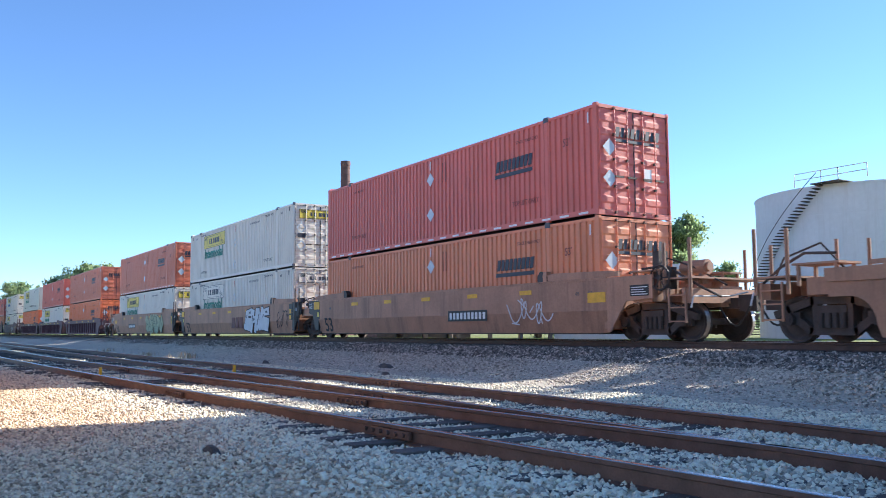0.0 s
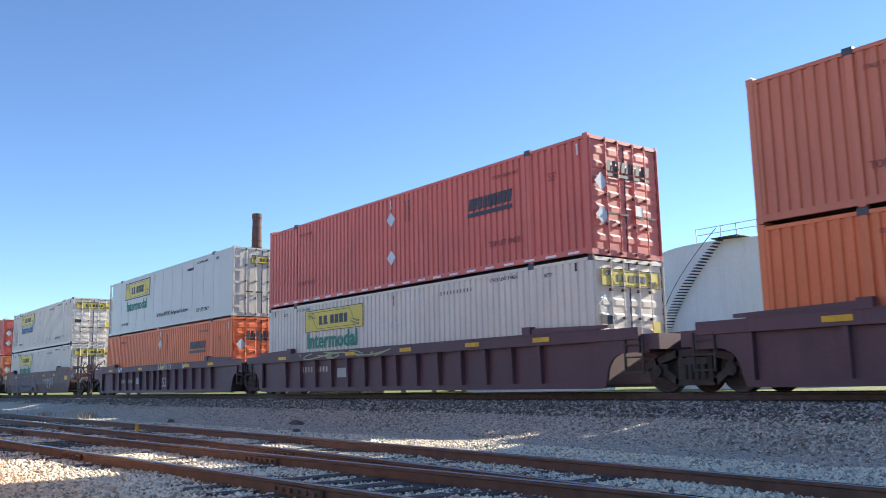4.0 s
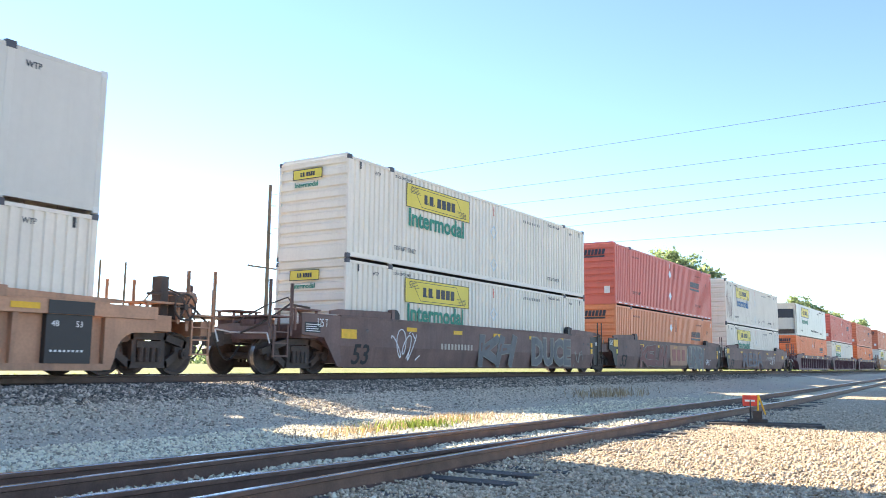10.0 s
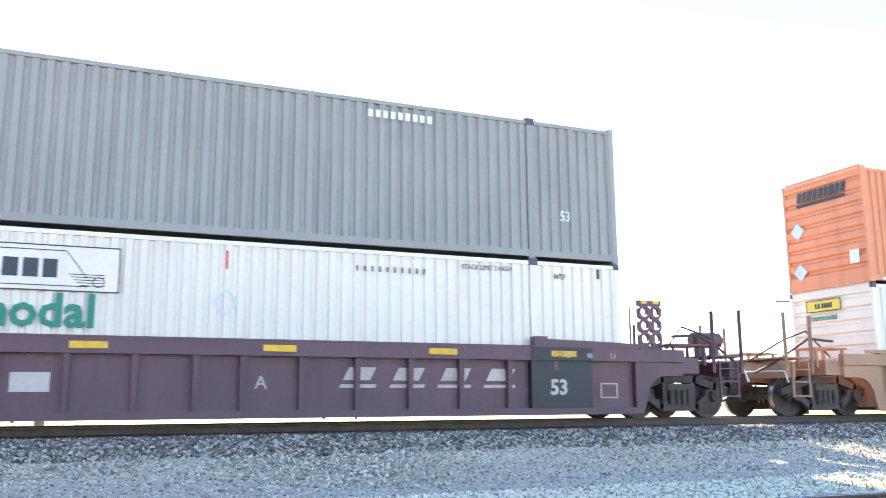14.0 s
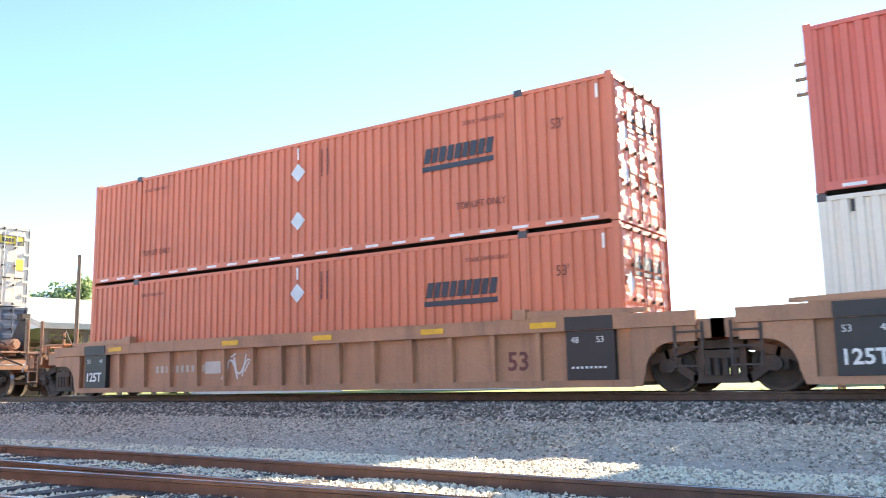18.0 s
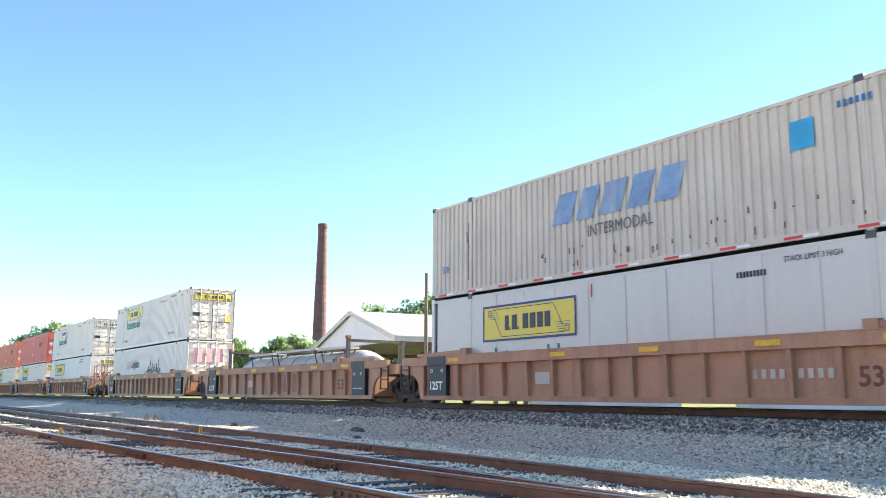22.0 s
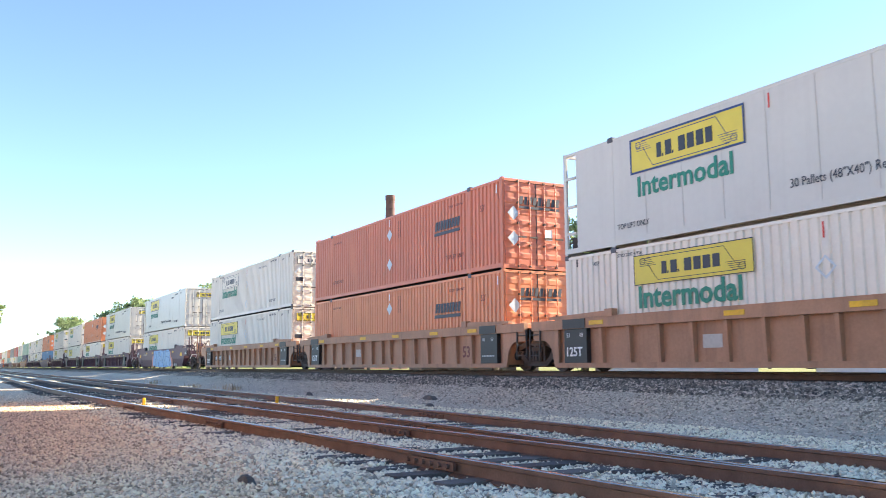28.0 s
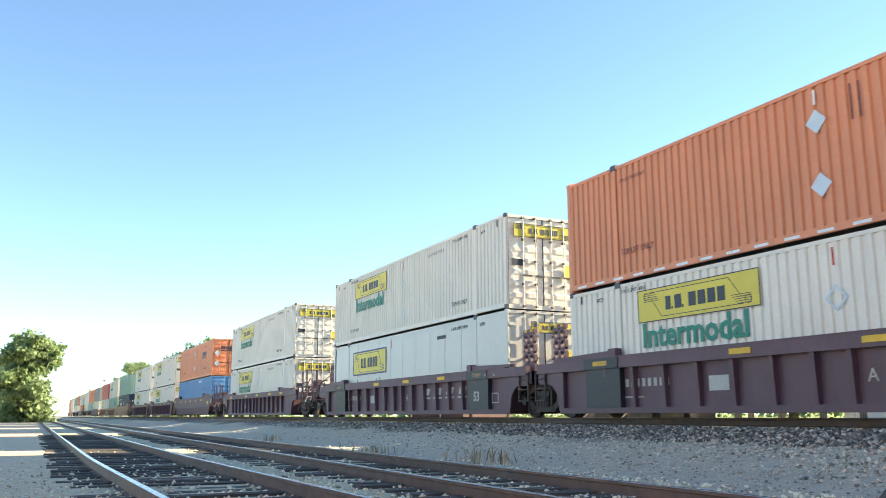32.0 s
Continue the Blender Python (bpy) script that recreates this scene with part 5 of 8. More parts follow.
def truck(parent, x):
    """A three-piece truck with its four wheels."""
    t = part("truck", shared("truck_bolster", lambda: Shape().box(-0.24, 0.24, -1.0, 1.0, 0.42, 0.70).tube((-0.9, -0.75, 0.46), (-0.9, 0.75, 0.46), 0.08, 8).tube((0.9, -0.75, 0.46), (0.9, 0.75, 0.46), 0.08, 8).tube((0, 0, 0.6), (0, 0, 0.85), 0.2, 12)), STEEL, parent, "sooty two-axle truck", at=(x, 0, 0))
    part("side_frame", shared("side_frame_near", lambda: side_frame(-1.06, -0.93)), STEEL, t)
    part("side_frame", shared("side_frame_off", lambda: side_frame(0.93, 1.06)), STEEL, t)
    for wx in (-0.9, 0.9):
        part("wheel", shared("wheel", wheel_shape), (STEEL, TREAD), t, "steel wheel with bright tread", at=(wx, -0.76, 0.46))
        part("wheel", shared("wheel", wheel_shape), (STEEL, TREAD), t, "steel wheel with bright tread", at=pose(wx, 0.76, 0.46, 0, 0, 180))
    return t


def plate_upper(y, out):
    """The smooth type's side above the fold."""
    a, b = (y, y + 0.05 * out) if out > 0 else (y + 0.05 * out, y)
    return Shape().prism([(-8.5, 0.75), (8.5, 0.75), (8.5, 1.5), (-8.5, 1.5)], "y", a, b)


def plate_lower(y, out):
    """The smooth type's side below the fold, leaning in."""
    lo = [(-8.5, 0.75, y), (8.5, 0.75, y), (8.42, 0.2, y + 0.12 * out), (-8.42, 0.2, y + 0.12 * out)]
    return Shape().add([(p[0], p[2], p[1]) for p in lo] + [(p[0], p[2] + 0.05 * out, p[1]) for p in lo], [(0, 3, 2, 1), (4, 5, 6, 7), (0, 1, 5, 4), (1, 2, 6, 5), (2, 3, 7, 6), (3, 0, 4, 7)])


def plate_rail(y, out):
    return Shape().box(-8.5, 8.5, min(y - 0.02 * out, y + 0.12 * out), max(y - 0.02 * out, y + 0.12 * out), 1.5, 1.56)


def plate_sides(c, paint):
    """Both sides of the smooth type: the flat upper plate, the leaning sill plate and the top rail."""
    for y, out in ((-1.5, 1), (1.5, -1)):
        part("side_plate", shared(("side_plate", y), lambda: plate_upper(y, out)), paint, c)
        part("sill_plate", shared(("sill_plate", y), lambda: plate_lower(y, out)), paint, c)
        part("top_rail", shared(("plate_rail", y), lambda: plate_rail(y, out)), paint, c)


def end_plate(sx, outer, y0, y1):
    """The side's end over the truck: long and painted at a coupled end, short and black at a shared truck."""
    if outer:
        pts = [(8.504, 0.22), (8.6, 0.22), (9.15, 0.95), (10.0, 1.0), (10.0, 1.54), (8.504, 1.54)]
    else:
        pts = [(8.504, 0.32), (8.78, 0.32), (9.12, 0.95), (9.48, 1.03), (9.48, 1.54), (8.504, 1.54)]
    return Shape().prism([(sx * x, z) for x, z in (pts if sx > 0 else pts[::-1])], "y", y0, y1)


def arch_end(y0, y1, sx):
    """The ribbed type's end: a plate with a rounded cut over the wheels."""
    pts = [(8.25, 1.14), (8.25, 0.12), (8.42, 0.12)]
    for k in range(7):
        a = math.pi - k * math.pi / 2 / 6
        pts.append((9.0 + 0.5 * math.cos(a), 0.35 + 0.52 * math.sin(a)))
    pts += [(9.42, 0.87), (9.42, 1.14)]
    return Shape().prism([(sx * x, z) for x, z in pts], "y", y0, y1)


def rib_shape():
    s = Shape()
    s.add([(-0.05, -1.50, 1.14), (0.05, -1.50, 1.14), (0.035, -1.45, 0.24), (-0.035, -1.45, 0.24), (-0.05, -1.345, 1.14), (0.05, -1.345, 1.14), (0.035, -1.345, 0.24), (-0.035, -1.345, 0.24)],
          [(0, 3, 2, 1), (4, 5, 6, 7), (0, 1, 5, 4), (1, 2, 6, 5), (2, 3, 7, 6), (3, 0, 4, 7)])
    return s


def coupler_shape(sx):
    s = Shape().box(min(sx * 10.6, sx * 11.35), max(sx * 10.6, sx * 11.35), -0.12, 0.12, 0.74, 0.98)
    s.slab(min(sx * 11.3, sx * 11.78), max(sx * 11.3, sx * 11.78), -0.2, 0.16, 0.68, 1.04, 0.05)
    return s


def hose_shape(sx):
    return Shape().path([(sx * (10.9 + 0.9 * k / 8), -0.35, 0.85 - 0.5 * math.sin(math.pi * k / 8)) for k in range(9)], 0.025)


def end_deck(sx):
    lo, hi = sorted((sx * 8.6, sx * 11.0))
    s = Shape().box(lo, hi, -0.38, 0.38, 0.78, 1.25)
    a, b = sorted((sx * 9.3, sx * 9.9))
    s.box(a, b, -1.4, 1.4, 0.92, 1.25)
    a, b = sorted((sx * 10.75, sx * 11.05))
    s.box(a, b, -1.35, 1.35, 0.86, 1.18)
    return s


def walk_deck(sx, z):
    s = Shape()
    a, b = sorted((sx * 9.2, sx * 10.2))
    s.box(a, b, -1.42, -0.7, z, z + 0.04).box(a, b, 0.7, 1.42, z, z + 0.04)
    a, b = sorted((sx * 10.25, sx * 11.1))
    s.box(a, b, -1.42, 1.42, z - 0.22, z - 0.18)
    for x in (9.3, 10.1):
        for y in (-1.35, -0.8, 0.8, 1.35):
            s.box(sx * x - 0.03, sx * x + 0.03, y - 0.03, y + 0.03, 1.1, z)
    return s


def grab_post(x, y, h):
    return Shape().box(x - 0.035, x + 0.035, y - 0.02, y + 0.02, 0.95, h).tube((x, y - 0.05, 1.1), (x, y - 0.05, h), 0.016, 6)


def step_ladder(x, y):
    s = Shape().box(x - 0.26, x - 0.22, y - 0.02, y + 0.02, 0.42, 1.2).box(x + 0.22, x + 0.26, y - 0.02, y + 0.02, 0.42, 1.2)
    for z in (0.44, 0.75, 1.02):
        s.box(x - 0.24, x + 0.24, y - 0.03, y + 0.05, z, z + 0.03)
    return s


def holed_bracket():
    """An upright stacking bracket with two columns of three round holes."""
    s = Shape()
    for x in (-0.145, 0.145):
        for z in (1.65, 1.93, 2.21):
            n = 12
            for k in range(n):
                a0, a1 = 2 * math.pi * k / n, 2 * math.pi * (k + 1) / n

                def edge(a):
                    m = max(abs(math.cos(a)), abs(math.sin(a)))
                    return (x + 0.145 * math.cos(a) / m, z + 0.14 * math.sin(a) / m)
                i0, i1 = (x + 0.085 * math.cos(a0), z + 0.095 * math.sin(a0)), (x + 0.085 * math.cos(a1), z + 0.095 * math.sin(a1))
                s.prism([i0, edge(a0), edge(a1), i1], "y", -0.05, 0.05)
    return s.box(-0.29, 0.29, -0.05, 0.05, 1.2, 1.51).box(-0.29, 0.29, -0.05, 0.05, 2.35, 2.46)


def guide_shoe():
    return Shape().prism([(-0.2, 1.5), (0.2, 1.5), (0.2, 1.7), (0.1, 1.82), (-0.08, 1.84), (-0.2, 1.72)], "y", -1.52, -1.34)


def top_guide(sx):
    """A sloping guide plate over the end of the side, with its stops."""
    pts = [(6.25, 1.565), (8.9, 1.565), (8.9, 1.66), (8.6, 1.71), (6.5, 1.76), (6.25, 1.73)]
    s = Shape().prism([(sx * x, z) for x, z in (pts if sx > 0 else pts[::-1])], "y", -1.5, -1.42)
    a, b = sorted((sx * 6.1, sx * 6.25))
    return s.box(a, b, -1.53, -1.38, 1.56, 1.82)


def spoked_wheel(x, y, z, r):
    """A hand wheel: a rim, six spokes and a hub."""
    s = Shape().path([(x + r * math.cos(2 * math.pi * k / 20), y, z + r * math.sin(2 * math.pi * k / 20)) for k in range(21)], 0.025, 6)
    for k in range(6):
        s.tube((x, y, z), (x + r * math.cos(k * 1.047), y, z + r * math.sin(k * 1.047)), 0.016, 5)
    return s.tube((x, y - 0.04, z), (x, y + 0.2, z), 0.06, 10)


def tall_ladder(x, y):
    s = Shape().box(x - 0.24, x - 0.2, y - 0.02, y + 0.02, 0.3, 2.15).box(x + 0.2, x + 0.24, y - 0.02, y + 0.02, 0.3, 2.15)
    for z in (0.32, 0.72, 1.1, 1.5):
        s.box(x - 0.2, x + 0.2, y - 0.02, y + 0.03, z, z + 0.03)
    return s


def car_ends(c, paint, left_end, right_end, z_deck, brake=False, brackets=False):
    """Decks, trucks, couplers, posts and steps at both ends; an inner end shares its truck."""
    for sx, outer in ((-1, left_end), (1, right_end)):
        part("end_sill", shared(("end_sill", sx), lambda: end_deck(sx)), paint, c)
        if outer:
            truck(c, sx * 9.62)
            d = part("end_platform", shared(("end_platform", sx, z_deck), lambda: walk_deck(sx, z_deck)), paint, c)
            k = part("coupler", shared(("coupler", sx), lambda: coupler_shape(sx)), STEEL, c, "rusty knuckle coupler")
            part("air_hose", shared(("air_hose", sx), lambda: hose_shape(sx)), BLACK, k, "drooping black air hose")
            for x, y, h in ((10.3, -1.4, 2.25), (11.05, -1.4, 2.3), (10.3, 1.4, 2.2), (11.05, 1.4, 2.25)):
                part("grab_post", shared(("grab_post", sx, x, y), lambda: grab_post(sx * x, y, h)), paint, d)
            part("ladder", shared(("ladder", sx), lambda: step_ladder(sx * 10.67, -1.42)), paint, c)
            if brake and sx > 0:
                w = part("brake_wheel", shared("brake_wheel", lambda: spoked_wheel(10.2, -1.46, 1.45, 0.28)), STEEL, c, "spoked hand brake wheel")
                part("brake_housing", shared("brake_housing", lambda: Shape().slab(10.08, 10.34, -1.3, -1.0, 1.2, 1.7, 0.05).box(9.75, 9.95, -1.2, -0.9, 1.2, 2.1)), STEEL, c)
                if brake == "tower":
                    part("brace_tower", shared("brace_tower", lambda: Shape().prism([(9.7, 1.25), (10.95, 1.25), (10.95, 2.5), (10.78, 2.62), (10.58, 2.5), (10.2, 1.95), (9.7, 1.72)], "y", -0.42, -0.3).slab(10.6, 10.9, -0.55, -0.2, 2.45, 2.68, 0.05)), STEEL, c, "rusty slanting brake brace")
            if sx > 0:
                part("air_reservoir", shared(("air_reservoir", sx), lambda: Shape().tube((sx * 10.3, -0.75, 1.68), (sx * 11.0, -0.75, 1.68), 0.17, 16).tube((sx * 10.24, -0.75, 1.68), (sx * 11.06, -0.75, 1.68), 0.11, 12).box(min(sx * 10.4, sx * 10.5), max(sx * 10.4, sx * 10.5), -0.85, -0.65, 1.3, 1.56).box(min(sx * 10.8, sx * 10.9), max(sx * 10.8, sx * 10.9), -0.85, -0.65, 1.3, 1.56)), paint, c, "cylindrical air reservoir")
            part("brake_pipe", shared(("brake_pipe", sx), lambda: Shape().path([(sx * 9.4, -1.2, 1.7), (sx * 10.1, -1.15, 1.75), (sx * 10.6, -1.2, 1.5), (sx * 11.1, -1.1, 1.2), (sx * 11.2, -0.6, 1.0)], 0.03).path([(sx * 9.3, -1.0, 1.35), (sx * 9.9, -0.9, 1.95), (sx * 10.7, -0.95, 1.7), (sx * 11.3, -0.5, 1.25)], 0.022)), STEEL, c)
            part("uncoupling_rod", shared(("uncoupling_rod", sx), lambda: Shape().path([(sx * 11.12, -1.5, 0.75), (sx * 11.12, -1.4, 1.0), (sx * 11.2, -0.3, 1.02), (sx * 11.5, -0.05, 1.1)], 0.02)), GALV, c)
        else:
            if sx < 0:
                truck(c, -9.85)
            part("joint_casting", shared(("joint_casting", sx), lambda: Shape().slab(min(sx * 8.9, sx * 9.9), max(sx * 8.9, sx * 9.9), -0.6, 0.6, 0.86, 1.2 - 0.03 * sx, 0.08)), STEEL, c)
            if sx > 0 and z_deck > 1.55:
                part("ladder", shared("tall_ladder", lambda: tall_ladder(9.1, -1.54)), STEEL, c)
                part("valve_box", shared("valve_box", lambda: Shape().slab(9.3, 9.95, -1.15, -0.55, 0.95, 1.42, 0.06)), BLACK, c)
                part("pipework", shared("pipework", lambda: Shape().path([(9.2, -1.3, 1.5), (9.6, -1.32, 1.62), (9.95, -1.25, 1.4), (10.2, -1.2, 1.55)], 0.03).path([(9.4, -1.25, 1.0), (9.7, -1.35, 1.25), (10.1, -1.3, 1.2), (10.4, -1.2, 1.45)], 0.026).path([(9.5, -1.2, 1.66), (9.9, -1.1, 1.72), (10.3, -1.15, 1.6)], 0.022).tube((9.55, -1.25, 1.42), (9.9, -1.25, 1.42), 0.07, 8)), STEEL, c)
                part("valve", shared("valve", lambda: Shape().tube((9.72, -1.38, 1.24), (9.72, -1.3, 1.24), 0.04, 8).box(9.62, 9.68, -1.38, -1.34, 1.1, 1.3).tube((10.0, -1.36, 1.02), (10.0, -1.3, 1.02), 0.05, 8)), GALV, c, "bright worn valve handle")
            elif z_deck < 1.55:
                part("ladder", shared(("inner_ladder", sx), lambda: step_ladder(sx * 9.3, -1.5)), STEEL, c)
        if brackets:
            for y in (-1.05, 1.05):
                b = part("stacking_bracket", shared("stacking_bracket", holed_bracket), paint, c, "upright bracket with round holes", at=(sx * 8.95, y, 0))
                part("bracket_tip", shared("bracket_tip", lambda: Shape().box(-0.22, -0.08, -0.055, 0.055, 2.39, 2.455).box(0.08, 0.22, -0.055, 0.055, 2.39, 2.455)), YELLOW, b)


def smooth_car(label, paint, left_end, right_end, brake=False, group="smooth-sided well cars"):
    c = thing("well_car", label, "well car", group=group)
    plate_sides(c, paint)
    part("well_floor", shared("well_floor", lambda: Shape().box(-8.2, 8.2, -1.36, 1.36, 0.17, 0.24)), STEEL, c)
    for sx in (-1, 1):
        a, b = sorted((sx * 8.35, sx * 8.45))
        part("bulkhead", shared(("bulkhead", sx), lambda: Shape().box(a, b, -1.44, 1.44, 0.3, 1.35)), paint, c)
        part("top_guide", shared(("top_guide", sx), lambda: top_guide(sx)), paint, c)
        far_end = left_end if sx < 0 else right_end
        for off, (y0, y1) in (("near", (-1.5, -1.45)), ("off", (1.45, 1.5))):
            part("end_plate", shared(("end_plate", sx, far_end, off), lambda: end_plate(sx, far_end, y0, y1)), paint if far_end else BLACK, c, "" if far_end else "black end plate over the truck")
        if far_end:
            part("data_plate", shared("end_data_plate", lambda: Shape().box(-0.3, 0.3, -1.508, -1.502, 1.06, 1.32)), BLACK, c, "black data plate", at=(sx * 9.6, 0, 0))
            part("data_line", shared("end_data_lines", lambda: [s for s in [Shape()] if [s.box(-0.26, 0.26 - 0.06 * (k % 3), -1.512, -1.509, 1.09 + 0.055 * k, 1.11 + 0.055 * k) for k in range(4)]][0]), PALE, c, at=(sx * 9.6, 0, 0))
        part("guide_shoe", shared("guide_shoe", guide_shoe), BLACK, c, "black container guide shoe", at=(sx * 6.05, 0, 0))
        if far_end:
            part("end_reflector", shared("end_reflector", lambda: Shape().box(-0.32, 0.32, -1.512, -1.504, 0.95, 1.2)), YELLOW, c, at=(sx * 8.14, 0, 0))
        elif sx > 0:
            part("black_band", shared("black_band_right", lambda: Shape().box(8.14, 8.5, -1.508, -1.5, 0.78, 1.495)), BLACK, c)
            for z in (1.06, 0.8):
                part("end_reflector", shared("small_reflector", lambda: Shape().box(8.17, 8.37, -1.514, -1.508, 0, 0.2)), YELLOW, c, at=(0, 0, z))
            part("white_placard", shared("white_placard", lambda: Shape().box(8.72, 8.98, -1.506, -1.5, 1.16, 1.3)), PALE, c)
        else:
            part("black_band", shared("black_band_left", lambda: Shape().box(-8.5, -8.4, -1.508, -1.5, 0.78, 1.495)), BLACK, c)
            part("end_reflector", shared("wide_reflector", lambda: Shape().box(-8.95, -8.42, -1.514, -1.508, 1.17, 1.48)), YELLOW, c)
            part("yellow_plate", shared("small_plate", lambda: Shape().box(-8.62, -8.46, -1.514, -1.508, 0.86, 1.05)), LOGO_YELLOW, c)
    for x in (-5.2, -2.6, 0.0, 2.7, 5.3):
        part("reflector", shared("reflector", lambda: Shape().box(-0.26, 0.26, -1.512, -1.504, 1.24, 1.36)), YELLOW, c, at=(x, 0, 0))
    part("lettering", words("53", 0.78, 0.012), SPRAY_BLACK, c, at=pose(-7.95, -1.408, 0.28, 12.3))
    for x, what in ((-7.45, "48"), (7.36, "48"), (7.85, "53")):
        part("lettering", words(what, 0.15), SPRAY_GREY, c, at=(x, -1.507, 1.14))
    part("lettering", words("125 T", 0.3), PALE, c, at=Matrix.Translation((-9.45, -1.507, 1.22)) @ Matrix.Diagonal((0.62, 1, 1, 1)))
    car_ends(c, paint, left_end, right_end, 1.62, brake)
    return c


RIBS = (-6.45, -5.4, -4.35, -3.3, -2.3, -1.3, -0.36, 0.4, 1.4, 2.4, 3.4, 4.4, 5.4, 6.4)


def off_side():
    s = Shape().box(-9.45, 9.45, 1.38, 1.5, 1.14, 1.42).box(-8.3, 8.3, 1.38, 1.41, 0.2, 1.14).box(-8.3, 8.3, 1.38, 1.48, 0.11, 0.24)
    for x in RIBS:
        s.box(x - 0.05, x + 0.05, 1.41, 1.48, 0.24, 1.14)
    return s


def ribbed_car(label, paint, left_end, right_end, brake=False, brackets=False, panels=True, group="ribbed well cars"):
    c = thing("well_car", label, "well car", group=group)
    part("top_chord", shared("top_chord", lambda: Shape().box(-9.45, 9.45, -1.52, -1.38, 1.145, 1.40).box(-8.3, 8.3, -1.535, -1.38, 1.40, 1.425)), paint, c)
    part("web", shared("web", lambda: Shape().box(-8.25, 8.25, -1.35, -1.32, 0.2, 1.145)), paint, c)
    part("bottom_chord", shared("bottom_chord", lambda: Shape().box(-8.25, 8.25, -1.47, -1.36, 0.11, 0.24)), paint, c)
    part("off_side", shared("off_side", off_side), paint, c)
    part("well_floor", shared("ribbed_floor", lambda: Shape().box(-8.2, 8.2, -1.36, 1.36, 0.13, 0.2)), STEEL, c)
    for x in RIBS:
        part("rib", shared("rib", rib_shape), paint, c, at=(x, 0, 0))
    for sx in (-1, 1):
        part("arch_plate", shared(("arch_plate", sx), lambda: arch_end(-1.47, -1.40, sx)), paint, c)
        part("arch_plate", shared(("arch_plate_off", sx), lambda: arch_end(1.40, 1.47, sx)), paint, c)
        a, b = sorted((sx * 8.26, sx * 8.36))
        part("bulkhead", shared(("ribbed_bulkhead", sx), lambda: Shape().box(a, b, -1.36, 1.36, 0.2, 1.3)), paint, c)
        a, b = sorted((sx * 5.85, sx * 7.2) if brackets else (sx * 7.0, sx * 7.95))
        if panels:
            part("data_panel", shared(("data_panel", sx, brackets), lambda: Shape().box(a, b, -1.49, -1.352, 0.24, 1.145).box(a, b, -1.545, -1.535, 1.15, 1.40)), BLACK, c, "black stencilled data panel")
        part("guide_block", shared(("guide_block", sx), lambda: Shape().box(sx * 6.05 - 0.14, sx * 6.05 + 0.14, -1.55, -1.36, 1.40, 1.6).prism([(sx * 6.15, 1.43), (sx * 8.6, 1.43), (sx * 8.6, 1.5), (sx * 6.15, 1.56)], "y", -1.5, -1.36)), paint, c)
        part("reflector", shared("chord_reflector", lambda: Shape().box(-0.28, 0.28, -1.545, -1.536, 1.22, 1.33)), YELLOW, c, at=(sx * 6.55, 0, 0))
    for x in (-2.0, 1.0, 4.0):
        part("reflector", shared("chord_reflector", lambda: Shape()), YELLOW, c, at=(x, 0, 0))
    if panels and not brackets:
        part("lettering", words("125T", 0.34, 0.008), PALE, c, at=(-7.9, -1.495, 0.42))
        part("lettering", words("53", 0.16), PALE, c, at=(-7.85, -1.495, 0.92))
        part("lettering", words("48", 0.16), PALE, c, at=(-7.3, -1.495, 0.92))
        part("lettering", words("48", 0.16), PALE, c, at=(7.1, -1.495, 0.92))
        part("lettering", words("53", 0.16), PALE, c, at=(7.6, -1.495, 0.92))
        number_bars(c, 7.1, 0.45, 8, PALE, 0.05, 0.04, 0.04, -1.492)
        part("lettering", words("53", 0.5, 0.01), SPRAY_RUST, c, at=(5.65, -1.355, 0.45))
    part("data_plate", shared("data_plate", lambda: Shape().box(-0.28, 0.28, -1.358, -1.352, 0.55, 0.85)), CONCRETE, c, at=(-2.8, 0, 0))
    car_ends(c, paint, left_end, right_end, 1.5, brake, brackets)
    return c


def far_truck():
    s = Shape().box(-0.24, 0.24, -1.0, 1.0, 0.42, 0.85)
    return s


def far_car(label, paint, kind_of):
    """A well car that stays far off, with its main parts."""
    c = thing("well_car", label, "well car", group="distant well cars")
    if kind_of == "smooth":
        plate_sides(c, paint)
    else:
        part("side_plate", shared("far_ribbed_side", lambda: [s for s in [Shape().box(-9.45, 9.45, -1.52, -1.38, 1.145, 1.42).box(-8.3, 8.3, -1.41, -1.37, 0.2, 1.145).box(-8.3, 8.3, -1.47, -1.36, 0.11, 0.2)] if [s.box(x - 0.05, x + 0.05, -1.49, -1.41, 0.2, 1.145) for x in RIBS]][0]), paint, c)
        part("side_plate", shared("off_side", off_side), paint, c)
    part("well_floor", shared("ribbed_floor", lambda: Shape().box(-8.2, 8.2, -1.36, 1.36, 0.13, 0.2)), STEEL, c)
    for sx in (-1, 1):
        part("end_sill", shared(("end_sill", sx), lambda: end_deck(sx)), paint, c)
        t = part("truck", shared("far_truck", far_truck), STEEL, c, at=(sx * 9.8, 0, 0))
        part("side_frame", shared("side_frame_near", lambda: side_frame(-1.06, -0.93)), STEEL, t)
        for wx in (-0.9, 0.9):
            part("wheel", shared("wheel", wheel_shape), (STEEL, TREAD), t, at=(wx, -0.76, 0.46))
    return c


# ---- beyond the line ----
def polar(az, d, z=0.0):
    return (math.sin(radians(az)) * d, math.cos(radians(az)) * d, z)


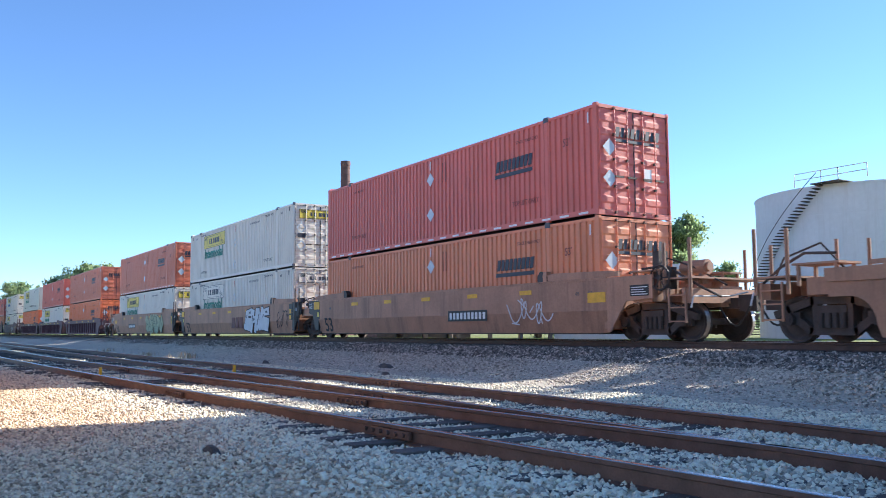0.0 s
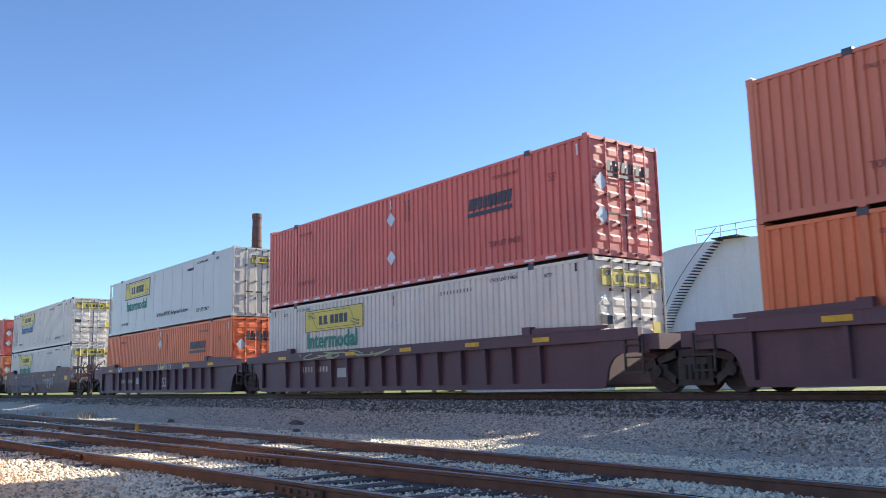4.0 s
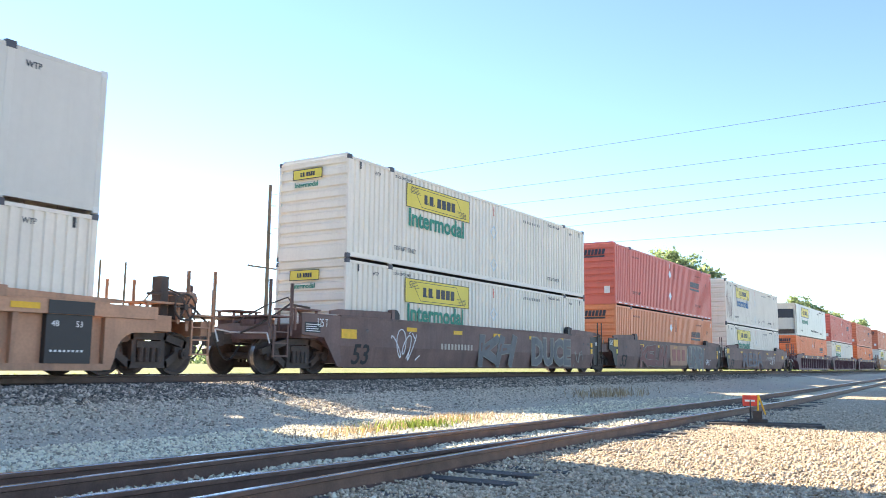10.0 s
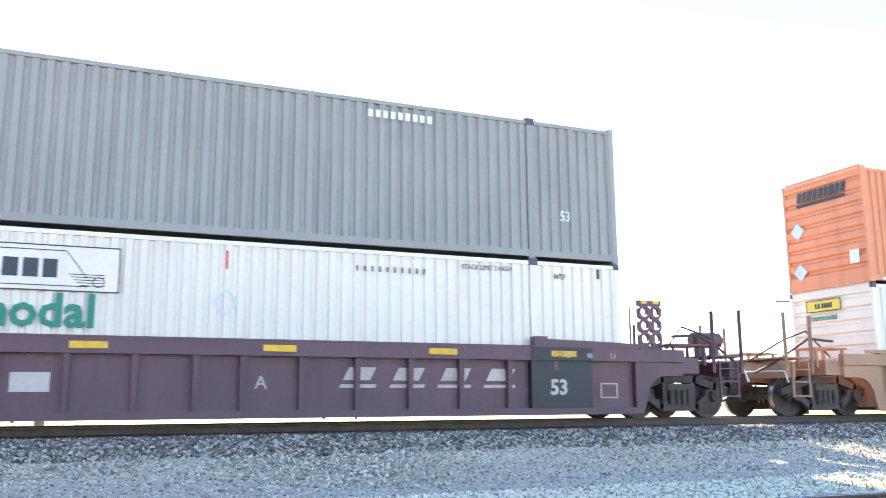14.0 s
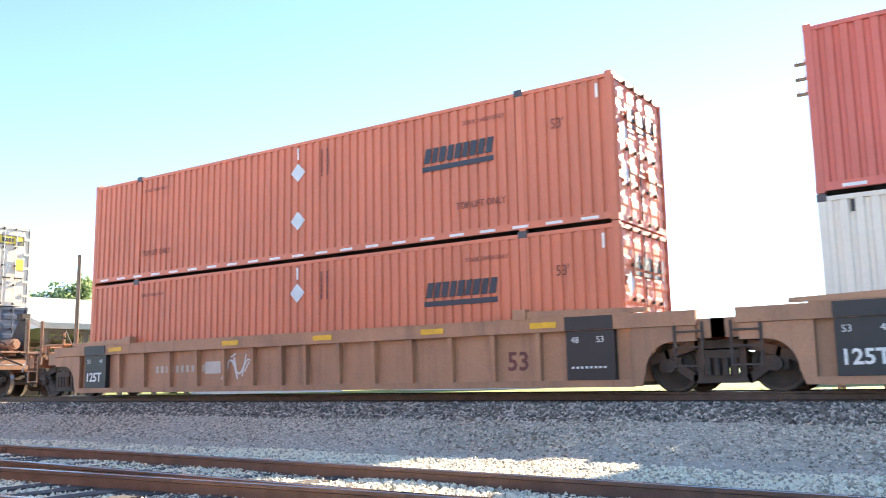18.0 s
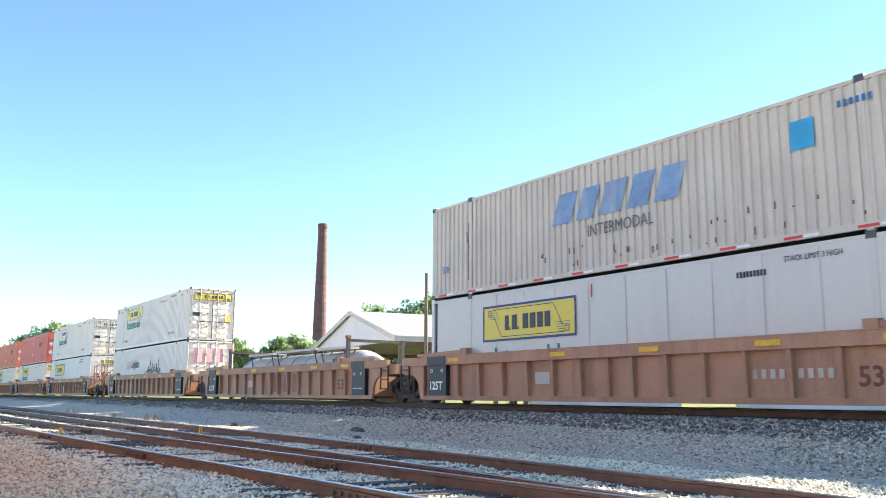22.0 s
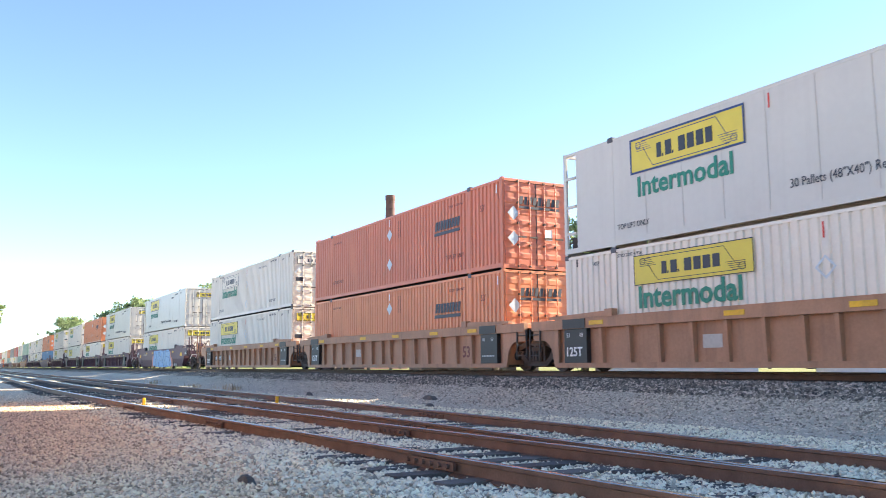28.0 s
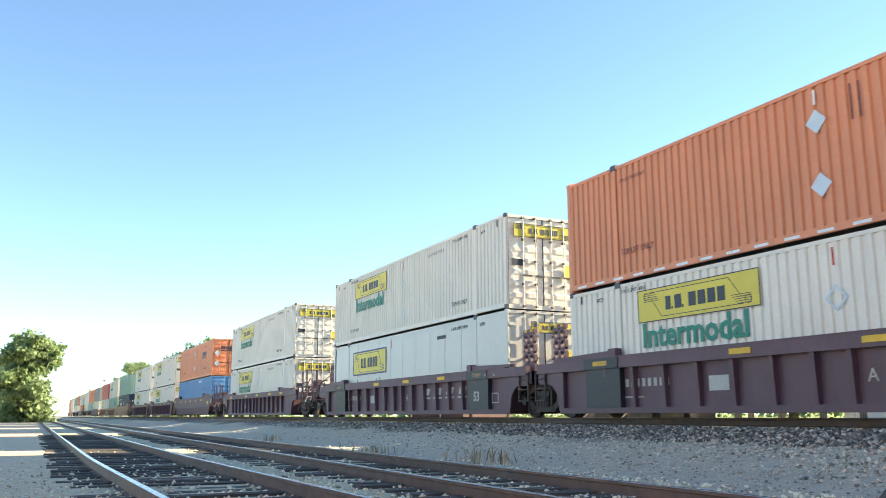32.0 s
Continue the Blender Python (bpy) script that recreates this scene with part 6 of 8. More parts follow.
def storage_tank():
    t = thing("storage_tank", "large white cylindrical storage tank with a spiral stair", "storage tank", at=polar(-30.9, 80, 0.1))
    r, h, n = 9.05, 11.85, 64
    wall = Shape().tube((0, 0, 0), (0, 0, h), r, n, caps=False)
    smooth(part("shell", wall, TANK_PAINT, t).data)
    roof = Shape()
    roof.v = [(0, 0, h + 0.5)] + [((r + 0.06) * math.cos(2 * math.pi * k / n), (r + 0.06) * math.sin(2 * math.pi * k / n), h) for k in range(n)]
    roof.f = [(0, k + 1, (k + 1) % n + 1) for k in range(n)]
    roof.m = [0] * n
    part("roof", roof, TANK_PAINT, t)
    for z in (2.4, 4.8, 7.2, 9.6):
        part("weld_band", Shape().tube((0, 0, z), (0, 0, z + 0.05), r + 0.012, n, caps=False), TANK_PAINT, t)
    part("rim", Shape().tube((0, 0, h - 0.12), (0, 0, h + 0.05), r + 0.05, n, caps=False), TANK_PAINT, t)
    stair = part("stair", Shape().box(-0.01, 0.01, -0.01, 0.01, 0, 0.02), STEEL, t, "steel stair winding up the shell")
    step = shared("tank_step", lambda: Shape().box(0, 0.85, -0.16, 0.16, 0, 0.07))
    for k in range(52):
        a = radians(209 + 71 * k / 51)
        z = 0.3 + k * 0.225
        part("step", step, STEEL, stair, at=Matrix.Translation((r * math.cos(a), r * math.sin(a), z)) @ Euler((0, 0, a)).to_matrix().to_4x4())
    rail = Shape()
    for k in range(0, 51, 3):
        a, b = radians(209 + 71 * k / 51), radians(209 + 71 * (k + 3) / 51)
        rail.tube(((r + 0.85) * math.cos(a), (r + 0.85) * math.sin(a), 1.3 + k * 0.225), ((r + 0.85) * math.cos(b), (r + 0.85) * math.sin(b), 1.3 + (k + 3) * 0.225), 0.03, 5)
    part("stair_rail", rail, STEEL, stair)
    top = radians(284)
    cx, cy = (r + 0.2) * math.cos(top), (r + 0.2) * math.sin(top)
    part("platform", Shape().box(cx - 1.0, cx + 1.4, cy - 0.9, cy + 0.9, h + 0.05, h + 0.12), STEEL, t)
    for x0, x1 in ((cx - 2.4, cx - 0.1), (cx - 0.1, cx + 1.3), (cx + 1.3, cx + 3.6)):
        g = Shape()
        for x in (x0, x1):
            g.tube((x, cy - 0.8, h), (x, cy - 0.8, h + 1.05), 0.035, 6)
        for z in (0.53, 1.03):
            g.tube((x0, cy - 0.8, h + z), (x1, cy - 0.8, h + z), 0.03, 6)
        part("guard_rail", g, GALV, t)
    return t


storage_tank()


def chimney():
    c = thing("chimney", "tall dark red brick chimney with a corbelled top", "chimney", at=polar(-64.2, 200, 0.1))
    n, rows = 20, 26
    z0, h = 0.0, 40.6
    for i in range(rows):
        a, b = i / rows, (i + 1) / rows
        part("brick_band", Shape().tube((0, 0, h * a), (0, 0, h * b - 0.16), 1.95 - 0.95 * a, n, 1.95 - 0.95 * b, caps=False).tube((0, 0, h * b - 0.16), (0, 0, h * b), 2.03 - 0.95 * b, n, 2.03 - 0.95 * b), BRICK, c)
    part("corbel", Shape().tube((0, 0, h - 1.4), (0, 0, h - 0.9), 1.02, n, 1.18).tube((0, 0, h - 0.9), (0, 0, h), 1.18, n, 1.15), BRICK, c, "wider corbelled brick cap")


chimney()


def gable_house(name, label, category, at, w, d, eave, ridge, wall, roof, ribs=0):
    """A plain building: four walls, a gabled roof with its overhang, openings."""
    t = thing(name, label, category, at=at)
    th = 0.2
    part("wall", Shape().box(-w / 2, w / 2, -d / 2, -d / 2 + th, 0, eave), wall, t)
    part("wall", Shape().box(-w / 2, w / 2, d / 2 - th, d / 2, 0, eave), wall, t)
    for sx in (-1, 1):
        a, b = sorted((sx * w / 2, sx * (w / 2 - th)))
        part("gable_wall", Shape().prism([(-d / 2 + th, 0), (d / 2 - th, 0), (d / 2 - th, eave), (0, ridge - 0.1), (-d / 2 + th, eave)], "x", a, b), wall, t)
    for sy in (-1, 1):
        pl = part("roof", Shape().prism([(sy * (d / 2 + 0.5), eave - 0.1), (0, ridge), (0, ridge + 0.12), (sy * (d / 2 + 0.5), eave + 0.05)], "x", -w / 2 - 0.5, w / 2 + 0.5), roof, t)
        for k in range(ribs):
            x = -w / 2 + (k + 0.5) * w / ribs
            part("roof_rib", Shape().prism([(sy * (d / 2 + 0.5), eave + 0.05), (0, ridge + 0.12), (0, ridge + 0.16), (sy * (d / 2 + 0.5), eave + 0.09)], "x", x - 0.03, x + 0.03), roof, pl)
    return t


def open_shed():
    """An open-sided shed: a white gable over posts, and a pale ribbed roof."""
    t = thing("open_shed", "open-sided shed with a white gable and a pale ribbed metal roof", "shed", at=pose(-65.3, 40.9, 0.15, 0, 0, 82))
    w, d, eave, ridge = 11.7, 19.8, 5.3, 7.95
    for sy in (-1, 1):
        pl = part("roof", Shape().prism([(sy * (d / 2 + 0.5), eave - 0.13), (0, ridge), (0, ridge + 0.1), (sy * (d / 2 + 0.5), eave)], "x", -w / 2 - 0.4, w / 2 + 0.4), ROOF_METAL, t)
        rib = shared(("shed_rib", sy), lambda: Shape().prism([(sy * (d / 2 + 0.5), eave), (0, ridge + 0.1), (0, ridge + 0.125), (sy * (d / 2 + 0.5), eave + 0.025)], "x", -0.025, 0.025))
        for k in range(24):
            part("roof_rib", rib, ROOF_METAL, pl, at=(-w / 2 - 0.2 + k * (w + 0.4) / 23, 0, 0))
        part("fascia", Shape().box(-w / 2 - 0.4, w / 2 + 0.4, sy * (d / 2 + 0.5) - 0.03, sy * (d / 2 + 0.5) + 0.03, eave - 0.42, eave - 0.14), TRIM, t)
        for k in range(5):
            x = -w / 2 + 0.3 + k * (w - 0.6) / 4
            part("post", Shape().box(x - 0.14, x + 0.14, sy * d / 2 - 0.14, sy * d / 2 + 0.14, 0, eave - 0.05), WOOD_POLE, t)
        part("eave_beam", Shape().box(-w / 2 + 0.02, w / 2 - 0.02, sy * d / 2 - 0.09, sy * d / 2 + 0.09, eave - 0.75, eave - 0.4), WOOD_POLE, t)
    for sx in (-1, 1):
        gable = part("gable_panel", Shape().prism([(-d / 2, eave - 0.35), (d / 2, eave - 0.35), (d / 2, eave + 0.0), (0, ridge - 0.02), (-d / 2, eave + 0.0)], "x", sx * w / 2 - 0.06, sx * w / 2 + 0.06), GABLE, t, "white boarded gable")
        for sy in (-1, 1):
            part("barge_board", Shape().prism([(sy * (d / 2 + 0.5), eave - 0.4), (0, ridge - 0.28), (0, ridge - 0.02), (sy * (d / 2 + 0.5), eave - 0.15)], "x", sx * (w / 2 + 0.36) - 0.03, sx * (w / 2 + 0.36) + 0.03), TRIM, gable)
    for k in range(4):
        x = -5 + 2.5 * k
        part("stacked_lumber", Shape().slab(x, x + 1.9, 2.5, 6.0, 0.0, 1.1 + 0.35 * (k % 3), 0.06), WOOD_POLE, t)


open_shed()
house = gable_house("gable_building", "long white building with a pale metal gable roof", "building", pose(-55.6, 54.7, 0.1, 0, 0, 45), 12.5, 7, 4.2, 6.5, GABLE, ROOF_METAL)
for k in range(4):
    wdw = part("window", Shape().box(-5.2 + 2.9 * k, -4.0 + 2.9 * k, -3.54, -3.46, 1.3, 2.5), LOGO_DARK, house, "dark window pane")
    part("window_frame", Shape().box(-5.3 + 2.9 * k, -3.9 + 2.9 * k, -3.56, -3.47, 1.2, 1.29).box(-5.3 + 2.9 * k, -3.9 + 2.9 * k, -3.56, -3.47, 2.51, 2.6), TRIM, wdw)
cottage = gable_house("small_house", "small white wooden house with a grey gable roof", "house", pose(*polar(-6.7, 75, 0.1), 0, 0, 90), 10, 8, 3.4, 6.4, TRIM, ROOF_METAL)
part("door", Shape().box(-5.03, -4.94, -0.5, 0.5, 0, 2.05), BARN, cottage, "red door")
for y in (-2.2, 1.6):
    part("window", Shape().box(-5.03, -4.95, y, y + 0.9, 1.0, 2.1), LOGO_DARK, cottage, "dark window pane")
gable_house("brick_building", "low red brick building among trees", "building", pose(*polar(-66.0, 170, 0.1), 0, 0, 10), 16, 10, 5.0, 6.4, BRICK, ROOF_METAL)

# road and kerb slabs beyond the track
part("far_road", Shape().box(-160, 160, 24.0, 29.5, 0.1, 0.24), CONCRETE, None, "pale concrete road beyond the track", kind="structure")
tagged(bpy.data.objects["far_road"], category="road")


# ---- trees ----
def tree_parts(t, h, seed, leaf=0.32, count=5200, mat=None, trunk_share=0.25, lean=0.0, width=None):
    """Tapered trunk that forks into rising limbs, twigs on them, and leaves gathered in uneven tufts with gaps between."""
    r = random.Random(seed)
    wood = Shape()
    tufts = []
    half = (width or h * 0.7) / 2

    def bent(p, q, rad, end, sides, n=3):
        """A limb in short crooked lengths; gives its joints."""
        pts = [p]
        for k in range(1, n + 1):
            u = k / n
            m = p.lerp(q, u)
            if k < n:
                m += Vector((r.uniform(-1, 1), r.uniform(-1, 1), r.uniform(-0.3, 0.9))) * (q - p).length * 0.09
            wood.tube(pts[-1], m, rad + (end - rad) * (k - 1) / n, sides, rad + (end - rad) * u, caps=False)
            pts.append(m)
        return pts

    leaders = []
    fork = bent(Vector((0, 0, -0.15)), Vector((lean * h, r.uniform(-0.2, 0.2), h * trunk_share)), h * 0.024, h * 0.018, 8, 2)[-1]
    for k in range(3):
        a = 2.09 * k + r.uniform(-0.5, 0.5)
        top = Vector((math.cos(a) * half * r.uniform(0.15, 0.4), math.sin(a) * half * r.uniform(0.15, 0.4), h * r.uniform(0.78, 0.93)))
        leaders.append(bent(fork, top, h * 0.014, h * 0.003, 6, 5))
        tufts.append((top, 1.0))
    for k in range(34):
        line = leaders[k % 3]
        u = r.uniform(0.0, 0.92) * (len(line) - 1)
        p = line[int(u)].lerp(line[min(int(u) + 1, len(line) - 1)], u % 1)
        z = h * (0.24 + 0.7 * ((k * 0.618) % 1)) * r.uniform(0.92, 1.05)
        z = max(z, p.z - 0.05 * h)
        e = max(0.12, 1 - ((z / h - 0.55) / 0.47) ** 2) ** 0.5
        a = k * 2.4 + r.uniform(-0.5, 0.5)
        d = half * e * r.uniform(0.6, 1.02)
        q = Vector((math.cos(a) * d, math.sin(a) * d, min(z, h * 0.98)))
        line2 = bent(p, q, h * 0.006, h * 0.0015, 5, 4)
        tufts.append((q, r.uniform(0.7, 1.2)))
        for m in line2[2:]:
            for _ in range(2):
                w = m + Vector((r.uniform(-1, 1), r.uniform(-1, 1), r.uniform(-0.4, 0.9))) * h * 0.085
                wood.tube(m, w, h * 0.0016, 4, h * 0.0007, caps=False)
                tufts.append((w, r.uniform(0.5, 1.05)))
    part("trunk", wood, BARK, t)
    g = np.random.default_rng(seed)
    pts = np.array([q[:] for q, _ in tufts])
    share = np.array([s for _, s in tufts])
    pick = g.choice(len(pts), count, p=share ** 2 / (share ** 2).sum())
    size = h * 0.034
    c = pts[pick] + g.normal(0, 1, (count, 3)) * np.array([size, size, size * 0.7]) * share[pick][:, None]
    a = g.normal(0, 1, (count, 3))
    a /= np.linalg.norm(a, axis=1)[:, None]
    b = np.cross(a, g.normal(0, 1, (count, 3)))
    b /= np.linalg.norm(b, axis=1)[:, None]
    s = leaf * g.uniform(0.55, 1.3, count)[:, None]
    v = np.stack([c - a * s, c - b * s * 0.6, c + a * s, c + b * s * 0.6], 1).reshape(-1, 3)
    me = bpy.data.meshes.new("crown")
    me.from_pydata(v.tolist(), [], np.arange(4 * count).reshape(-1, 4).tolist())
    part("crown", me, mat or LEAF, t)


def clump(parent, name, centre, radii, n, leaf, mat, seed, label=""):
    """A loose uneven mass of leaves in a few overlapping lumps."""
    g = np.random.default_rng(seed)
    lumps = g.normal(0, 0.42, (9, 3))
    c = (lumps[g.integers(0, 9, n)] + g.normal(0, 0.26, (n, 3))) * np.array(radii) + np.array(centre)
    c[:, 2] = np.abs(c[:, 2])
    a = g.normal(0, 1, (n, 3))
    a /= np.linalg.norm(a, axis=1)[:, None]
    b = np.cross(a, g.normal(0, 1, (n, 3)))
    b /= np.linalg.norm(b, axis=1)[:, None]
    s = leaf * g.uniform(0.5, 1.3, n)[:, None]
    v = np.stack([c - a * s, c - b * s * 0.6, c + a * s, c + b * s * 0.6], 1).reshape(-1, 3)
    me = bpy.data.meshes.new(name)
    me.from_pydata(v.tolist(), [], np.arange(4 * n).reshape(-1, 4).tolist())
    return part(name, me, mat, parent, label)


def tree(label, at, h, seed, leaf=0.3, count=5200, mat=None, trunk_share=0.25, group="", width=None):
    t = thing("tree", label, "tree", at=at, group=group)
    tree_parts(t, h, seed, leaf, count, mat, trunk_share, 0.0, width)
    return t


tree("tall leafy green tree with open limbs", polar(-51.4, 89, 0.1), 16.9, 11, 0.19, 32000, trunk_share=0.15, width=9.4)
tree("green leafy tree beside a taller one", polar(-47.1, 91, 0.1), 14.9, 12, 0.17, 26000, LEAF_PALE, 0.14, width=7.4)
tree("round green tree near the storage tank", polar(-42.9, 96, 0.1), 13.4, 13, 0.18, 28000, trunk_share=0.13, width=9.5)
for k, t in enumerate([o for o in bpy.data.objects if o.name.split(".")[0] == "tree"]):
    clump(t, "low_foliage", (0, 0, 3.4), (4.2, 4.2, 3.0), 4500, 0.2, LEAF_PALE if k == 1 else LEAF, 60 + k)
shade_tree = tree("distant green shade tree beyond the train", polar(-76.6, 150, 0), 13.4, 14, 0.25, 10500, trunk_share=0.12, width=10, group="trees beyond the train")
for az, d, s, turn in ((-74.9, 150, 1.12, 260), (-73.0, 156, 1.0, 330), (-81.2, 165, 1.02, 70), (-78.0, 155, 1.0, 40), (-79.6, 160, 1.0, 120), (-83.5, 250, 1.1, 200), (-84.4, 270, 1.15, 310), (-65.6, 150, 0.86, 300), (-67.4, 152, 0.84, 20), (-69.0, 156, 0.84, 200), (-57.8, 115, 1.12, 77), (-59.4, 118, 1.02, 190), (-63.5, 150, 0.8, 160), (-56.0, 118, 0.98, 250), (-40.0, 120, 0.75, 10),
                       (73.6, 150, 1.6, 70), (65.6, 140, 1.2, 20), (75.2, 165, 1.2, 110), (80.0, 210, 1.3, 150), (81.3, 240, 1.15, 260), (83.2, 280, 1.2, 330), (64.3, 150, 0.95, 90)):
    copy_thing(shade_tree, Matrix.Translation(polar(az, d, 0)) @ pose(0, 0, 0, 0, 0, turn) @ Matrix.Scale(s, 4))
side_tree = tree("dense green tree at the yard's edge", (-150, 0.9, 0), 12.5, 21, 0.3, 15000, LEAF, 0.05, group="trees along the yard", width=8.0)
clump(side_tree, "low_foliage", (0, 0, 2.6), (3.4, 3.4, 2.6), 5000, 0.4, LEAF, 22)
for x, y, s in ((-185, 0.0, 1.0), (-230, -2, 1.05), (-280, -3, 1.15), (-165, -9, 0.9), (-340, -2, 1.3)):
    copy_thing(side_tree, Matrix.Translation((x, y, 0)) @ pose(0, 0, 0, 0, 0, x * 7 % 360) @ Matrix.Scale(s, 4))


def far_woods(name, label, spots, seed, h):
    """A far belt of woods: one uneven mass of leaf clumps."""
    g = np.random.default_rng(seed)
    vs = []
    for x, y, k in spots:
        n = 340
        c = np.stack([x + g.normal(0, 5.5, n), y + g.normal(0, 4.0, n), np.abs(g.normal(0.55, 0.28, n)) * h * k], 1)
        a = g.normal(0, 1, (n, 3))
        a /= np.linalg.norm(a, axis=1)[:, None]
        b = np.cross(a, g.normal(0, 1, (n, 3)))
        b /= np.linalg.norm(b, axis=1)[:, None]
        s = g.uniform(0.5, 1.3, n)[:, None]
        vs.append(np.stack([c - a * s, c - b * s * 0.7, c + a * s, c + b * s * 0.7], 1).reshape(-1, 3))
    v = np.concatenate(vs)
    me = bpy.data.meshes.new(name)
    me.from_pydata(v.tolist(), [], np.arange(len(v)).reshape(-1, 4).tolist())
    me.materials.append(LEAF)
    tagged(new(name, me), label, "woods", kind="stuff")


spots = []
for az in np.arange(-84, 86, 1.5):
    d = 330 + 60 * math.sin(az * 0.31) + (60 if abs(az) < 25 else 0)
    spots.append((*polar(az, d)[:2], 0.8 + 0.35 * math.sin(az * 1.7) * math.sin(az * 0.43)))
far_woods("distant_woods", "belt of distant green woods along the horizon", spots, 5, 9.0)


# ---- poles and wires ----
def pole(label, at, h, r, arms=(), lean=0.0):
    t = thing("utility_pole", label, "utility pole", at=at)
    part("shaft", Shape().tube((0, 0, -0.3), (lean, 0, h), r, 10, r * 0.7), WOOD_POLE, t)
    for z, w in arms:
        a = part("crossarm", Shape().box(-w / 2, w / 2, -0.06, 0.06, z - 0.06, z + 0.06), WOOD_POLE, t)
        for x in (-w / 2 + 0.1, -w / 4, w / 4, w / 2 - 0.1):
            part("insulator", Shape().tube((x, 0, z + 0.06), (x, 0, z + 0.22), 0.05, 6), PALE, a)
    return t


line_pole = pole("tall slender power pole with a crossarm", polar(45.6, 75, 0.1), 16.3, 0.2, ((9.0, 4.6),))
for z in (12.0, 14.5):
    part("standoff", Shape().tube((0, 0, z), (0.7, 0, z + 0.05), 0.05, 6), PALE, line_pole)
lamp_pole = pole("short timber pole with a floodlight", polar(48.1, 60, 0.1), 9.6, 0.2)
part("floodlight", Shape().slab(-0.75, -0.2, -0.25, 0.25, 8.3, 8.8, 0.08).tube((-0.2, 0, 8.55), (0.1, 0, 8.55), 0.06, 6), STEEL, lamp_pole, "dark floodlight head")
stub = pole("stout leaning timber pole cut off at the top", polar(-1.9, 40, 0.1), 10.3, 0.2, lean=-0.5)
part("pole_bracket", Shape().box(-0.72, 0.0, -0.15, 0.15, 9.2, 9.6), STEEL, stub)
pole("grey timber pole beside the open shed", polar(-57.15, 61, 0.1), 9.55, 0.16)
for az, d, h, arm in ((17.2, 60, 8.6, ()), (15.1, 60, 8.6, ()), (12.7, 75, 10.0, ()), (14.4, 75, 9.0, ()), (22.7, 80, 9.6, ()), (35.3, 60, 7.5, ()), (36.8, 60, 7.4, ()), (-6.9, 42, 8.4, ((7.8, 1.2), (7.2, 1.2))), (-3.4, 60, 8.4, ()), (-5.6, 60, 8.3, ())):
    pole("thin grey light mast beyond the track", polar(az, d, 0.1), h, 0.09, arm)


pole("tall power pole with stacked insulators", polar(-9.3, 40, 0.1), 15.0, 0.17, ((14.6, 1.6), (13.9, 1.6), (13.2, 1.6)))


def wire(a, b, sag, r=0.02):
    return Shape().path([Vector(a).lerp(Vector(b), k / 14) - Vector((0, 0, sag * 4 * (k / 14) * (1 - k / 14))) for k in range(15)], r, 5)


lines = thing("power_lines", "dark power lines strung beside the railway", "power lines", at=(0, 0, 0))
base = Vector(polar(45.6, 75, 0.1))
for dz, end_z in ((15.4, 21.9), (13.5, 18.6), (12.4, 16.6), (10.7, 16.2), (9.9, 15.2), (9.1, 12.2)):
    part("wire", wire(base + Vector((0, 0, dz)), (70, -40, end_z), 0.15, 0.012), WIRE, lines)


# ---- the yard ----
barn = thing("red_barn", "faded red barn with ribbed siding and cream corner trim", "building", at=pose(-8.48, 0.03, 0, 0, 0, -0.8))
long_wall = part("long_wall", Shape().box(-18, -0.02, -0.16, -0.032, 0, 3.78), BARN, barn)
course = shared("siding_course", lambda: Shape().prism([(-0.03, 0.0), (0.035, 0.0), (0.0, 0.07), (-0.03, 0.07)], "x", -18, -0.02))
for k in range(54):
    part("siding_course", course, SHEET, long_wall, at=(0, 0, 0.07 * k))
part("end_wall", Shape().prism([(-8, 0), (-0.2, 0), (-0.2, 3.8), (-4.1, 5.4), (-8, 3.8)], "x", -0.16, 0.0), TRIM, barn)
part("back_wall", Shape().box(-18, -0.2, -8.1, -8.0, 0, 3.8), BARN, barn)
part("off_end_wall", Shape().prism([(-8, 0), (-0.2, 0), (-0.2, 3.8), (-4.1, 5.4), (-8, 3.8)], "x", -18, -17.84), BARN, barn)
for x0, x1, y0, y1 in ((-0.018, 0.035, -0.075, 0.02), (0.0, 0.022, -0.13, -0.08), (0.0, 0.045, -0.2, -0.135)):
    part("corner_trim", Shape().slab(x0, x1, y0, y1, 0, 3.76, 0.008), TRIM, barn, "cream metal corner strip")
for y0, y1 in ((0.06, -4.1), (-8.4, -4.1)):
    slope = part("roof", Shape().prism([(y0, 3.8), (y1, 5.5), (y1, 5.58), (y0, 3.88)], "x", -18.3, 0.24), RUSTY, barn)
    part("rake_board", Shape().prism([(y0, 3.78), (y1, 5.48), (y1, 5.62), (y0, 3.92)], "x", 0.24, 0.28).prism([(y0 - 0.02, 3.76), (y1, 5.46), (y1, 5.48), (y0 - 0.02, 3.78)], "x", 0.02, 0.26), RUSTY, slope, "brown sheet rake board")
part("downpipe", Shape().path([(0.09, -0.34, 0.1), (0.09, -0.34, 3.5), (0.15, -0.22, 3.72)], 0.045, 8), GALV, barn)


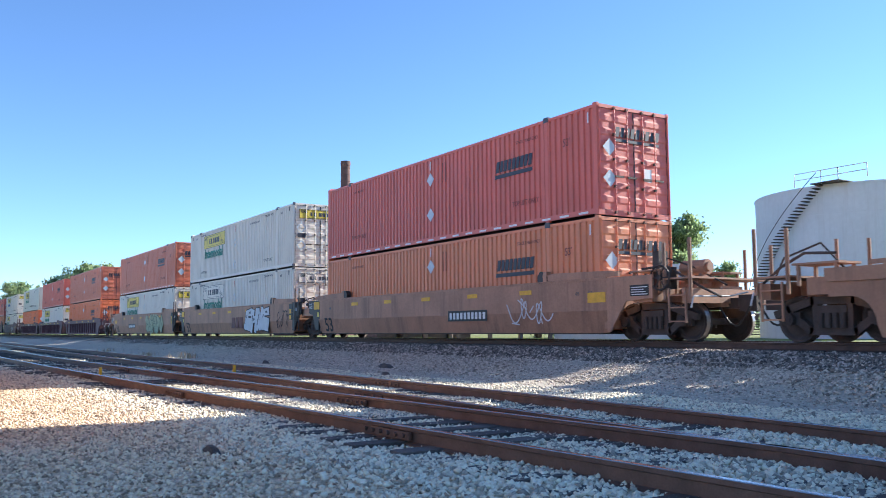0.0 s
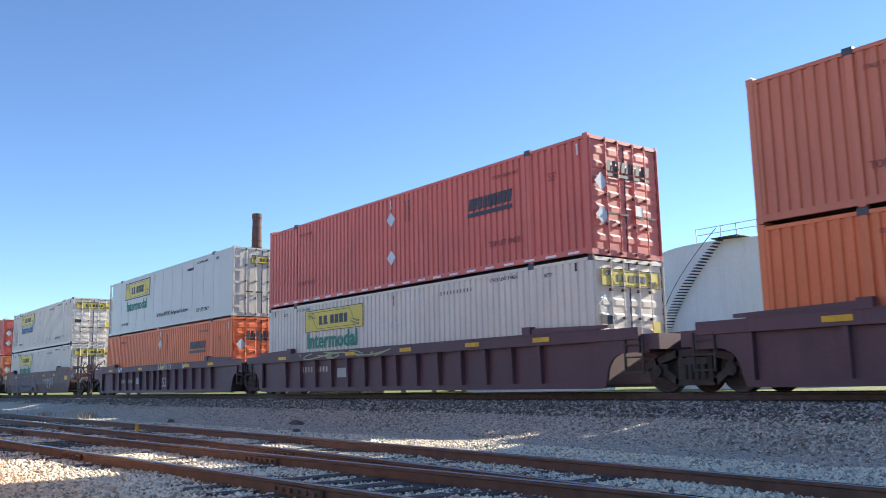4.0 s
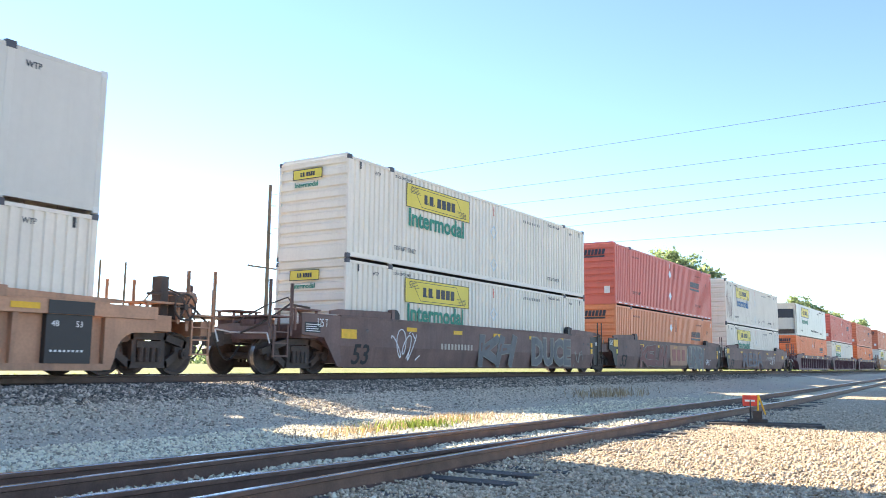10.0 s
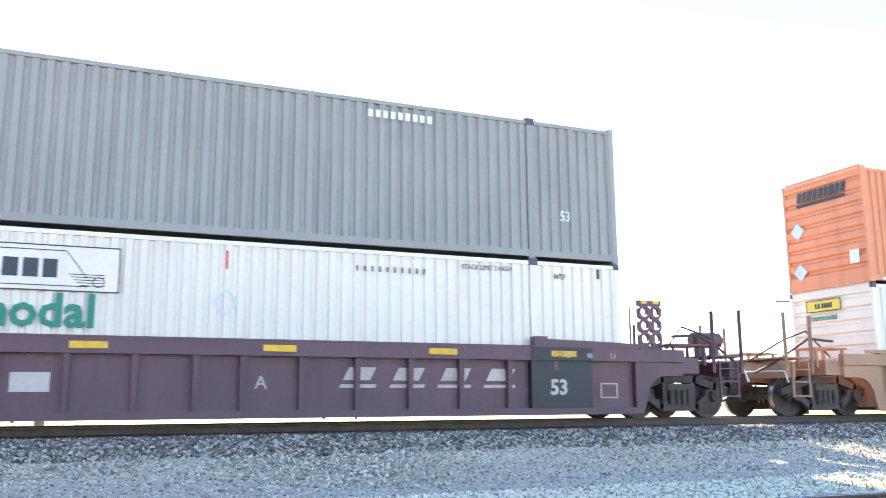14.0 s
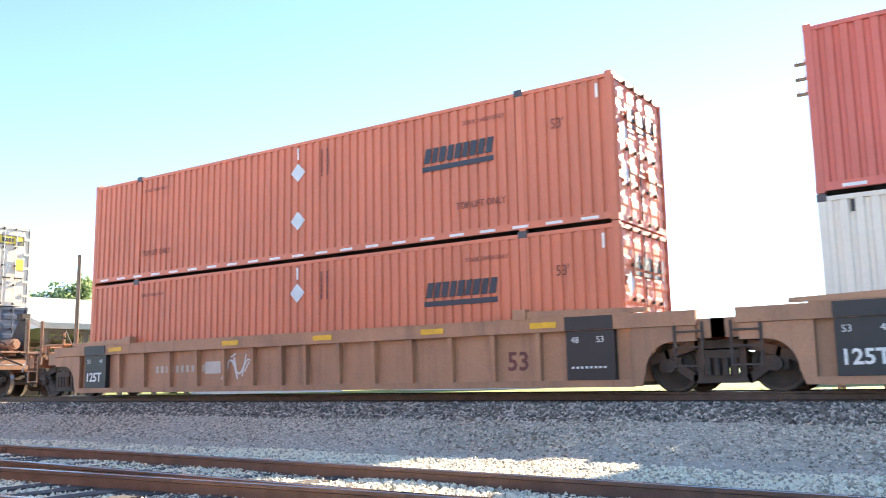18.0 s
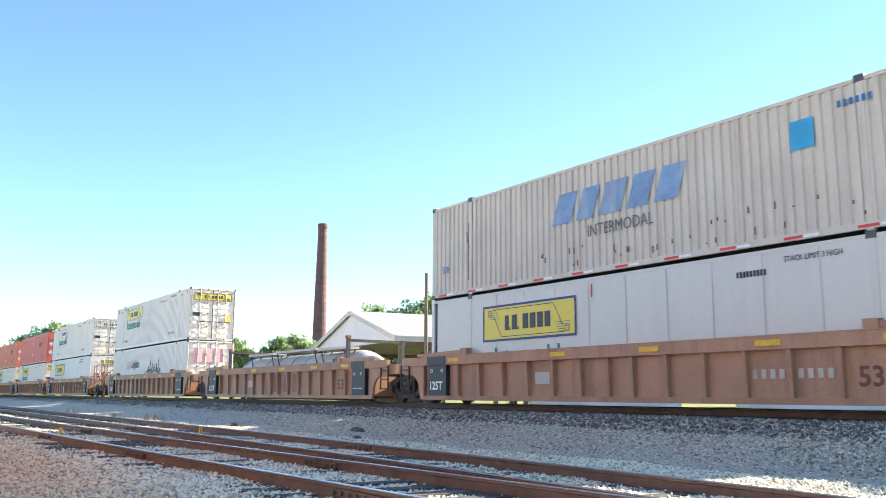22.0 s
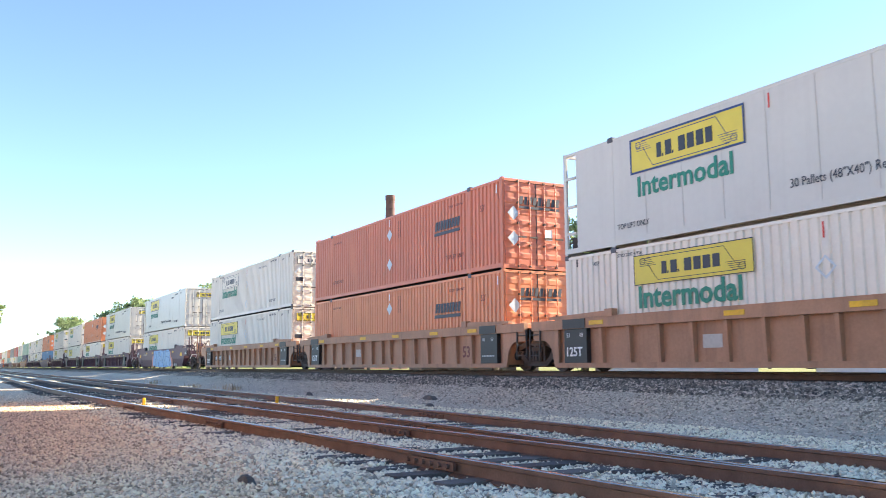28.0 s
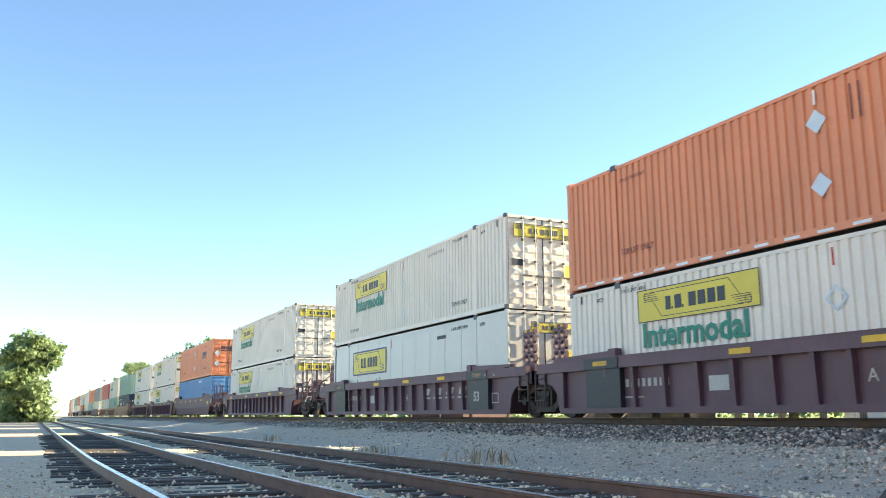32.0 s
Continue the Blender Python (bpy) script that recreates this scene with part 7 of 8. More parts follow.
def tuft(name, label, at, n, h, spread_xy, mat, seed, category="weeds", wide=0.012):
    """A clump of stalks and blades."""
    g = np.random.default_rng(seed)
    v, f = [], []
    for k in range(n):
        x, y = g.normal(0, spread_xy[0]), g.normal(0, spread_xy[1])
        hh = h * g.uniform(0.4, 1.15)
        lx, ly = g.normal(0, 0.3, 2) * hh
        a = g.uniform(0, 3.14)
        dx, dy = math.cos(a) * wide, math.sin(a) * wide
        i = len(v)
        v += [(x - dx, y - dy, -0.01), (x + dx, y + dy, -0.01), (x + lx * 0.4 + dx, y + ly * 0.4 + dy, hh * 0.6), (x + lx * 0.4 - dx, y + ly * 0.4 - dy, hh * 0.6), (x + lx, y + ly, hh)]
        f += [(i, i + 1, i + 2, i + 3), (i + 3, i + 2, i + 4)]
    me = bpy.data.meshes.new(name)
    me.from_pydata(v, [], f)
    me.materials.append(mat)
    ob = tagged(new(name, me), label, category, kind="stuff")
    ob.location = at
    return ob


tuft("weed_patch", "bright green weeds beside the sidings", (11.9, 8.15, 0.0), 380, 0.16, (0.6, 0.2), WEED, 31, wide=0.008)
tuft("dry_grass", "dry straw-coloured grass beside the sidings", (10.4, 8.2, 0.0), 260, 0.14, (0.6, 0.22), STRAW, 32, wide=0.006)
tuft("dry_grass", "dry straw-coloured grass beside the sidings", (13.4, 8.5, 0.0), 420, 0.17, (1.0, 0.22), STRAW, 30, wide=0.006)
tuft("dry_grass", "dry straw-coloured grass beside the sidings", (27.0, 10.9, 0.06), 260, 0.3, (1.4, 0.4), STRAW, 33)
tuft("dry_grass", "dry grass tuft by the far siding", (-38.0, 9.0, 0.0), 45, 0.24, (0.4, 0.25), STRAW, 34)
tuft("dry_grass", "dry grass tuft by the far siding", (-48.0, 9.3, 0.0), 45, 0.24, (0.4, 0.25), STRAW, 35)
tuft("dry_grass", "dry grass tuft by the far siding", (-33.5, 9.4, 0.0), 60, 0.3, (0.4, 0.3), STRAW, 36)
for label, x, y, radii, n, leaf, mat, seed in (
        ("brown half-dry bush at the foot of the barn", -19.0, 0.42, (0.34, 0.26, 0.3), 1100, 0.045, BUSH, 38),
        ("small leafy green weed at the foot of the barn", -12.8, 0.27, (0.16, 0.12, 0.15), 150, 0.055, WEED, 37),
        ("curled red-brown dead leaves at the foot of the barn", -7.55, 0.1, (0.3, 0.1, 0.08), 70, 0.06, SOIL_RED, 39)):
    low = thing("bush" if seed == 38 else "weed" if seed == 37 else "dead_leaves", label, "plant", at=(x, y, 0))
    clump(low, "leaves", (0, 0, radii[2] * 0.75), radii, n, leaf, mat, seed)
strip = tuft("grass_strip", "sunlit grass strip beyond the track", (0, 31.5, 0.15), 9000, 0.35, (70, 0.5), WEED, 300, "grass", wide=0.05)


def lump(s, seed):
    r = random.Random(seed)
    sh = Shape()
    sh.v = [(x * s[0] * r.uniform(0.7, 1.1), y * s[1] * r.uniform(0.7, 1.1), z * s[2]) for x, y, z in ((-1, -0.6, 0), (0, -1, 0), (1, -0.5, 0), (1, 0.6, 0), (0, 1, 0), (-1, 0.5, 0), (-0.6, -0.3, 0.9), (0.3, -0.5, 1), (0.6, 0.3, 0.85), (-0.3, 0.4, 1))]
    sh.f = [(0, 1, 7, 6), (1, 2, 7), (2, 3, 8, 7), (3, 4, 8), (4, 9, 8), (4, 5, 9), (5, 0, 6, 9), (6, 7, 8, 9)]
    sh.m = [0] * 8
    return sh


for x, y, s, k in ((-19.9, 10.8, (0.36, 0.16, 0.12), 1), (-7.5, 2.35, (0.19, 0.055, 0.065), 2), (-17.5, 9.5, (0.14, 0.1, 0.08), 3), (-26, 9.8, (0.2, 0.12, 0.1), 4)):
    tagged(part("dark_lump", lump(s, k), TIE, None, "charred dark lump lying on the gravel", at=(x, y, float(ground_height(x, y)))), category="debris")


def stake(x, y):
    t = thing("marker_stake", "short yellow marker stake beside the rail", "stake", at=(x, y, 0), group="yellow marker stakes")
    part("post", Shape().slab(-0.045, 0.045, -0.03, 0.03, -0.02, 0.24, 0.01), YELLOW, t)
    part("base", Shape().slab(-0.1, 0.1, -0.08, 0.08, -0.02, 0.05, 0.01), RAIL, t)


stake(-20.4, 6.9)
stake(-21.2, 3.98)


def switch_stand():
    s = thing("switch_stand", "low switch stand with a red target and yellow lever", "switch stand", at=pose(16.6, 3.75, 0.02, 0, 0, -75) @ Matrix.Scale(0.58, 4))
    part("base", Shape().slab(-0.3, 0.3, -0.2, 0.2, 0, 0.16, 0.03).box(-0.14, 0.14, -0.14, 0.14, 0.16, 0.42), STEEL, s)
    part("spindle", Shape().tube((-0.2, 0, 0.1), (-0.2, 0, 0.75), 0.025, 8), STEEL, s)
    tg = part("target", Shape().box(-0.43, 0.02, -0.012, 0.012, 0.56, 0.9), RED_MARK, s, "red rectangular target with a white bar")
    part("target_bar", Shape().box(-0.36, -0.06, -0.018, -0.013, 0.7, 0.76), PALE, tg)
    part("lever", Shape().tube((0.0, 0, 0.1), (0.05, 0, 0.92), 0.03, 8).tube((0.05, 0, 0.92), (0.25, 0, 0.3), 0.025, 8), YELLOW, s, "yellow throwing lever")
    part("tie", Shape().slab(-1.6, 1.9, -0.7, -0.45, -0.1, 0.05, 0.02).slab(-1.6, 1.9, 0.2, 0.45, -0.1, 0.05, 0.02), TIE, s)
    part("throw_rod", Shape().tube((-0.1, 0, 0.1), (-0.3, 1.8, 0.08), 0.03, 6), RAIL, s)


switch_stand()


# ---- the train ----
STROKES = {
    "S": [[(0.95, 0.82), (0.6, 1.0), (0.2, 0.9), (0.12, 0.66), (0.75, 0.45), (0.9, 0.2), (0.55, 0.0), (0.0, 0.08)]],
    "E": [[(0.95, 0.95), (0.5, 1.0), (0.1, 0.8), (0.45, 0.52), (0.8, 0.55)], [(0.45, 0.52), (0.1, 0.4), (0.1, 0.1), (0.5, 0.0), (1.0, 0.1)]],
    "L": [[(0.1, 1.0), (0.6, 0.95), (0.4, 0.5), (0.35, 0.1), (0.9, 0.05), (1.0, 0.35), (0.65, 0.4)]],
    "hook": [[(0.0, 0.1), (0.3, 1.0), (0.95, 0.85)], [(0.15, 0.45), (0.75, 0.6), (0.55, 0.05), (0.05, 0.15)]],
    "cup": [[(0.0, 1.0), (0.15, 0.15), (0.6, 0.0), (0.85, 0.35), (0.8, 1.0)], [(0.5, 0.85), (0.55, 0.35)]],
    "fork": [[(0.1, 0.0), (0.2, 0.95), (0.75, 1.0), (0.85, 0.7), (0.3, 0.5), (1.0, 0.0)]],
    "gate": [[(0.0, 0.0), (0.25, 1.0), (0.85, 0.95), (0.8, 0.0)], [(0.15, 0.5), (0.8, 0.55)]],
    "loop": [[(0.1, 0.2), (0.5, 1.0), (0.9, 0.5), (0.5, 0.05), (0.2, 0.5)]],
    "wedge": [[(0.0, 0.8), (0.6, 0.95), (0.2, 0.1), (0.95, 0.3)]],
    "bars": [[(0.1, 0.05), (0.25, 0.95)], [(0.5, 0.1), (0.55, 1.0)], [(0.85, 0.0), (0.9, 0.85)]],
    "bolt": [[(0.05, 0.9), (0.5, 1.0), (0.25, 0.5), (0.85, 0.55), (0.35, 0.0)], [(0.35, 0.0), (1.0, 0.05)]],
}


def fat(lines, w, y0, y1, step=0.00015):
    """Rounded brush strokes along the lines, each segment a hair behind the last."""
    s = Shape()
    k = 0
    for line in lines:
        for i, (x, z) in enumerate(line):
            k += 1
            s.prism([(x + w * math.cos(2 * math.pi * j / 10), z + w * math.sin(2 * math.pi * j / 10)) for j in range(10)], "y", y0 + step * k, y1)
            if i:
                d = Vector((x - line[i - 1][0], z - line[i - 1][1]))
                o = Vector((-d.y, d.x)).normalized() * w
                k += 1
                s.prism([(line[i - 1][0] - o.x, line[i - 1][1] - o.y), (x - o.x, z - o.y), (x + o.x, z + o.y), (line[i - 1][0] + o.x, line[i - 1][1] + o.y)], "y", y0 + step * k, y1)
    return s


def graffiti(parent, x, z, w, h, n, fill, edge, seed, y=-1.512, word=None, brush=0.13, rim=0.06, cloud=None):
    """Fat sprayed letters: a ragged cloud, a dark rim and the fill, letter by letter."""
    r = random.Random(seed)
    keys = word or [r.choice(("cup", "bolt", "loop", "wedge", "bars")) for _ in range(n)]
    n = len(keys)
    step = w / n
    if cloud:
        blobs = [[(x + r.uniform(0.0, 0.98) * w, z + h * r.uniform(0.05, 0.95))] for _ in range(5 * n)]
        c = Shape()
        for k, line in enumerate(blobs):
            q = fat([line], r.uniform(0.1, 0.3), y - 0.0005 - 0.00012 * k, y + 0.005)
            c.add(q.v, q.f)
        part("sprayed_cloud", c, cloud, parent)
    for k, key in enumerate(keys):
        wob = [r.uniform(-0.06, 0.06) for _ in range(4)]
        lines = [[(x + step * (k + 0.08 + 0.84 * (px + wob[0] * pz)), z + h * (0.08 + wob[1] + (0.84 + wob[2]) * pz)) for px, pz in line] for line in STROKES[key]]
        e = part("sprayed_outline", fat(lines, (brush + rim) * h, y - 0.0062, y + 0.004), edge, parent)
        part("sprayed_letter", fat(lines, brush * h, y - 0.0102, y - 0.004), fill, e)
        gleam = [[(px - 0.3 * brush * h, pz + 0.4 * brush * h) for px, pz in line[:2]] for line in lines]
        part("sprayed_gleam", fat(gleam, brush * h * 0.16, y - 0.0118, y - 0.006), edge if seed % 2 else SPRAY_WHITE, e)


WILD = {
    "F": [[(0.25, 0.0), (0.2, 0.9)], [(-0.1, 0.86), (1.1, 0.93)], [(0.2, 0.48), (0.85, 0.55)]],
    "N": [[(0.1, 0.05), (0.3, 0.95)], [(0.3, 0.95), (0.6, 0.12)], [(0.6, 0.12), (0.95, 1.0)]],
    "S": [[(1.05, 0.92), (0.2, 0.86)], [(0.25, 0.86), (0.1, 0.45)], [(0.1, 0.5), (1.0, 0.42)], [(0.95, 0.45), (0.9, 0.1)], [(0.95, 0.1), (-0.1, 0.16)]],
    "R": [[(-0.2, 0.78), (1.1, 0.05)], [(-0.1, 0.05), (0.65, 0.98)], [(0.62, 0.98), (1.05, 0.6)], [(1.05, 0.62), (0.4, 0.42)]],
    "U": [[(0.15, 1.0), (0.1, 0.15)], [(0.05, 0.14), (0.8, 0.1)], [(0.75, 0.08), (0.95, 0.95)]],
    "K": [[(0.25, 0.95), (0.15, 0.0)], [(0.2, 0.38), (1.0, 0.9)], [(0.3, 0.45), (1.05, 0.05)]],
    "H": [[(0.35, 0.95), (0.1, 0.0)], [(0.2, 0.5), (0.95, 0.58)], [(1.05, 1.0), (0.8, 0.0)]],
}


def slashes(lines, w, y0, y1, flare=1.25, step=0.0003):
    """Straight cut strokes with squared ends, a little wider where each begins."""
    s = Shape()
    for k, ((x0, z0), (x1, z1)) in enumerate(lines):
        d = Vector((x1 - x0, z1 - z0)).normalized()
        o = Vector((-d.y, d.x))
        a, b = Vector((x0, z0)) - d * w * 0.8, Vector((x1, z1)) + d * w * 0.8
        poly = [a - o * w * flare + d * w * 0.3, b - o * w, b + d * w * 0.35, b + o * w * 0.9, a + o * w * flare]
        s.prism([(p.x, p.y) for p in poly], "y", y0 - step * k, y1)
    return s


def wild_word(parent, word, x, z, w, h, fill, edge, inner, y=-1.512, brush=0.11, rim=0.035, shade=None):
    """Tall interlocking cut letters, each with its outline, its fill and a bright inner stroke."""
    step = w / len(word)
    for k, key in enumerate(word):
        lines = [[(x + step * (k + 0.02 + 1.06 * px), z + h * (0.1 + 0.8 * pz)) for px, pz in line] for line in WILD[key]]
        lift = 0.0014 * (k % 2)
        if shade:
            part("sprayed_shade", slashes([[(px + 0.09, pz - 0.07) for px, pz in line] for line in lines], (brush + rim) * h, y - 0.002 - lift, y + 0.005), shade, parent)
        e = part("sprayed_outline", slashes(lines, (brush + rim) * h, y - 0.005 - lift, y + 0.004), edge, parent)
        part("sprayed_letter", slashes(lines, brush * h, y - 0.009 - lift, y - 0.003), fill, e)
        part("sprayed_gleam", slashes([[(ax + 0.25 * (bx - ax), az + 0.25 * (bz - az)), (ax + 0.5 * (bx - ax), az + 0.5 * (bz - az))] for (ax, az), (bx, bz) in lines[:2]], brush * h * 0.3, y - 0.0115 - lift, y - 0.006), inner, e)


def paint_pool(points, y0, y1):
    """A soft-edged patch of paint: the outline rounded twice by cutting its corners."""
    for _ in range(3):
        points = [q for (ax, az), (bx, bz) in zip(points, points[1:] + points[:1]) for q in ((0.75 * ax + 0.25 * bx, 0.75 * az + 0.25 * bz), (0.25 * ax + 0.75 * bx, 0.25 * az + 0.75 * bz))]
    return Shape().prism(points, "y", y0, y1)


def violet_piece(c):
    """Lilac letters fading to purple on a hazy ground, beside a tan panel with a scrawl."""
    part("sprayed_base", paint_pool([(-7.0, 0.14), (-6.9, 1.0), (-6.3, 1.4), (-4.6, 1.25), (-3.2, 1.3), (-1.9, 1.46), (-1.5, 0.9), (-1.0, 0.6), (-0.8, 0.14)], -1.5125, -1.508), SPRAY_HAZE, c)
    wild_word(c, "FNSR", -6.55, 0.16, 4.75, 1.28, SPRAY_FADE, SPRAY_NIGHT, SPRAY_PINK, -1.513, 0.105, 0.024, SPRAY_NIGHT)
    part("tan_panel", Shape().box(-1.45, 0.95, -1.5135, -1.508, 0.24, 1.42), TAN, c, "faded tan panel")
    part("red_letter", glyph_bars(3, 0.5, 0.6, 0.16), PINK_FADED, c, at=(-1.1, -1.515, 0.62))
    part("stencil_panel", Shape().box(-0.8, 0.24, -1.5165, -1.513, 1.28, 1.42), TTX_OLD, c)
    hand_strokes(c, "NOR", -1.1, 0.38, 0.19, 0.2, -1.5165, 0.028, SPRAY_BLACK)
    for x, z, r in ((0.92, 1.2, 0.24), (0.72, 0.95, 0.09), (0.98, 0.98, 0.06), (0.12, 0.3, 0.08), (0.3, 0.22, 0.1)):
        drop = part("paint_drop", paint_pool([(x - r, z + 0.5 * r), (x - 0.2 * r, z + 0.7 * r), (x + r, z + 0.6 * r), (x + 0.5 * r, z - 0.6 * r), (x, z - r), (x - 0.6 * r, z - 0.5 * r)], -1.519, -1.51), SPRAY_ROYAL, c)
        part("gleam", paint_pool([(x - 0.2 * r, z), (x + 0.2 * r, z + 0.1 * r), (x + 0.15 * r, z - 0.25 * r), (x - 0.15 * r, z - 0.25 * r)], -1.5205, -1.515), SPRAY_SKY, drop)


def green_piece(c):
    """Tall green letters that turn dark towards the sill, with blue drops between them."""
    part("sprayed_base", paint_pool([(0.3, 0.12), (0.7, 0.55), (1.3, 0.66), (3.4, 0.62), (5.3, 0.66), (5.9, 0.62), (6.3, 0.35), (6.3, 0.12)], -1.5125, -1.508), SPRAY_MOSS, c)
    wild_word(c, "RUNH", 0.95, 0.16, 4.6, 1.3, SPRAY_DEEP, SPRAY_NIGHT, SPRAY_WHITE, -1.5135, 0.115, 0.025)
    for x, z, r in ((2.5, 1.42, 0.1), (2.95, 1.33, 0.1), (3.0, 1.1, 0.07), (4.38, 1.15, 0.13), (4.3, 0.85, 0.08), (5.35, 1.32, 0.2), (6.35, 0.28, 0.17)):
        part("paint_drop", paint_pool([(x - r, z + 0.4 * r), (x, z + r), (x + r, z + 0.3 * r), (x + 0.4 * r, z - 0.8 * r), (x - 0.5 * r, z - 0.7 * r)], -1.519, -1.51), SPRAY_ROYAL, c)
    hand_strokes(c, "GORN", 4.95, 1.25, 0.12, 0.17, -1.521, 0.015)
    hand_strokes(c, "CRX", 6.0, 0.42, 0.14, 0.2, -1.514, 0.014, SPRAY_SAGE)
    part("yellow_plate", Shape().box(6.18, 6.65, -1.514, -1.508, 0.84, 0.94), YELLOW, c)
    number_bars(c, 7.2, 1.12, 5, STENCIL, 0.11, 0.06, 0.03, -1.512)


HAND = {
    "N": [[(0, 0), (0.05, 1), (0.6, 0.05), (0.7, 1)]],
    "A": [[(0, 0), (0.4, 1), (0.75, 0)], [(0.15, 0.4), (0.65, 0.35)]],
    "F": [[(0.05, 0), (0.1, 1), (0.75, 0.95)]],
    "O": [[(0.4, 1), (0.1, 0.7), (0.1, 0.3), (0.4, 0), (0.7, 0.3), (0.72, 0.7), (0.4, 1)]],
    "C": [[(0.7, 0.9), (0.35, 1), (0.08, 0.6), (0.15, 0.15), (0.45, 0), (0.75, 0.15)]],
    "1": [[(0.1, 0.75), (0.45, 1), (0.4, 0)]],
    "8": [[(0.7, 0.85), (0.35, 1), (0.15, 0.75), (0.65, 0.35), (0.5, 0), (0.15, 0.1), (0.2, 0.4), (0.65, 0.7), (0.7, 0.85)]],
    "G": [[(0.75, 0.9), (0.35, 1), (0.05, 0.55), (0.2, 0.1), (0.6, 0), (0.75, 0.4), (0.45, 0.42)]],
    "R": [[(0.08, 0), (0.1, 0.95), (0.5, 1), (0.65, 0.75), (0.45, 0.55), (0.1, 0.5)], [(0.35, 0.52), (0.75, 0)]],
    "P": [[(0.1, 0), (0.08, 0.95), (0.5, 1), (0.68, 0.75), (0.5, 0.5), (0.1, 0.48)]],
    "H": [[(0.08, 0), (0.1, 1)], [(0.1, 0.5), (0.65, 0.55)], [(0.65, 0), (0.68, 1)]],
    "I": [[(0.4, 0), (0.42, 1)]],
    "X": [[(0.02, 0), (0.75, 1)], [(0.05, 1), (0.85, -0.1)]],
    "M": [[(0, 0), (0.1, 1), (0.4, 0.3), (0.7, 1), (0.8, 0)]],
}


def hand_strokes(parent, word, x, z, w, h, y, thick=0.02, mat=SPRAY_WHITE):
    """Thin letters sprayed by hand."""
    lines = [[(x + 1.28 * w * k + w * px + 0.08 * h * pz, z + h * pz + 0.03 * math.sin(2.1 * k)) for px, pz in line] for k, key in enumerate(word) for line in HAND[key]]
    part("sprayed_tag", fat(lines, thick, y - 0.008, y + 0.002), mat, parent)


def puffed_figure(parent, x, z, y):
    """A fat white sprayed letter of swollen lobes with a thin dark outline."""
    for k, (line, w) in enumerate(([[(0.3, 0.92), (0.36, 1.04)], 0.13], [[(0.68, 0.94), (0.7, 1.04)], 0.12], [[(0.28, 0.3), (0.34, 0.66), (0.5, 0.7)], 0.2], [[(0.72, 0.62), (0.82, 0.22)], 0.15], [[(0.42, 0.16), (0.46, 0.42)], 0.12], [[(0.64, 0.16), (0.62, 0.42)], 0.1])):
        pts = [[(x + a, z + b) for a, b in line]]
        e = part("sprayed_outline", fat(pts, w + 0.02, y - 0.004 - 0.006 * k, y + 0.002), SPRAY_NIGHT, parent)
        part("sprayed_letter", fat(pts, w, y - 0.007 - 0.006 * k, y + 0.002), SPRAY_CHALK, e)


def sprayed_oval(parent, x, z, y):
    s = [[(x + 0.26 * math.cos(2 * math.pi * k / 20), z + 0.32 * math.sin(2 * math.pi * k / 20)) for k in range(20)]]
    o = part("sprayed_oval", Shape().prism(s[0], "y", y - 0.004, y + 0.002), SPRAY_CHALK, parent)
    part("sprayed_outline", fat([s[0] + s[0][:1]], 0.012, y - 0.008, y + 0.002, 0.00005), SPRAY_NIGHT, o)
    scribble(o, x - 0.2, z - 0.12, 0.4, 0.3, SPRAY_NIGHT, 33, y - 0.005, 0.007, 30)


def big_word(c, x, z, what, size, stretch, fill, edge, y=-1.512, fat=0.06):
    """A large sprayed word: fat letters over a wider outline."""
    m = Matrix.Translation((x, y, z)) @ Matrix.Diagonal((stretch, 1, 1, 1))
    e = part("sprayed_outline", words(what, size, fat + 0.06), edge, c, at=m)
    part("sprayed_word", words(what, size, fat), fill, e, at=(0, -0.005, 0))


def faded_panel(c, x0, x1):
    """A tan panel with three faded red letter blocks."""
    p = part("faded_panel", Shape().box(x0, x1, -1.512, -1.505, 0.35, 1.42), TTX, c, "faded tan panel")
    for k in range(3):
        a = x0 + 0.35 + 0.82 * k
        part("red_block", Shape().box(a, a + 0.55, -1.518, -1.513, 0.6, 1.2), FADED, p)


white_group = "white ribbed containers"
orange_group = "orange and red containers"
TEMPLATE = {}


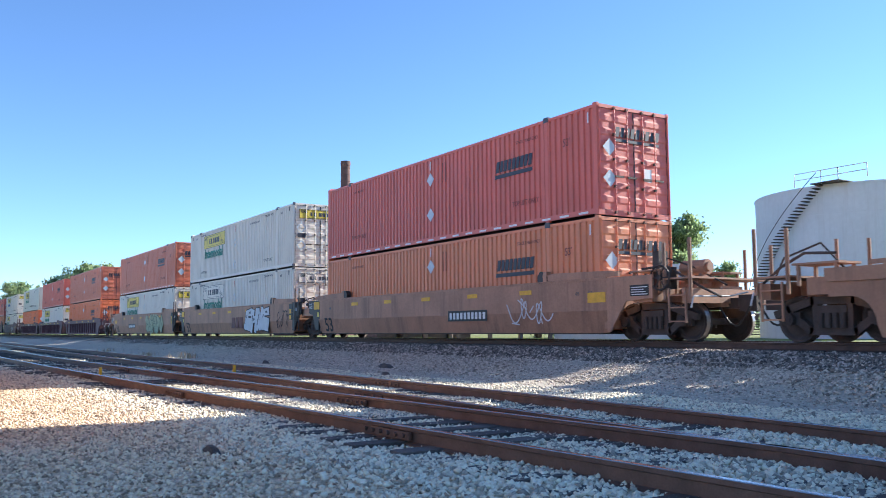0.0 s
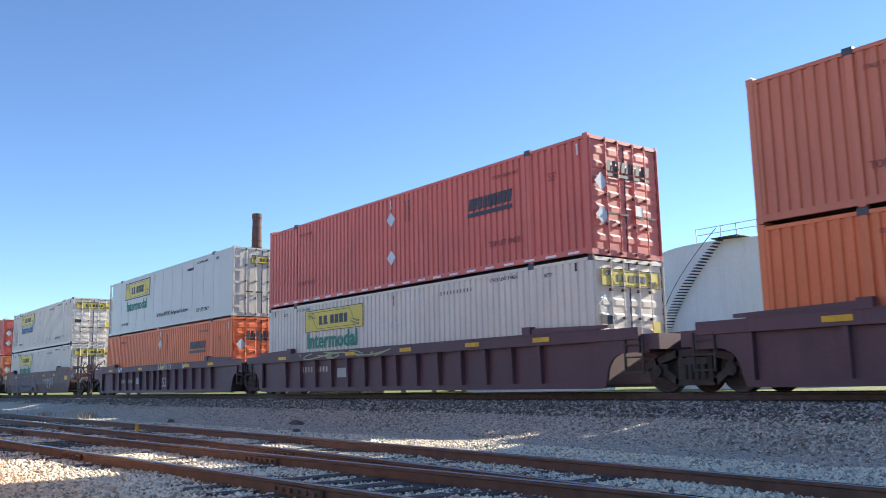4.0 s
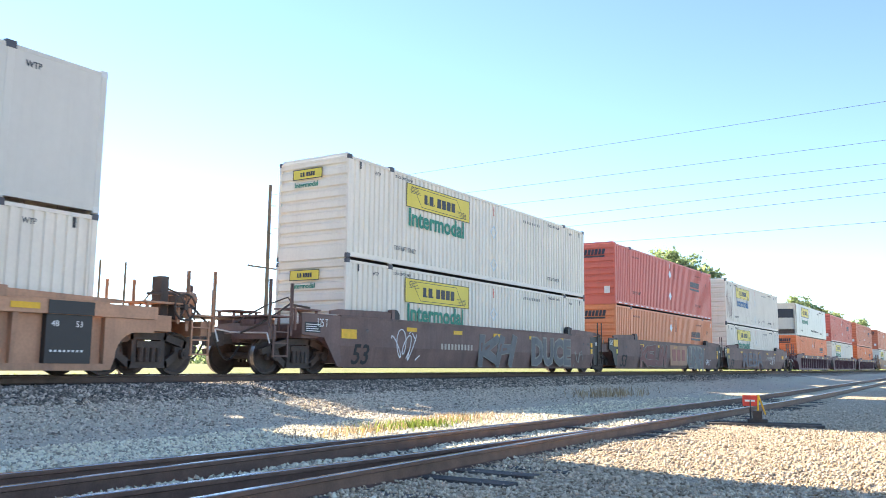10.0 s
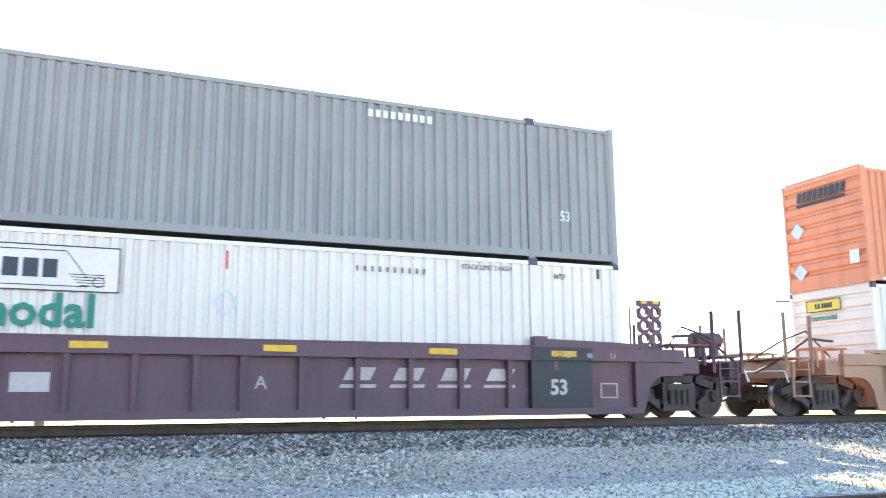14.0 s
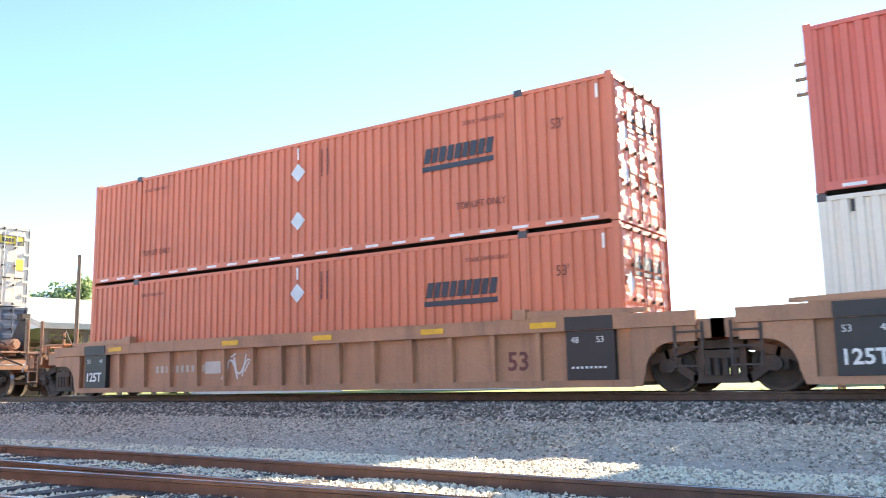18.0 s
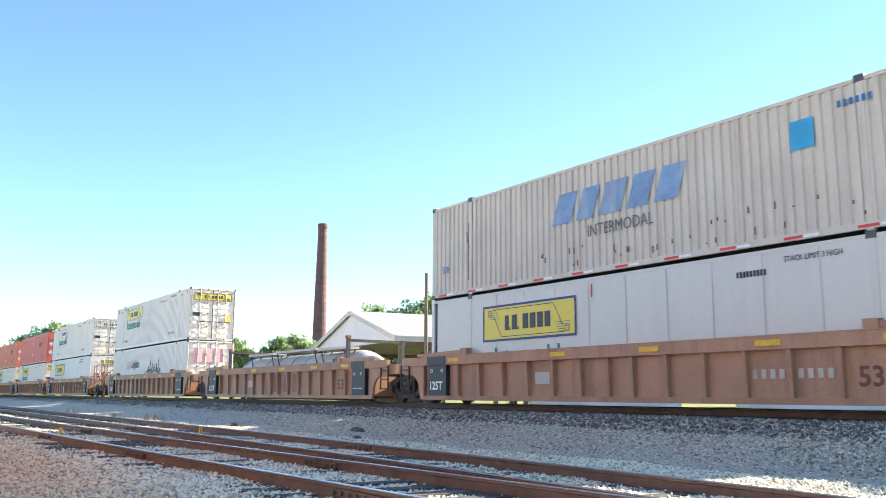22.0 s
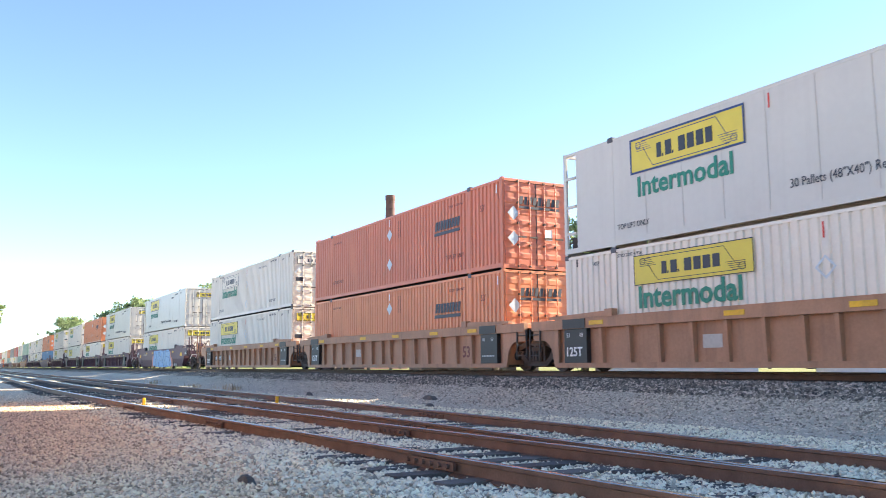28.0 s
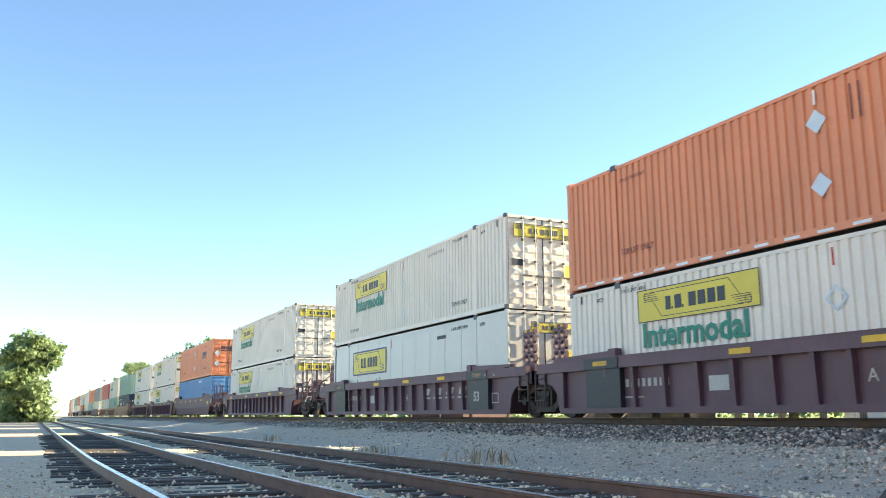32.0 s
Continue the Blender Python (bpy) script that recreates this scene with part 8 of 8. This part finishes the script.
def template(key):
    """One box of each kind; repeats are copies of it."""
    if key not in TEMPLATE:
        if key == "JY":
            ob = box_container("container", "white ribbed container with a yellow sign and green lettering", WHITE, lambda c: jb_marks(c, LOGO_YELLOW, LOGO_DARK, LOGO_DARK, LOGO_GREEN), white_group)
        elif key == "JB":
            ob = box_container("container", "rust-streaked white container with a yellow sign and blue lettering", WHITE, lambda c: (jb_marks(c, LOGO_YELLOW, LOGO_DARK, LOGO_DARK, LOGO_BLUE), rust_runs(c)), white_group)
        elif key == "JK":
            ob = box_container("container", "white ribbed container with a dark outlined sign and green lettering", WHITE, lambda c: jb_marks(c, WHITE, LOGO_DARK, LOGO_DARK, LOGO_GREEN), white_group)
        elif key == "SR":
            ob = box_container("container", "red ribbed container with dark lettering and white dashes", RED, lambda c: orange_marks(c, True), orange_group)
        elif key == "SB":
            ob = box_container("container", "red-orange ribbed container with dark lettering and white dashes", BRICK_RED, lambda c: orange_marks(c, True), orange_group)
        elif key == "SP":
            ob = box_container("container", "red-orange ribbed container with dark lettering", BRICK_RED, lambda c: orange_marks(c, False), orange_group)
        elif key == "SO":
            ob = box_container("container", "orange ribbed container with dark lettering", ORANGE, lambda c: orange_marks(c, False), orange_group)
        elif key == "SD":
            ob = box_container("container", "orange ribbed container with white dashes along its foot", ORANGE, lambda c: orange_marks(c, True), orange_group)
        elif key == "GR":
            ob = box_container("container", "plain grey ribbed container", GREY_BOX, plain_marks)
        elif key == "GN":
            ob = box_container("container", "pale green ribbed container", GREEN_BOX, plain_marks)
        elif key == "BL":
            ob = box_container("container", "pale blue ribbed container", BLUE_BOX, plain_marks)
        elif key == "UM":
            ob = box_container("container", "navy blue ribbed container with white diamonds", NAVY, navy_marks)
        elif key == "SW":
            ob = box_container("container", "rust-stained cream container with blue slanted lettering", CREAM, lambda c: (swift_marks(c), rust_runs(c, -6.22, 3, 0.02)))
        elif key == "XP":
            ob = box_container("container", "white container with magenta and black lettering and a scrawled tag", WHITE, logistics_marks)
        elif key == "RF":
            ob = reefer("reefer_container", "smooth white refrigerated container with a framed yellow sign", group="refrigerated containers")
        elif key == "JX":
            ob = reefer("smooth_container", "smooth white container with a large yellow sign", unit=False, big=True)
        elif key == "JZ":
            ob = box_container("container", "clean white ribbed container with a navy-framed yellow sign", CLEAN, wide_sign_marks, white_group)
        elif key == "SV":
            ob = box_container("container", "vivid orange ribbed container with dark lettering", VIVID, lambda c: orange_marks(c, False), orange_group)
        elif key == "TK":
            ob = tank_container("tank_container", "white tank container with blue straps and grey walkways")
        TEMPLATE[key] = ob
        return ob
    return copy_thing(TEMPLATE[key], Matrix.Identity(4))


FAR_PAINT = {"JY": (WHITE, LOGO_YELLOW), "JK": (WHITE, LOGO_YELLOW), "RF": (REEFER, LOGO_YELLOW), "SO": (ORANGE, None), "SR": (RED, None), "SB": (BRICK_RED, None), "GN": (GREEN_BOX, None), "GR": (GREY_BOX, None), "BL": (BLUE_BOX, None), "UM": (NAVY, None)}


def far_template(key):
    far_key = "far " + key
    if far_key not in TEMPLATE:
        paint, panel = FAR_PAINT[key]
        word = paint.name.replace("_container_paint", "").replace("_", " ")
        TEMPLATE[far_key] = far_box("container", "distant " + word + " ribbed container on the train", paint, panel, "distant containers")
        return TEMPLATE[far_key]
    return copy_thing(TEMPLATE[far_key], Matrix.Identity(4))


def rust_runs(c, x0=-7.85, count=16, wide=0.012):
    """Thin rust runs down from the rail at one end, and short stains along the foot."""
    r = random.Random(5)
    s = Shape()
    for k in range(count):
        x, z = x0 + 0.1 * k + r.uniform(-0.03, 0.03), r.uniform(0.7, 2.3)
        while z > 0.5 and r.random() < 0.93:
            d = r.uniform(0.08, 0.3)
            a = x + r.uniform(-0.02, 0.02)
            s.prism([(x - wide, z), (x + wide, z), (a + 0.8 * wide, z - d), (a - 0.8 * wide, z - d)][::-1], "y", 0, 0.003)
            x, z = a, z - d
    for k in range(30):
        x, z = r.uniform(-3, 6.5), r.uniform(0.25, 0.75)
        s.box(x - 0.018, x + 0.02, 0, 0.003, z, z + r.uniform(0.03, 0.16))
    part("rust_stain", s, SPRAY_RUST, c, "brown rust runs", at=(0, NEAR - 0.001, 0))


for key in ("JY", "SR", "RF"):
    template(key).matrix_basis = Matrix.Translation((0, 0, -50))

# right end of the upper box at the start; boxes above and below; car; free left end
UNITS = []
INNER, OUTER = 19.68, 23.65


def unit(x, top, low, car, paint, left_outer, right_outer=False, brake=False, brackets=False, extra=None, far=False):
    UNITS.append((x, top, low, car, paint, left_outer, right_outer, brake, brackets, extra, far))


def tag_mark(seed, x=2.0, w=2.2, mat=SPRAY_WHITE):
    return lambda c: scribble(c, x, 0.45, w, 0.7, mat, seed, -1.508)


def number_stencil(x, n=10, z=0.62, y=-1.512, plate=True):
    def go(c):
        if plate:
            part("number_plate", Shape().box(x - 0.1, x + n * 0.2 + 0.02, y + 0.002, y + 0.008, z - 0.06, z + 0.26), BLACK, c)
        number_bars(c, x, z, n, PALE if plate else STENCIL, *((0.12, 0.2, 0.08) if plate else (0.11, 0.18, 0.09)), y)
    return go


def both(*fs):
    return lambda c: [f(c) for f in fs]


# cars that have gone by, running off to the right
first = [("JY", "SO"), ("SR", "JY"), ("JY", "JY"), ("SO", "JY"), ("JY", "JK"), ("SR", "SO"), ("JY", "JY"), ("RF", "JY"), ("SO", "SO")]
x = -15.74 + OUTER
unit(x, "JY", "SO", "ribbed", TTX, True, True)
for k in range(9):
    x += OUTER if k % 3 == 0 else INNER
    unit(x, *first[k], "ribbed" if k % 2 else "smooth", TTX_OLD, k % 3 == 0, k % 3 == 2, far=True)
unit(-15.88, "SR", "SO", "smooth", TTX_OLD, False, True, True, extra=both(number_stencil(1.45), tag_mark(1, 4.5, 2.0)))
unit(-35.68, "JY", "JK", "smooth", TTX_OLD, False, extra=lambda c: (wild_word(c, "SHNS", 2.55, 0.26, 3.0, 1.15, SPRAY_WHITE, SPRAY_BLACK, SPRAY_GREY, -1.512, 0.13, 0.035), scribble(c, 6.6, 0.4, 1.7, 0.8, SPRAY_BLACK, 4, -1.508), part("faded_letter", glyph_bars(3, 0.5, 0.55, 0.12), SPRAY_RUST, c, at=(0.4, -1.512, 0.45))))
unit(-55.26, "SB", "JY", "smooth", TTX_OLD, True, extra=both(number_stencil(-3.6), lambda c: graffiti(c, 1.7, 0.3, 4.6, 1.05, 4, SPRAY_SAGE, SPRAY_MOSS, 3, word=("loop", "S", "gate", "hook", "loop"), brush=0.14, rim=0.03, cloud=SPRAY_SAGE)))
unit(-79.22, "SP", "SV", "ribbed", PURPLE, False, True)
unit(-99.56, "SR", "JY", "ribbed", PURPLE, False, extra=both(number_stencil(-5.6, 10, 0.75, -1.362, False), lambda c: scribble(c, -5.2, 1.16, 6.0, 0.22, SPRAY_SAGE, 6, -1.537, 0.02, 26)))
unit(-118.99, "RF", "SV", "ribbed", PURPLE, True, extra=both(number_stencil(-5.6, 10, 0.6, -1.362, False), lambda c: (hand_strokes(c, "GRAPHIX", 0.45, 1.165, 0.195, 0.24, -1.538, 0.016), part("lettering", words("53", 0.6, 0.015), STENCIL, c, at=(0.56, -1.362, 0.38)), scribble(c, -5.5, 1.18, 0.9, 0.22, SPRAY_WHITE, 41, -1.538, 0.018, 30), scribble(c, 3.4, 1.18, 0.6, 0.22, SPRAY_WHITE, 42, -1.538, 0.014, 24))))
unit(-142.55, "JB", "JY", "smooth", DUSK, False, True, extra=both(number_stencil(2.4, 10, 0.9, -1.512, False), tag_mark(8, 3.4, 1.9), lambda c: big_word(c, -5.0, 0.36, "REBA", 1.35, 1.9, SPRAY_SLATE, DUSK, fat=0.0)))
unit(-162.16, "SR", "SO", "smooth", DUSK, False, extra=lambda c: (wild_word(c, "KSUN", -5.6, 0.24, 4.1, 1.15, SPRAY_RUST, SPRAY_DUSTY, DUSK, -1.512, 0.11, 0.022), faded_panel(c, -0.9, 2.0), part("sprayed_base", paint_pool([(1.9, 0.16), (2.0, 1.45), (3.4, 1.5), (5.2, 1.45), (5.5, 0.8), (5.2, 0.16)], -1.5125, -1.508), SPRAY_DUSTY, c), wild_word(c, "URH", 2.3, 0.2, 2.8, 1.2, SPRAY_GREY, SPRAY_DUSTY, DUSK, -1.513, 0.13, 0.024, DUSK), hand_strokes(c, "GARF", 5.7, 0.42, 0.22, 0.28, -1.512, 0.018)))
unit(-181.93, "JY", "JY", "smooth", DUSK, True, extra=lambda c: (big_word(c, 2.6, 0.36, "DUCE", 1.3, 1.0, SPRAY_GREY, SPRAY_DUSTY, fat=0.05), wild_word(c, "KH", -1.4, 0.26, 2.5, 1.1, SPRAY_GREY, SPRAY_DUSTY, DUSK, -1.512, 0.12, 0.022), scribble(c, 6.4, 0.4, 1.0, 0.5, SPRAY_DUSTY, 45, -1.508), number_stencil(-3.6, 10, 0.75, -1.512, False)(c), scribble(c, -6.2, 0.4, 1.2, 0.9, SPRAY_WHITE, 15, -1.508)))
unit(-205.79, "RF", "JK", "ribbed", TTX_OLD, False, True, True, extra=number_stencil(-2.0, 10, 0.75, -1.362, False))
unit(-225.68, "SR", "SO", "ribbed", TTX_OLD, False)
unit(-245.41, "JY", "JK", "ribbed", TTX_OLD, True)
unit(-268.98, "SD", "JY", "ribbed", TTX, True, True, extra=number_stencil(-5.0, 10, 0.6, -1.362, False))
unit(-292.34, "GR", "JK", "ribbed", PURPLE, False, True, False, True, extra=lambda c: big_letters(c))
unit(-312.24, "JY", "JK", "ribbed", PURPLE, False, False, False, True, extra=lambda c: big_letters(c))
unit(-332.09, "RF", "JY", "ribbed", PURPLE, True, False, False, True, extra=lambda c: big_letters(c))
unit(-355.87, "SD", "JY", "ribbed", TTX, False, True, extra=number_stencil(2.6, 10, 0.6, -1.362, False))
unit(-375.37, "SR", "JY", "ribbed", TTX, False)
unit(-394.93, "SB", "SP", "ribbed", TTX, True, extra=both(number_stencil(-5.0, 10, 0.6, -1.362, False), lambda c: scribble(c, -2.4, 0.4, 1.0, 0.6, SPRAY_WHITE, 16, -1.362)))
unit(-418.83, "RF", "UM", "smooth", TTX, False, True, "tower", extra=lambda c: (big_word(c, -4.55, 0.32, "CLUE", 1.4, 1.24, SPRAY_BLUE, SPRAY_BLACK, fat=0.09), graffiti(c, 4.2, 0.3, 4.2, 1.15, 3, SPRAY_WHITE, SPRAY_TEAL, 19, word="SEL", brush=0.125, rim=0.04, cloud=None), hand_strokes(c, "GO8R", -7.3, 0.3, 0.5, 0.88, -1.51, 0.028), hand_strokes(c, "FOC", -5.4, 1.28, 0.16, 0.16, -1.51, 0.014), part("lettering", words("53", 0.5, 0.02), STEEL, c, at=(-8.15, -1.512, 0.56)), number_stencil(1.2, 10, 0.75)(c)))
unit(-438.45, None, "SO", "smooth", TTX, False, extra=both(violet_piece, green_piece))
unit(-458.01, "RF", "JY", "smooth", TTX, True, extra=lambda c: (number_stencil(-5.1, 10, 0.78)(c), hand_strokes(c, "NAFOC", -4.55, 0.22, 0.36, 0.42, -1.512), graffiti(c, 3.5, 0.72, 2.2, 0.7, 4, TTX_OLD, SPRAY_RUST, 31, word=("hook", "cup", "E", "gate"), brush=0.16, rim=0.05), part("faded_letter", glyph_bars(7, 0.12, 0.13, 0.05), FADED, c, at=(-0.6, -1.514, 0.35)), part("stencil_panel", Shape().box(2.3, 2.65, -1.516, -1.51, 1.2, 1.32), PALE, c), hand_strokes(c, "PAX", 4.5, 0.3, 0.5, 0.95, -1.51, 0.022), hand_strokes(c, "O", 5.45, 1.15, 0.3, 0.2, -1.51, 0.02)))
unit(-481.71, "SW", "JX", "ribbed", TTX, False, True, extra=number_stencil(3.5, 10, 0.6, -1.362, False))
unit(-501.61, None, "TK", "ribbed", TTX, False, extra=lambda c: part("faded_letter", glyph_bars(3, 0.75, 0.7, 0.25), FADED, c, at=(-0.2, -1.36, 0.35)))
unit(-522.02, "JY", "XP", "ribbed", TTX, True, extra=both(number_stencil(-6.3, 10, 0.62, -1.362, False), lambda c: hand_strokes(c, "XR", -3.15, 0.35, 0.34, 0.7, -1.362, 0.022)))
unit(-545.72, "JK", "JZ", "ribbed", TTX, False, True, extra=lambda c: (number_stencil(3.5, 10, 0.75, -1.362)(c), puffed_figure(c, -1.32, 0.2, -1.362), sprayed_oval(c, 0.2, 0.78, -1.362), hand_strokes(c, "18", 2.25, 0.5, 0.28, 0.5, -1.362), hand_strokes(c, "CM", 2.65, 0.42, 0.16, 0.24, -1.362), part("small_stencil", glyph_bars(6, 0.07, 0.09, 0.03), SPRAY_RUST, c, at=(1.2, -1.366, 0.5))))
unit(-565.23, "SR", "JY", "ribbed", TTX, False)
unit(-584.76, "SB", "JY", "ribbed", TTX, True)
unit(-608.12, "RF", "JY", "ribbed", TTX, False, True, True)
unit(-627.39, "SP", "SO", "ribbed", TTX, False)
unit(-646.82, "JK", "JY", "ribbed", TTX, True, extra=number_stencil(-6.2, 10, 0.6, -1.362))
unit(-670.60, "RF", "JY", "smooth", PURPLE, True, True, extra=lambda c: (*[part("sprayed_base", paint_pool([(x, 0.14), (x + 0.1, z), (x + 0.6, z + 0.12), (x + 1.0, z * 0.6), (x + 1.1, 0.14)], -1.5125, -1.508), PINK_FADED, c) for x, z in ((-2.7, 1.0), (3.9, 1.3), (4.5, 0.8))], part("sprayed_base", paint_pool([(-2.2, 0.12), (-2.25, 0.6), (-2.0, 1.1), (-2.1, 1.5), (-0.6, 1.44), (0.6, 1.5), (2.0, 1.42), (3.2, 1.52), (4.1, 1.46), (4.3, 1.0), (4.9, 0.5), (5.1, 0.12)], -1.5145, -1.509), SPRAY_SKY, c), wild_word(c, "NHNS", -1.7, 0.18, 5.8, 1.2, SPRAY_MIST, SPRAY_SLATE, SPRAY_SKY, -1.5155, 0.12, 0.014), hand_strokes(c, "GORNA", 5.9, 0.22, 0.18, 0.2, -1.51, 0.018), number_stencil(-6.6, 8, 1.1, -1.512, False)(c)))
unit(-694.38, "RF", "JY", "ribbed", PURPLE, False, True, False, True, extra=lambda c: big_letters(c))
unit(-714.11, "SD", "JY", "ribbed", PURPLE, False, False, False, True, extra=lambda c: big_letters(c))
unit(-733.58, "JY", "JX", "ribbed", PURPLE, True, False, False, True, extra=lambda c: big_letters(c))
unit(-756.62, "JY", "JY", "ribbed", PURPLE, True, True)
last = [("SO", "BL"), ("JY", "JY"), ("JY", "JY"), ("GN", "UM"), ("JY", "GN"), ("SR", "JY"), ("GR", "JY"), ("SO", "GN"), ("JY", "JY"), ("JY", "SO"), ("SB", "JY"), ("GN", "JY"), ("JY", "JY"), ("SO", "SO"), ("JY", "GN")]
x = -756.62
for k in range(14):
    x -= OUTER if k % 3 == 0 else INNER
    unit(x, *last[k], "ribbed" if k % 3 else "smooth", (PURPLE, TTX_OLD, DUSK)[(k // 3) % 3], k % 3 == 2, k % 3 == 0, far=k > 3)


def big_letters(c):
    """Large stencilled letters with a bar beneath, as plain blocks, and small data."""
    for k in range(4):
        part("large_block", shared("large_block", lambda: Shape().prism([(0.06, 0.13), (0.56, 0.13), (0.68, 0.36), (0.18, 0.36)], "y", 0, 0.005)), STENCIL, c, at=(2.1 + 0.93 * k, -1.362, 0.62))
        part("under_bar", shared("under_bar", lambda: Shape().prism([(0.0, 0.0), (0.66, 0.0), (0.68, 0.06), (0.02, 0.06)], "y", 0, 0.005)), STENCIL, c, at=(2.1 + 0.93 * k, -1.362, 0.62))
    part("lettering", words("A", 0.32), STENCIL, c, at=(0.62, -1.362, 0.6))
    part("lettering", words("53", 0.4, 0.012), STENCIL, c, at=(6.25, -1.494, 0.5))
    for x, what in ((6.55, "45"), (7.05, "48"), (7.6, "53")):
        part("lettering", words(what, 0.14), STENCIL, c, at=(x, -1.549, 1.2))
    part("data_frame", shared("data_frame", lambda: ring(0, 0.4, 0, 0.3, 0.03)), STENCIL, c, at=(7.4, -1.475, 0.42))
    number_stencil(-6.2, 10, 0.7, -1.362, False)(c)
    number_bars(c, -6.1, 0.45, 12, STENCIL, 0.06, 0.04, 0.02, -1.362)


MOVING = []
CARS = {}
for x, top, low, car, paint, lo, ro, brake, brackets, extra, far in UNITS:
    centre = x - HALF
    key = (car, paint.name, far or (lo, ro), brake, brackets)
    if far and key not in CARS:
        c = CARS[key] = far_car(paint.name.replace("_car_paint", "").replace("_", " ") + " well car far along the train", paint, car)
    elif key in CARS and not extra:
        c = copy_thing(CARS[key], Matrix.Identity(4))
    else:
        word = paint.name.replace("_car_paint", "").replace("_", " ")
        if car == "smooth":
            c = smooth_car(word + " well car with smooth graffitied sides" if extra else word + " well car with smooth sides", paint, lo, ro, brake)
        else:
            c = ribbed_car(word + " well car with upright side ribs", paint, lo, ro, brake, brackets, panels=(paint != PURPLE or brackets))
        if extra:
            extra(c)
        else:
            CARS[key] = c
    MOVING.append((c, centre, ZR))
    for key, z in ((low, 0.27), (top, 3.175)):
        if key:
            MOVING.append((far_template(key) if far else template(key), centre, ZR + z))
for ob in list(TEMPLATE.values()):
    if not any(ob == m[0] for m in MOVING):
        for o in (*ob.children_recursive, ob):
            bpy.data.objects.remove(o)


def motions():
    """The whole train rolls by at one steady speed."""
    for ob, x, z in MOVING:
        walk(ob, [(0.0, pose(x, YC, z)), (32.0, pose(x + SPEED * 32.0, YC, z))])


motions()
